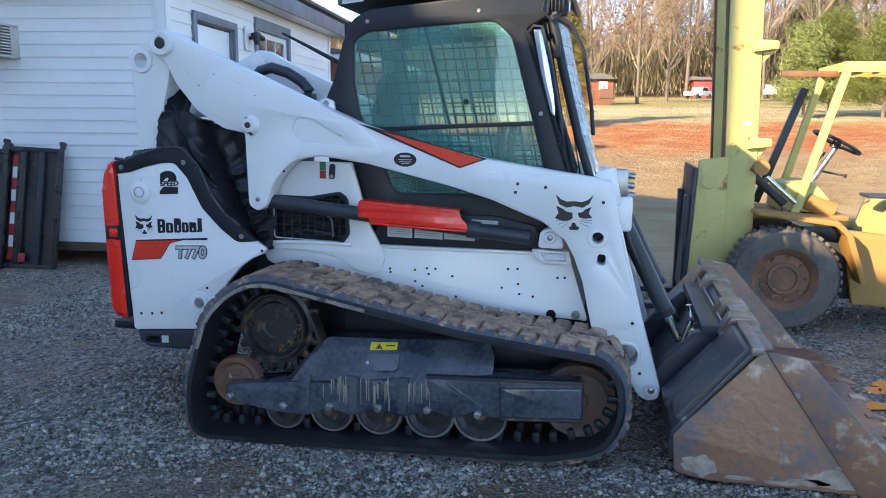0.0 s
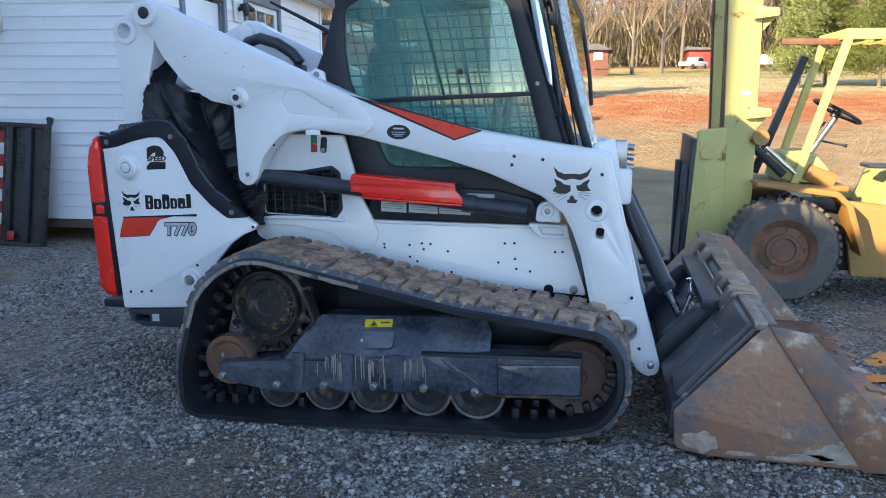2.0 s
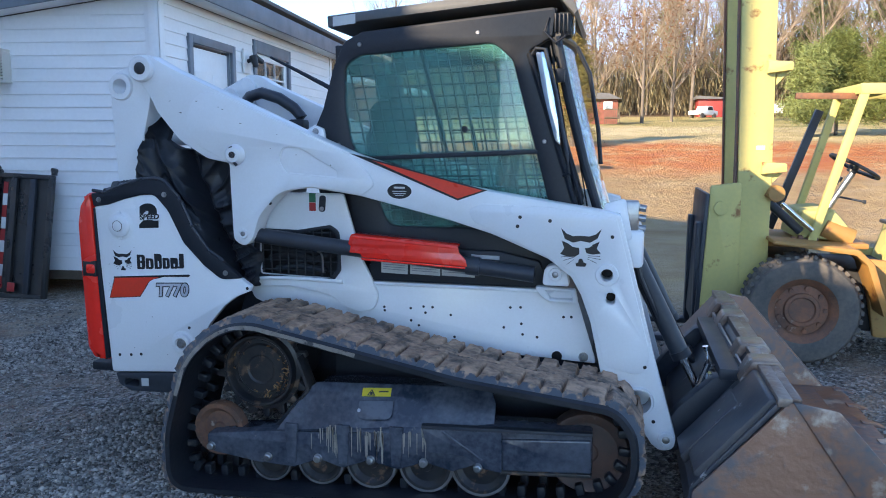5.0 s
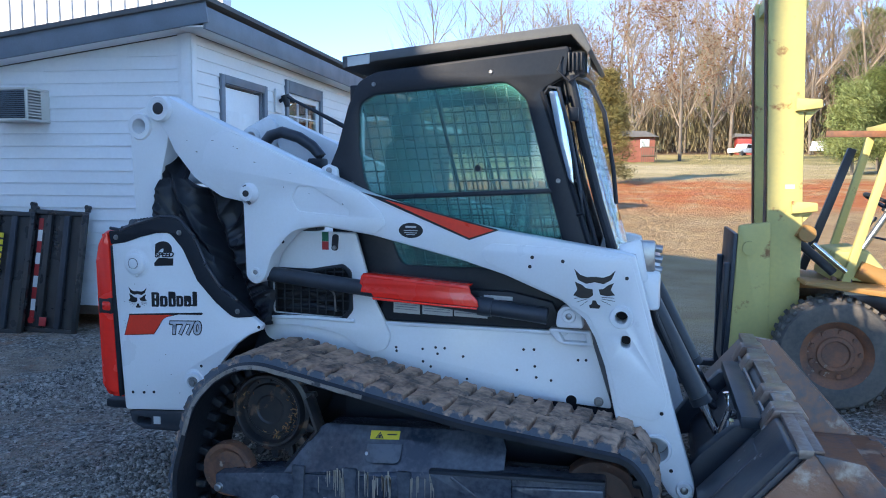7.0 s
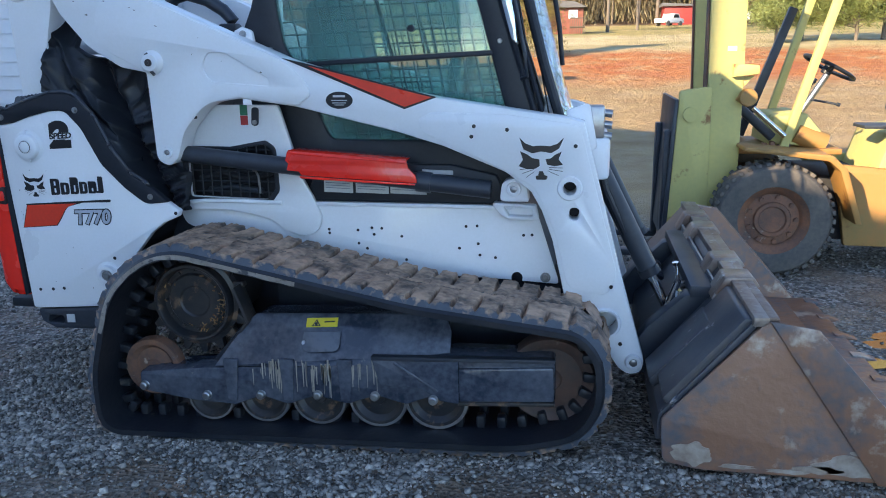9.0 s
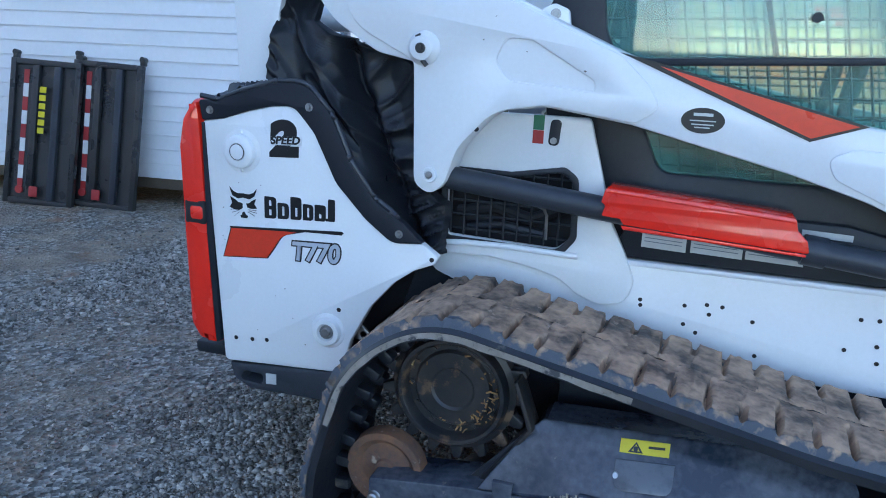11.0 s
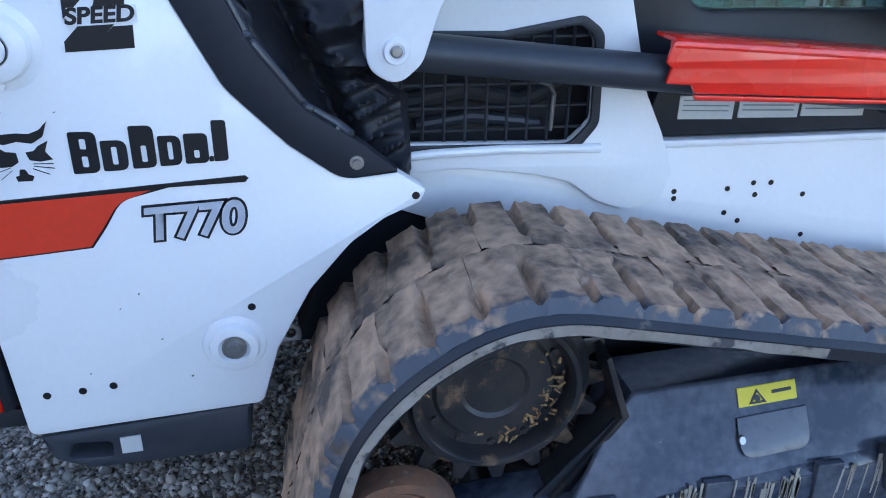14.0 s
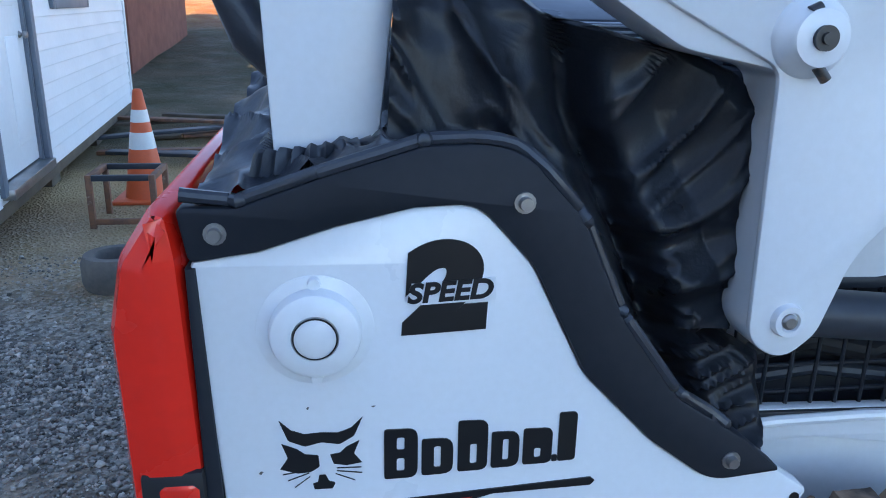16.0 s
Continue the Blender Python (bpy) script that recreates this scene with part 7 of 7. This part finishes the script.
ringw.transform(Matrix.Translation((1.71, 6.66, 1.42)) @ pose(0, 0, 0, 0, 28, 0))
part("steering_wheel", ringw, BLACK, fl, "black three-spoke steering wheel")
part("shift_lever", join(rod((1.58, 6.55, 1.20), (1.74, 6.50, 1.17), 0.008), rod((1.74, 6.50, 1.17), (1.76, 6.50, 1.165), 0.014)), CHAR, fl)
part("shift_lever", join(rod((1.42, 6.50, 1.05), (1.56, 6.48, 1.32), 0.010), rod((1.56, 6.48, 1.32), (1.575, 6.48, 1.35), 0.018)), CHAR, fl)


# ---- things by the house ----
def traffic_cone(x, y, h):
    z_ = ground_z(x, y)
    c = thing("traffic_cone", (x, y, z_), "orange traffic cone with two white reflective bands", "cone")
    part("base", box(x - h * 0.26, x + h * 0.26, y - h * 0.26, y + h * 0.26, z_, z_ + 0.03, 0.01), CONE, c)
    r0, r1 = h * 0.19, h * 0.04
    part("cone_body", lathe([(r0, 0.03), (r0 * 0.97, 0.05), (r1, h), (r1 * 0.6, h + 0.01), (0, h + 0.01)], (x, y, z_), 32, "z"), CONE, c)
    for f0, f1 in ((0.48, 0.63), (0.72, 0.83)):
        ra_, rb_ = r0 + (r1 - r0) * f0 + 0.002, r0 + (r1 - r0) * f1 + 0.002
        part("white_band", lathe([(ra_ - 0.002, h * f0), (ra_, h * f0), (rb_, h * f1), (rb_ - 0.002, h * f1)], (x, y, z_), 32, "z"), REFLECT, c)
    return c


traffic_cone(-3.88, 9.0, 0.86)


def old_tyre(x, y, r):
    z_ = ground_z(x, y)
    solo("old_tyre", lathe([(r * 0.55, 0.02), (r * 0.62, 0.0), (r * 0.9, 0.0), (r, 0.04), (r, 0.15), (r * 0.9, 0.19), (r * 0.62, 0.19), (r * 0.55, 0.17), (r * 0.55, 0.02)], (x, y, z_), 36, "z"), TYRE, "worn black tyre lying on gravel", "tyre")


old_tyre(-3.58, 6.95, 0.18)
stand = thing("metal_stand", (-3.75, 8.2, 0), "rusty low metal frame standing beside the cone", "frame")
STX, STY = -4.05, 8.15
for x, y in ((STX, STY), (STX + 0.42, STY), (STX, STY + 0.4), (STX + 0.42, STY + 0.4)):
    part("leg", box(x - 0.02, x + 0.02, y - 0.02, y + 0.02, 0.01, 0.40, 0.004), RUST, stand)
for y in (STY, STY + 0.4):
    part("rail", box(STX + 0.021, STX + 0.42 - 0.021, y - 0.02, y + 0.02, 0.36, 0.40, 0.004), CHAR, stand)
for x in (STX, STX + 0.42):
    part("rail", box(x - 0.02, x + 0.02, STY + 0.021, STY + 0.379, 0.36, 0.40, 0.004), RUST, stand)
part("foot_rail", box(STX + 0.021, STX + 0.399, STY - 0.015, STY + 0.015, 0.05, 0.09, 0.004), RUST, stand)
boards = thing("board_pile", (-3.9, 10.8, 0.02), "pile of weathered boards and scrap on the ground", "boards")
rb_ = random.Random(5)
for i in range(9):
    x, y = rb_.uniform(-4.5, -3.2), rb_.uniform(10.4, 12.6)
    a = rb_.uniform(-0.5, 0.5)
    z_ = 0.05 + 0.045 * (i % 4)
    part("board", beam((x - 0.9 * math.cos(a), y - 0.9 * math.sin(a), z_), (x + 0.9 * math.cos(a), y + 0.9 * math.sin(a), z_ + 0.03), 0.14, 0.035), (WOOD, RUST, CHAR)[i % 3], boards)

# ---- distance ----
hut = thing("brick_house", (-6.8, 19.0, 0.3), "dark red brick house with white trim behind the yard", "house")
part("wall", box(-9.5, -6.0, 17.5, 23.0, 0.1, 2.9, 0.01), BRICK, hut)
part("eave", box(-9.8, -5.7, 17.2, 23.3, 2.9, 3.05, 0.02), SIDING, hut)
part("roof", plate([(-9.9, 3.05), (-5.6, 3.05), (-7.75, 3.35)], 17.1, 23.4, bevel=0.01), ROOF, hut)

cot = thing("brick_cottage", (-1.6, 60, 2.8), "small brick cottage with a white window behind the cedar", "house")
CX, CYY = -0.55, 60.0
CZ = ground_z(CX, CYY)
part("wall", box(CX - 4.4, CX + 0.3, CYY, CYY + 5, CZ - 0.3, CZ + 1.75, 0.02), BRICK, cot)
part("roof", plate([(CX - 4.8, CZ + 1.75), (CX + 0.6, CZ + 1.75), (CX - 0.4, CZ + 2.2), (CX - 3.8, CZ + 2.2)], CYY - 0.4, CYY + 5.4, bevel=0.02), ROOF, cot)
wf = part("window", box(CX - 0.75, CX - 0.1, CYY - 0.06, CYY - 0.005, CZ + 1.0, CZ + 1.6, 0.02), SIDING, cot)
part("pane", box(CX - 0.68, CX - 0.17, CYY - 0.08, CYY - 0.062, CZ + 1.05, CZ + 1.55, 0), CLEAR, wf)
dk = thing("porch_deck", (-0.7, 58, 2.7), "dark timber porch deck with railing", "deck")
DX, DYY = -1.15, 57.4
DZ = ground_z(DX, DYY)
part("deck", box(DX, DX + 1.05, DYY, DYY + 1.6, DZ + 0.45, DZ + 0.55, 0.01), WOOD, dk)
for i in range(8):
    part("baluster", box(DX + i * 0.145, DX + i * 0.145 + 0.04, DYY - 0.03, DYY + 0.03, DZ - 0.1, DZ + 1.05, 0.004), WOOD, dk)
part("rail", box(DX, DX + 1.06, DYY - 0.04, DYY + 0.04, DZ + 1.05, DZ + 1.12, 0.006), WOOD, dk)

SHX, SHY = 8.8, 97.0
SHZ = ground_z(SHX, SHY)
shed = thing("red_shed", (SHX, SHY, SHZ), "low red painted shed at the edge of the woods", "shed")
part("wall", box(SHX, SHX + 3.5, SHY, SHY + 4, SHZ - 0.2, SHZ + 2.1, 0.02), SHED_RED, shed)
part("roof", plate([(SHX - 0.3, SHZ + 2.1), (SHX + 3.8, SHZ + 2.1), (SHX + 3.8, SHZ + 2.25), (SHX - 0.3, SHZ + 2.5)], SHY - 0.4, SHY + 4.4, bevel=0.01), ROOF, shed)


def pickup(x, y, s, turn, material, label):
    z_ = ground_z(x, y)
    c = thing("parked_truck", (0, 0, 0), label, "truck")
    part("body", plate(rounded([(-2.2, 0.45, 0.1), (-2.2, 1.0, 0.1), (-0.5, 1.05), (-0.2, 1.65, 0.15), (0.9, 1.65, 0.15), (1.3, 1.1, 0.1), (2.2, 0.98, 0.15), (2.25, 0.45, 0.1)]), -0.85, 0.85, bevel=0.05), material, c)
    for yy in (-0.86, 0.854):
        part("side_window", plate(rounded([(-0.3, 1.1), (-0.1, 1.55, 0.05), (0.8, 1.55, 0.05), (1.1, 1.1)]), yy, yy + 0.006, bevel=0), DARK, c)
    for wx in (-1.4, 1.4):
        for yy in (-0.9, 0.68):
            part("wheel", lathe([(0, -0.02), (0.2, -0.02), (0.36, 0.0), (0.36, 0.22), (0, 0.22)], (wx, yy, 0.36), 20), TYRE, c)
    c.matrix_basis = Matrix.Translation((x, y, z_)) @ pose(0, 0, 0, 0, 0, turn) @ Matrix.Scale(s, 4)


pickup(9.0, 93.0, 0.82, 50, CAR_WHITE, "white pickup truck parked by the red shed")
pickup(17.2, 95.0, 0.95, 75, CAR_WHITE, "white car parked under the pines")


def branchy(seed, height, spread, levels=4):
    """A bare winter tree, base at the origin: trunk mesh and a mesh of limbs and twigs."""
    r = random.Random(seed)
    trunk, limbs = [], []

    def tube(vs, fs, p, q, r0, r1, n_):
        d = (q - p).to_track_quat("Z", "Y")
        base = len(vs)
        for c_, rr in ((p, r0), (q, r1)):
            for k_ in range(n_):
                a = 2 * math.pi * k_ / n_
                vs.append(c_ + d @ Vector((rr * math.cos(a), rr * math.sin(a), 0)))
        for k_ in range(n_):
            fs.append((base + k_, base + (k_ + 1) % n_, base + n_ + (k_ + 1) % n_, base + n_ + k_))

    tv, tf_, lv, lf = [], [], [], []

    def grow(p, d, length, rad, level):
        segs = 3 if level < 2 else 2
        for s_ in range(segs):
            q = p + d * (length / segs)
            r1 = rad * 0.82
            if level == 0:
                tube(tv, tf_, p, q, rad, r1, 8)
            else:
                tube(lv, lf, p, q, rad, r1, 4 if level < 3 else 3)
            p, rad = q, r1
            d = (d + Vector((r.uniform(-1, 1), r.uniform(-1, 1), r.uniform(-0.2, 0.6))) * 0.13).normalized()
            if level < levels:
                for _ in range(3 if level < 2 else 2):
                    a = r.uniform(0, 6.283)
                    side = Vector((math.cos(a), math.sin(a), r.uniform(0.2, 0.9)))
                    grow(p, (d * 0.7 + side * spread).normalized(), length * r.uniform(0.36, 0.55), rad * 0.55, level + 1)
        if level < levels:
            grow(p, d, length * 0.6, rad * 0.8, level + 1)

    grow(Vector((0, 0, -0.3)), Vector((r.uniform(-0.05, 0.05), r.uniform(-0.05, 0.05), 1)).normalized(), height * 0.62, height * 0.011, 0)
    out = []
    for nm, vs, fs in (("trunk", tv, tf_), ("limbs", lv, lf)):
        me = bpy.data.meshes.new(nm)
        me.from_pydata(vs, [], fs)
        out.append(me)
    return out


def clumps(points, size, n_each, seed, slim=0.28, flat=0.6):
    """Leaf or needle clumps: little crossed blades round points."""
    r = random.Random(seed)
    vs, fs = [], []
    for p in points:
        for _ in range(n_each):
            c_ = Vector(p) + Vector((r.gauss(0, 1), r.gauss(0, 1), r.gauss(0, flat))) * size
            d = Vector((r.uniform(-1, 1), r.uniform(-1, 1), r.uniform(-0.7, 0.7))).normalized()
            u = d.orthogonal().normalized()
            L_ = size * r.uniform(0.35, 0.7)
            w_ = L_ * slim
            base = len(vs)
            vs += [c_ - d * L_, c_ + u * w_, c_ + d * L_, c_ - u * w_]
            fs.append((base, base + 1, base + 2, base + 3))
    me = bpy.data.meshes.new("crown")
    me.from_pydata(vs, [], fs)
    return me


def make_tree(kind, seed, height):
    r = random.Random(seed)
    if kind == "young":
        t = thing("young_pine", (0, 0, 0), "bushy young green pine", "tree", "young pines by the field")
        part("trunk", rod((0, 0, -0.3), (0, 0, height * 0.95), height * 0.02, 0.02, 8), BARK, t)
        pts, br = [], []
        for i in range(70):
            f = r.uniform(0.16, 1.0)
            a = r.uniform(0, 6.283)
            L_ = height * 0.44 * (1.08 - f) ** 0.6 * r.uniform(0.55, 1.1)
            e = Vector((L_ * math.cos(a), L_ * math.sin(a), height * f + L_ * 0.25))
            br.append(rod((0, 0, height * f - L_ * 0.1), e, 0.03, 0.01, 4))
            pts += [Vector((0, 0, height * f)).lerp(e, g) for g in (0.4, 0.6, 0.8, 1.0)]
        part("branchwork", join(*br), BARK, t, smooth=0)
        part("crown", clumps(pts, height * 0.055, 95, seed, 0.11, 0.8), PINE, t, smooth=0)
    elif kind == "bare":
        t = thing("bare_tree", (0, 0, 0), "leafless grey-brown winter hardwood tree", "tree", "trees along the field")
        tm, lm = branchy(seed, height, 0.75)
        part("trunk", tm, BARK, t, smooth=60)
        part("branchwork", lm, TWIG, t, smooth=0)
    elif kind == "russet":
        t = thing("oak_tree", (0, 0, 0), "winter oak still holding russet dead leaves", "tree", "trees along the field")
        tm, lm = branchy(seed, height, 0.8)
        part("trunk", tm, BARK, t, smooth=60)
        pts = [v.co.copy() for i, v in enumerate(lm.vertices) if i % 71 == 0 and v.co.z > height * 0.25]
        part("branchwork", lm, TWIG, t, smooth=0)
        part("foliage", clumps(pts, 0.40, 3, seed), RUSSET, t, smooth=0)
    elif kind == "pine":
        t = thing("pine_tree", (0, 0, 0), "tall green pine with a ragged crown", "tree", "trees along the field")
        part("trunk", rod((0, 0, -0.3), (0, 0, height * 0.95), height * 0.013, 0.03, 8), BARK, t)
        pts, br = [], []
        for i in range(46):
            f = r.uniform(0.28, 1.0)
            a = r.uniform(0, 6.283)
            L_ = height * 0.24 * (1.05 - f) ** 0.7 * r.uniform(0.5, 1.1)
            e = Vector((L_ * math.cos(a), L_ * math.sin(a), height * f + L_ * 0.15))
            br.append(rod((0, 0, height * f - L_ * 0.1), e, 0.05, 0.015, 4))
            pts += [Vector((0, 0, height * f)).lerp(e, g) for g in (0.45, 0.65, 0.85, 1.0)]
        part("branchwork", join(*br), BARK, t, smooth=0)
        part("crown", clumps(pts, height * 0.034, 50, seed, 0.13), PINE, t, smooth=0)
    else:
        t = thing("cedar_bush", (0, 0, 0), "dense olive-brown cedar with an uneven outline", "tree")
        part("trunk", rod((0, 0, -0.3), (0, 0, height * 0.8), 0.12, 0.03, 8), BARK, t)
        pts = []
        for i in range(420):
            f = r.random() ** 0.8
            rad = height * 0.30 * (1 - f) ** 0.55 * (0.35 + 0.65 * r.random()) * (0.85 + 0.3 * noise.noise((i * 0.3, f * 5, seed)))
            a = r.uniform(0, 6.283)
            pts.append(Vector((rad * math.cos(a), rad * math.sin(a), height * (0.04 + 0.96 * f))))
        part("crown", clumps(pts, height * 0.035, 44, seed, 0.16), CEDAR, t, smooth=0)
    return t


def plant(proto, x, y, s, a):
    return copy_thing(proto, Matrix.Translation((x, y, ground_z(x, y))) @ pose(0, 0, 0, 0, 0, a) @ Matrix.Scale(s, 4))


protos = {"bare": [make_tree("bare", k_, 22) for k_ in (1, 2, 3, 4, 5)], "russet": [make_tree("russet", k_, 18) for k_ in (11, 12)], "pine": [make_tree("pine", k_, 18) for k_ in (21, 22, 23)],
          "young": [make_tree("young", k_, 5.0) for k_ in (41, 42)]}
rt = random.Random(77)
used = {}


def put(kind, x, y, s):
    lst = protos[kind]
    k_ = used.get(kind, 0)
    used[kind] = k_ + 1
    base = lst[k_ % len(lst)]
    m = Matrix.Translation((x, y, ground_z(x, y))) @ pose(0, 0, 0, 0, 0, rt.uniform(0, 360)) @ Matrix.Scale(s, 4)
    if k_ < len(lst):
        base.matrix_basis = m
    else:
        ob = copy_thing(base, Matrix.Identity(4))
        ob.matrix_basis = m


# the wood edge, thicker and taller towards the far rows
for i in range(26):
    put("bare", -16 + i * 2.2 + rt.uniform(-0.8, 0.8), rt.uniform(99, 112), rt.uniform(0.7, 1.1))
for i in range(20):
    put("bare", -34 + i * 4.4 + rt.uniform(-1.2, 1.2), rt.uniform(112, 130), rt.uniform(0.9, 1.2))
for x, y, s in ((1.6, 64, 0.72), (4.2, 70, 0.7), (-2.0, 66, 0.7), (12, 108, 0.85), (19, 106, 0.9)):
    put("russet", x, y, s)
for x, y, s in ((13.5, 112, 0.85), (16, 118, 0.9), (22, 104, 0.8), (26, 110, 0.95), (32, 108, 1.0), (37, 104, 1.0), (7, 124, 0.9), (-12, 118, 0.9), (-28, 110, 0.8), (42, 108, 0.9)):
    put("pine", x, y, s)
# the young pines behind the forklift
for x, y, s in ((7.9, 36.5, 0.72), (9.3, 38.0, 0.85), (10.9, 36.0, 0.8), (12.6, 38.0, 0.95), (10.2, 42.0, 0.85), (14.4, 38, 0.9)):
    put("young", x, y, s)
cedar = make_tree("cedar", 31, 4.1)
cedar.matrix_basis = Matrix.Translation((-1.75, 30.0, ground_z(-1.75, 30.0)))


def far_wood():
    """A distant belt of bare twigs and trunks."""
    r = random.Random(9)
    vs, fs = [], []
    for q_ in range(26000):
        x = r.uniform(-70, 75)
        y = r.uniform(132, 152)
        hgt = 7 + 9 * (0.5 + 0.5 * noise.noise((x * 0.09, y * 0.05, 2))) * r.random() ** 0.5
        z0 = ground_z(x, y) + hgt * 0.75 * r.random() ** 1.7
        L_ = r.uniform(1.0, 4.0)
        dx, w_ = r.uniform(-0.6, 0.6) * L_ * 0.6, r.uniform(0.02, 0.09)
        base = len(vs)
        vs += [(x - w_, y, z0), (x + w_, y, z0), (x + dx + w_ * 0.3, y + r.uniform(-1, 1), z0 + L_), (x + dx - w_ * 0.3, y, z0 + L_)]
        fs.append((base, base + 1, base + 2, base + 3))
    me = bpy.data.meshes.new("far_woods")
    me.from_pydata(vs, [], fs)
    return me


solo("far_woods", far_wood(), TWIG, "distant belt of bare winter woods", "woods", "stuff", smooth=0)


def undergrowth(count, seed, y0, y1, top):
    """Thin brush and saplings along the wood edge."""
    r = random.Random(seed)
    vs, fs = [], []
    for _ in range(count):
        x, y = r.uniform(-45, 60), r.uniform(y0, y1)
        z0 = ground_z(x, y) + top * 0.8 * r.random() ** 1.6
        L_ = r.uniform(0.5, 2.4)
        dx, w_ = r.uniform(-0.5, 0.5) * L_, r.uniform(0.015, 0.05)
        base = len(vs)
        vs += [(x - w_, y, z0), (x + w_, y, z0), (x + dx + w_ * 0.3, y + r.uniform(-0.5, 0.5), z0 + L_), (x + dx - w_ * 0.3, y, z0 + L_)]
        fs.append((base, base + 1, base + 2, base + 3))
    me = bpy.data.meshes.new("undergrowth")
    me.from_pydata(vs, [], fs)
    return me


BRUSH = mat("pale_winter_brush", (0.30, 0.225, 0.14), (0.22, 0.20, 0.10), 0.9, coarse=0.3, bump=0)
vary(BRUSH, 0.5)
solo("undergrowth", undergrowth(22000, 15, 101, 131, 8.0), BRUSH, "pale brown winter brush along the wood edge", "undergrowth", "stuff", smooth=0)
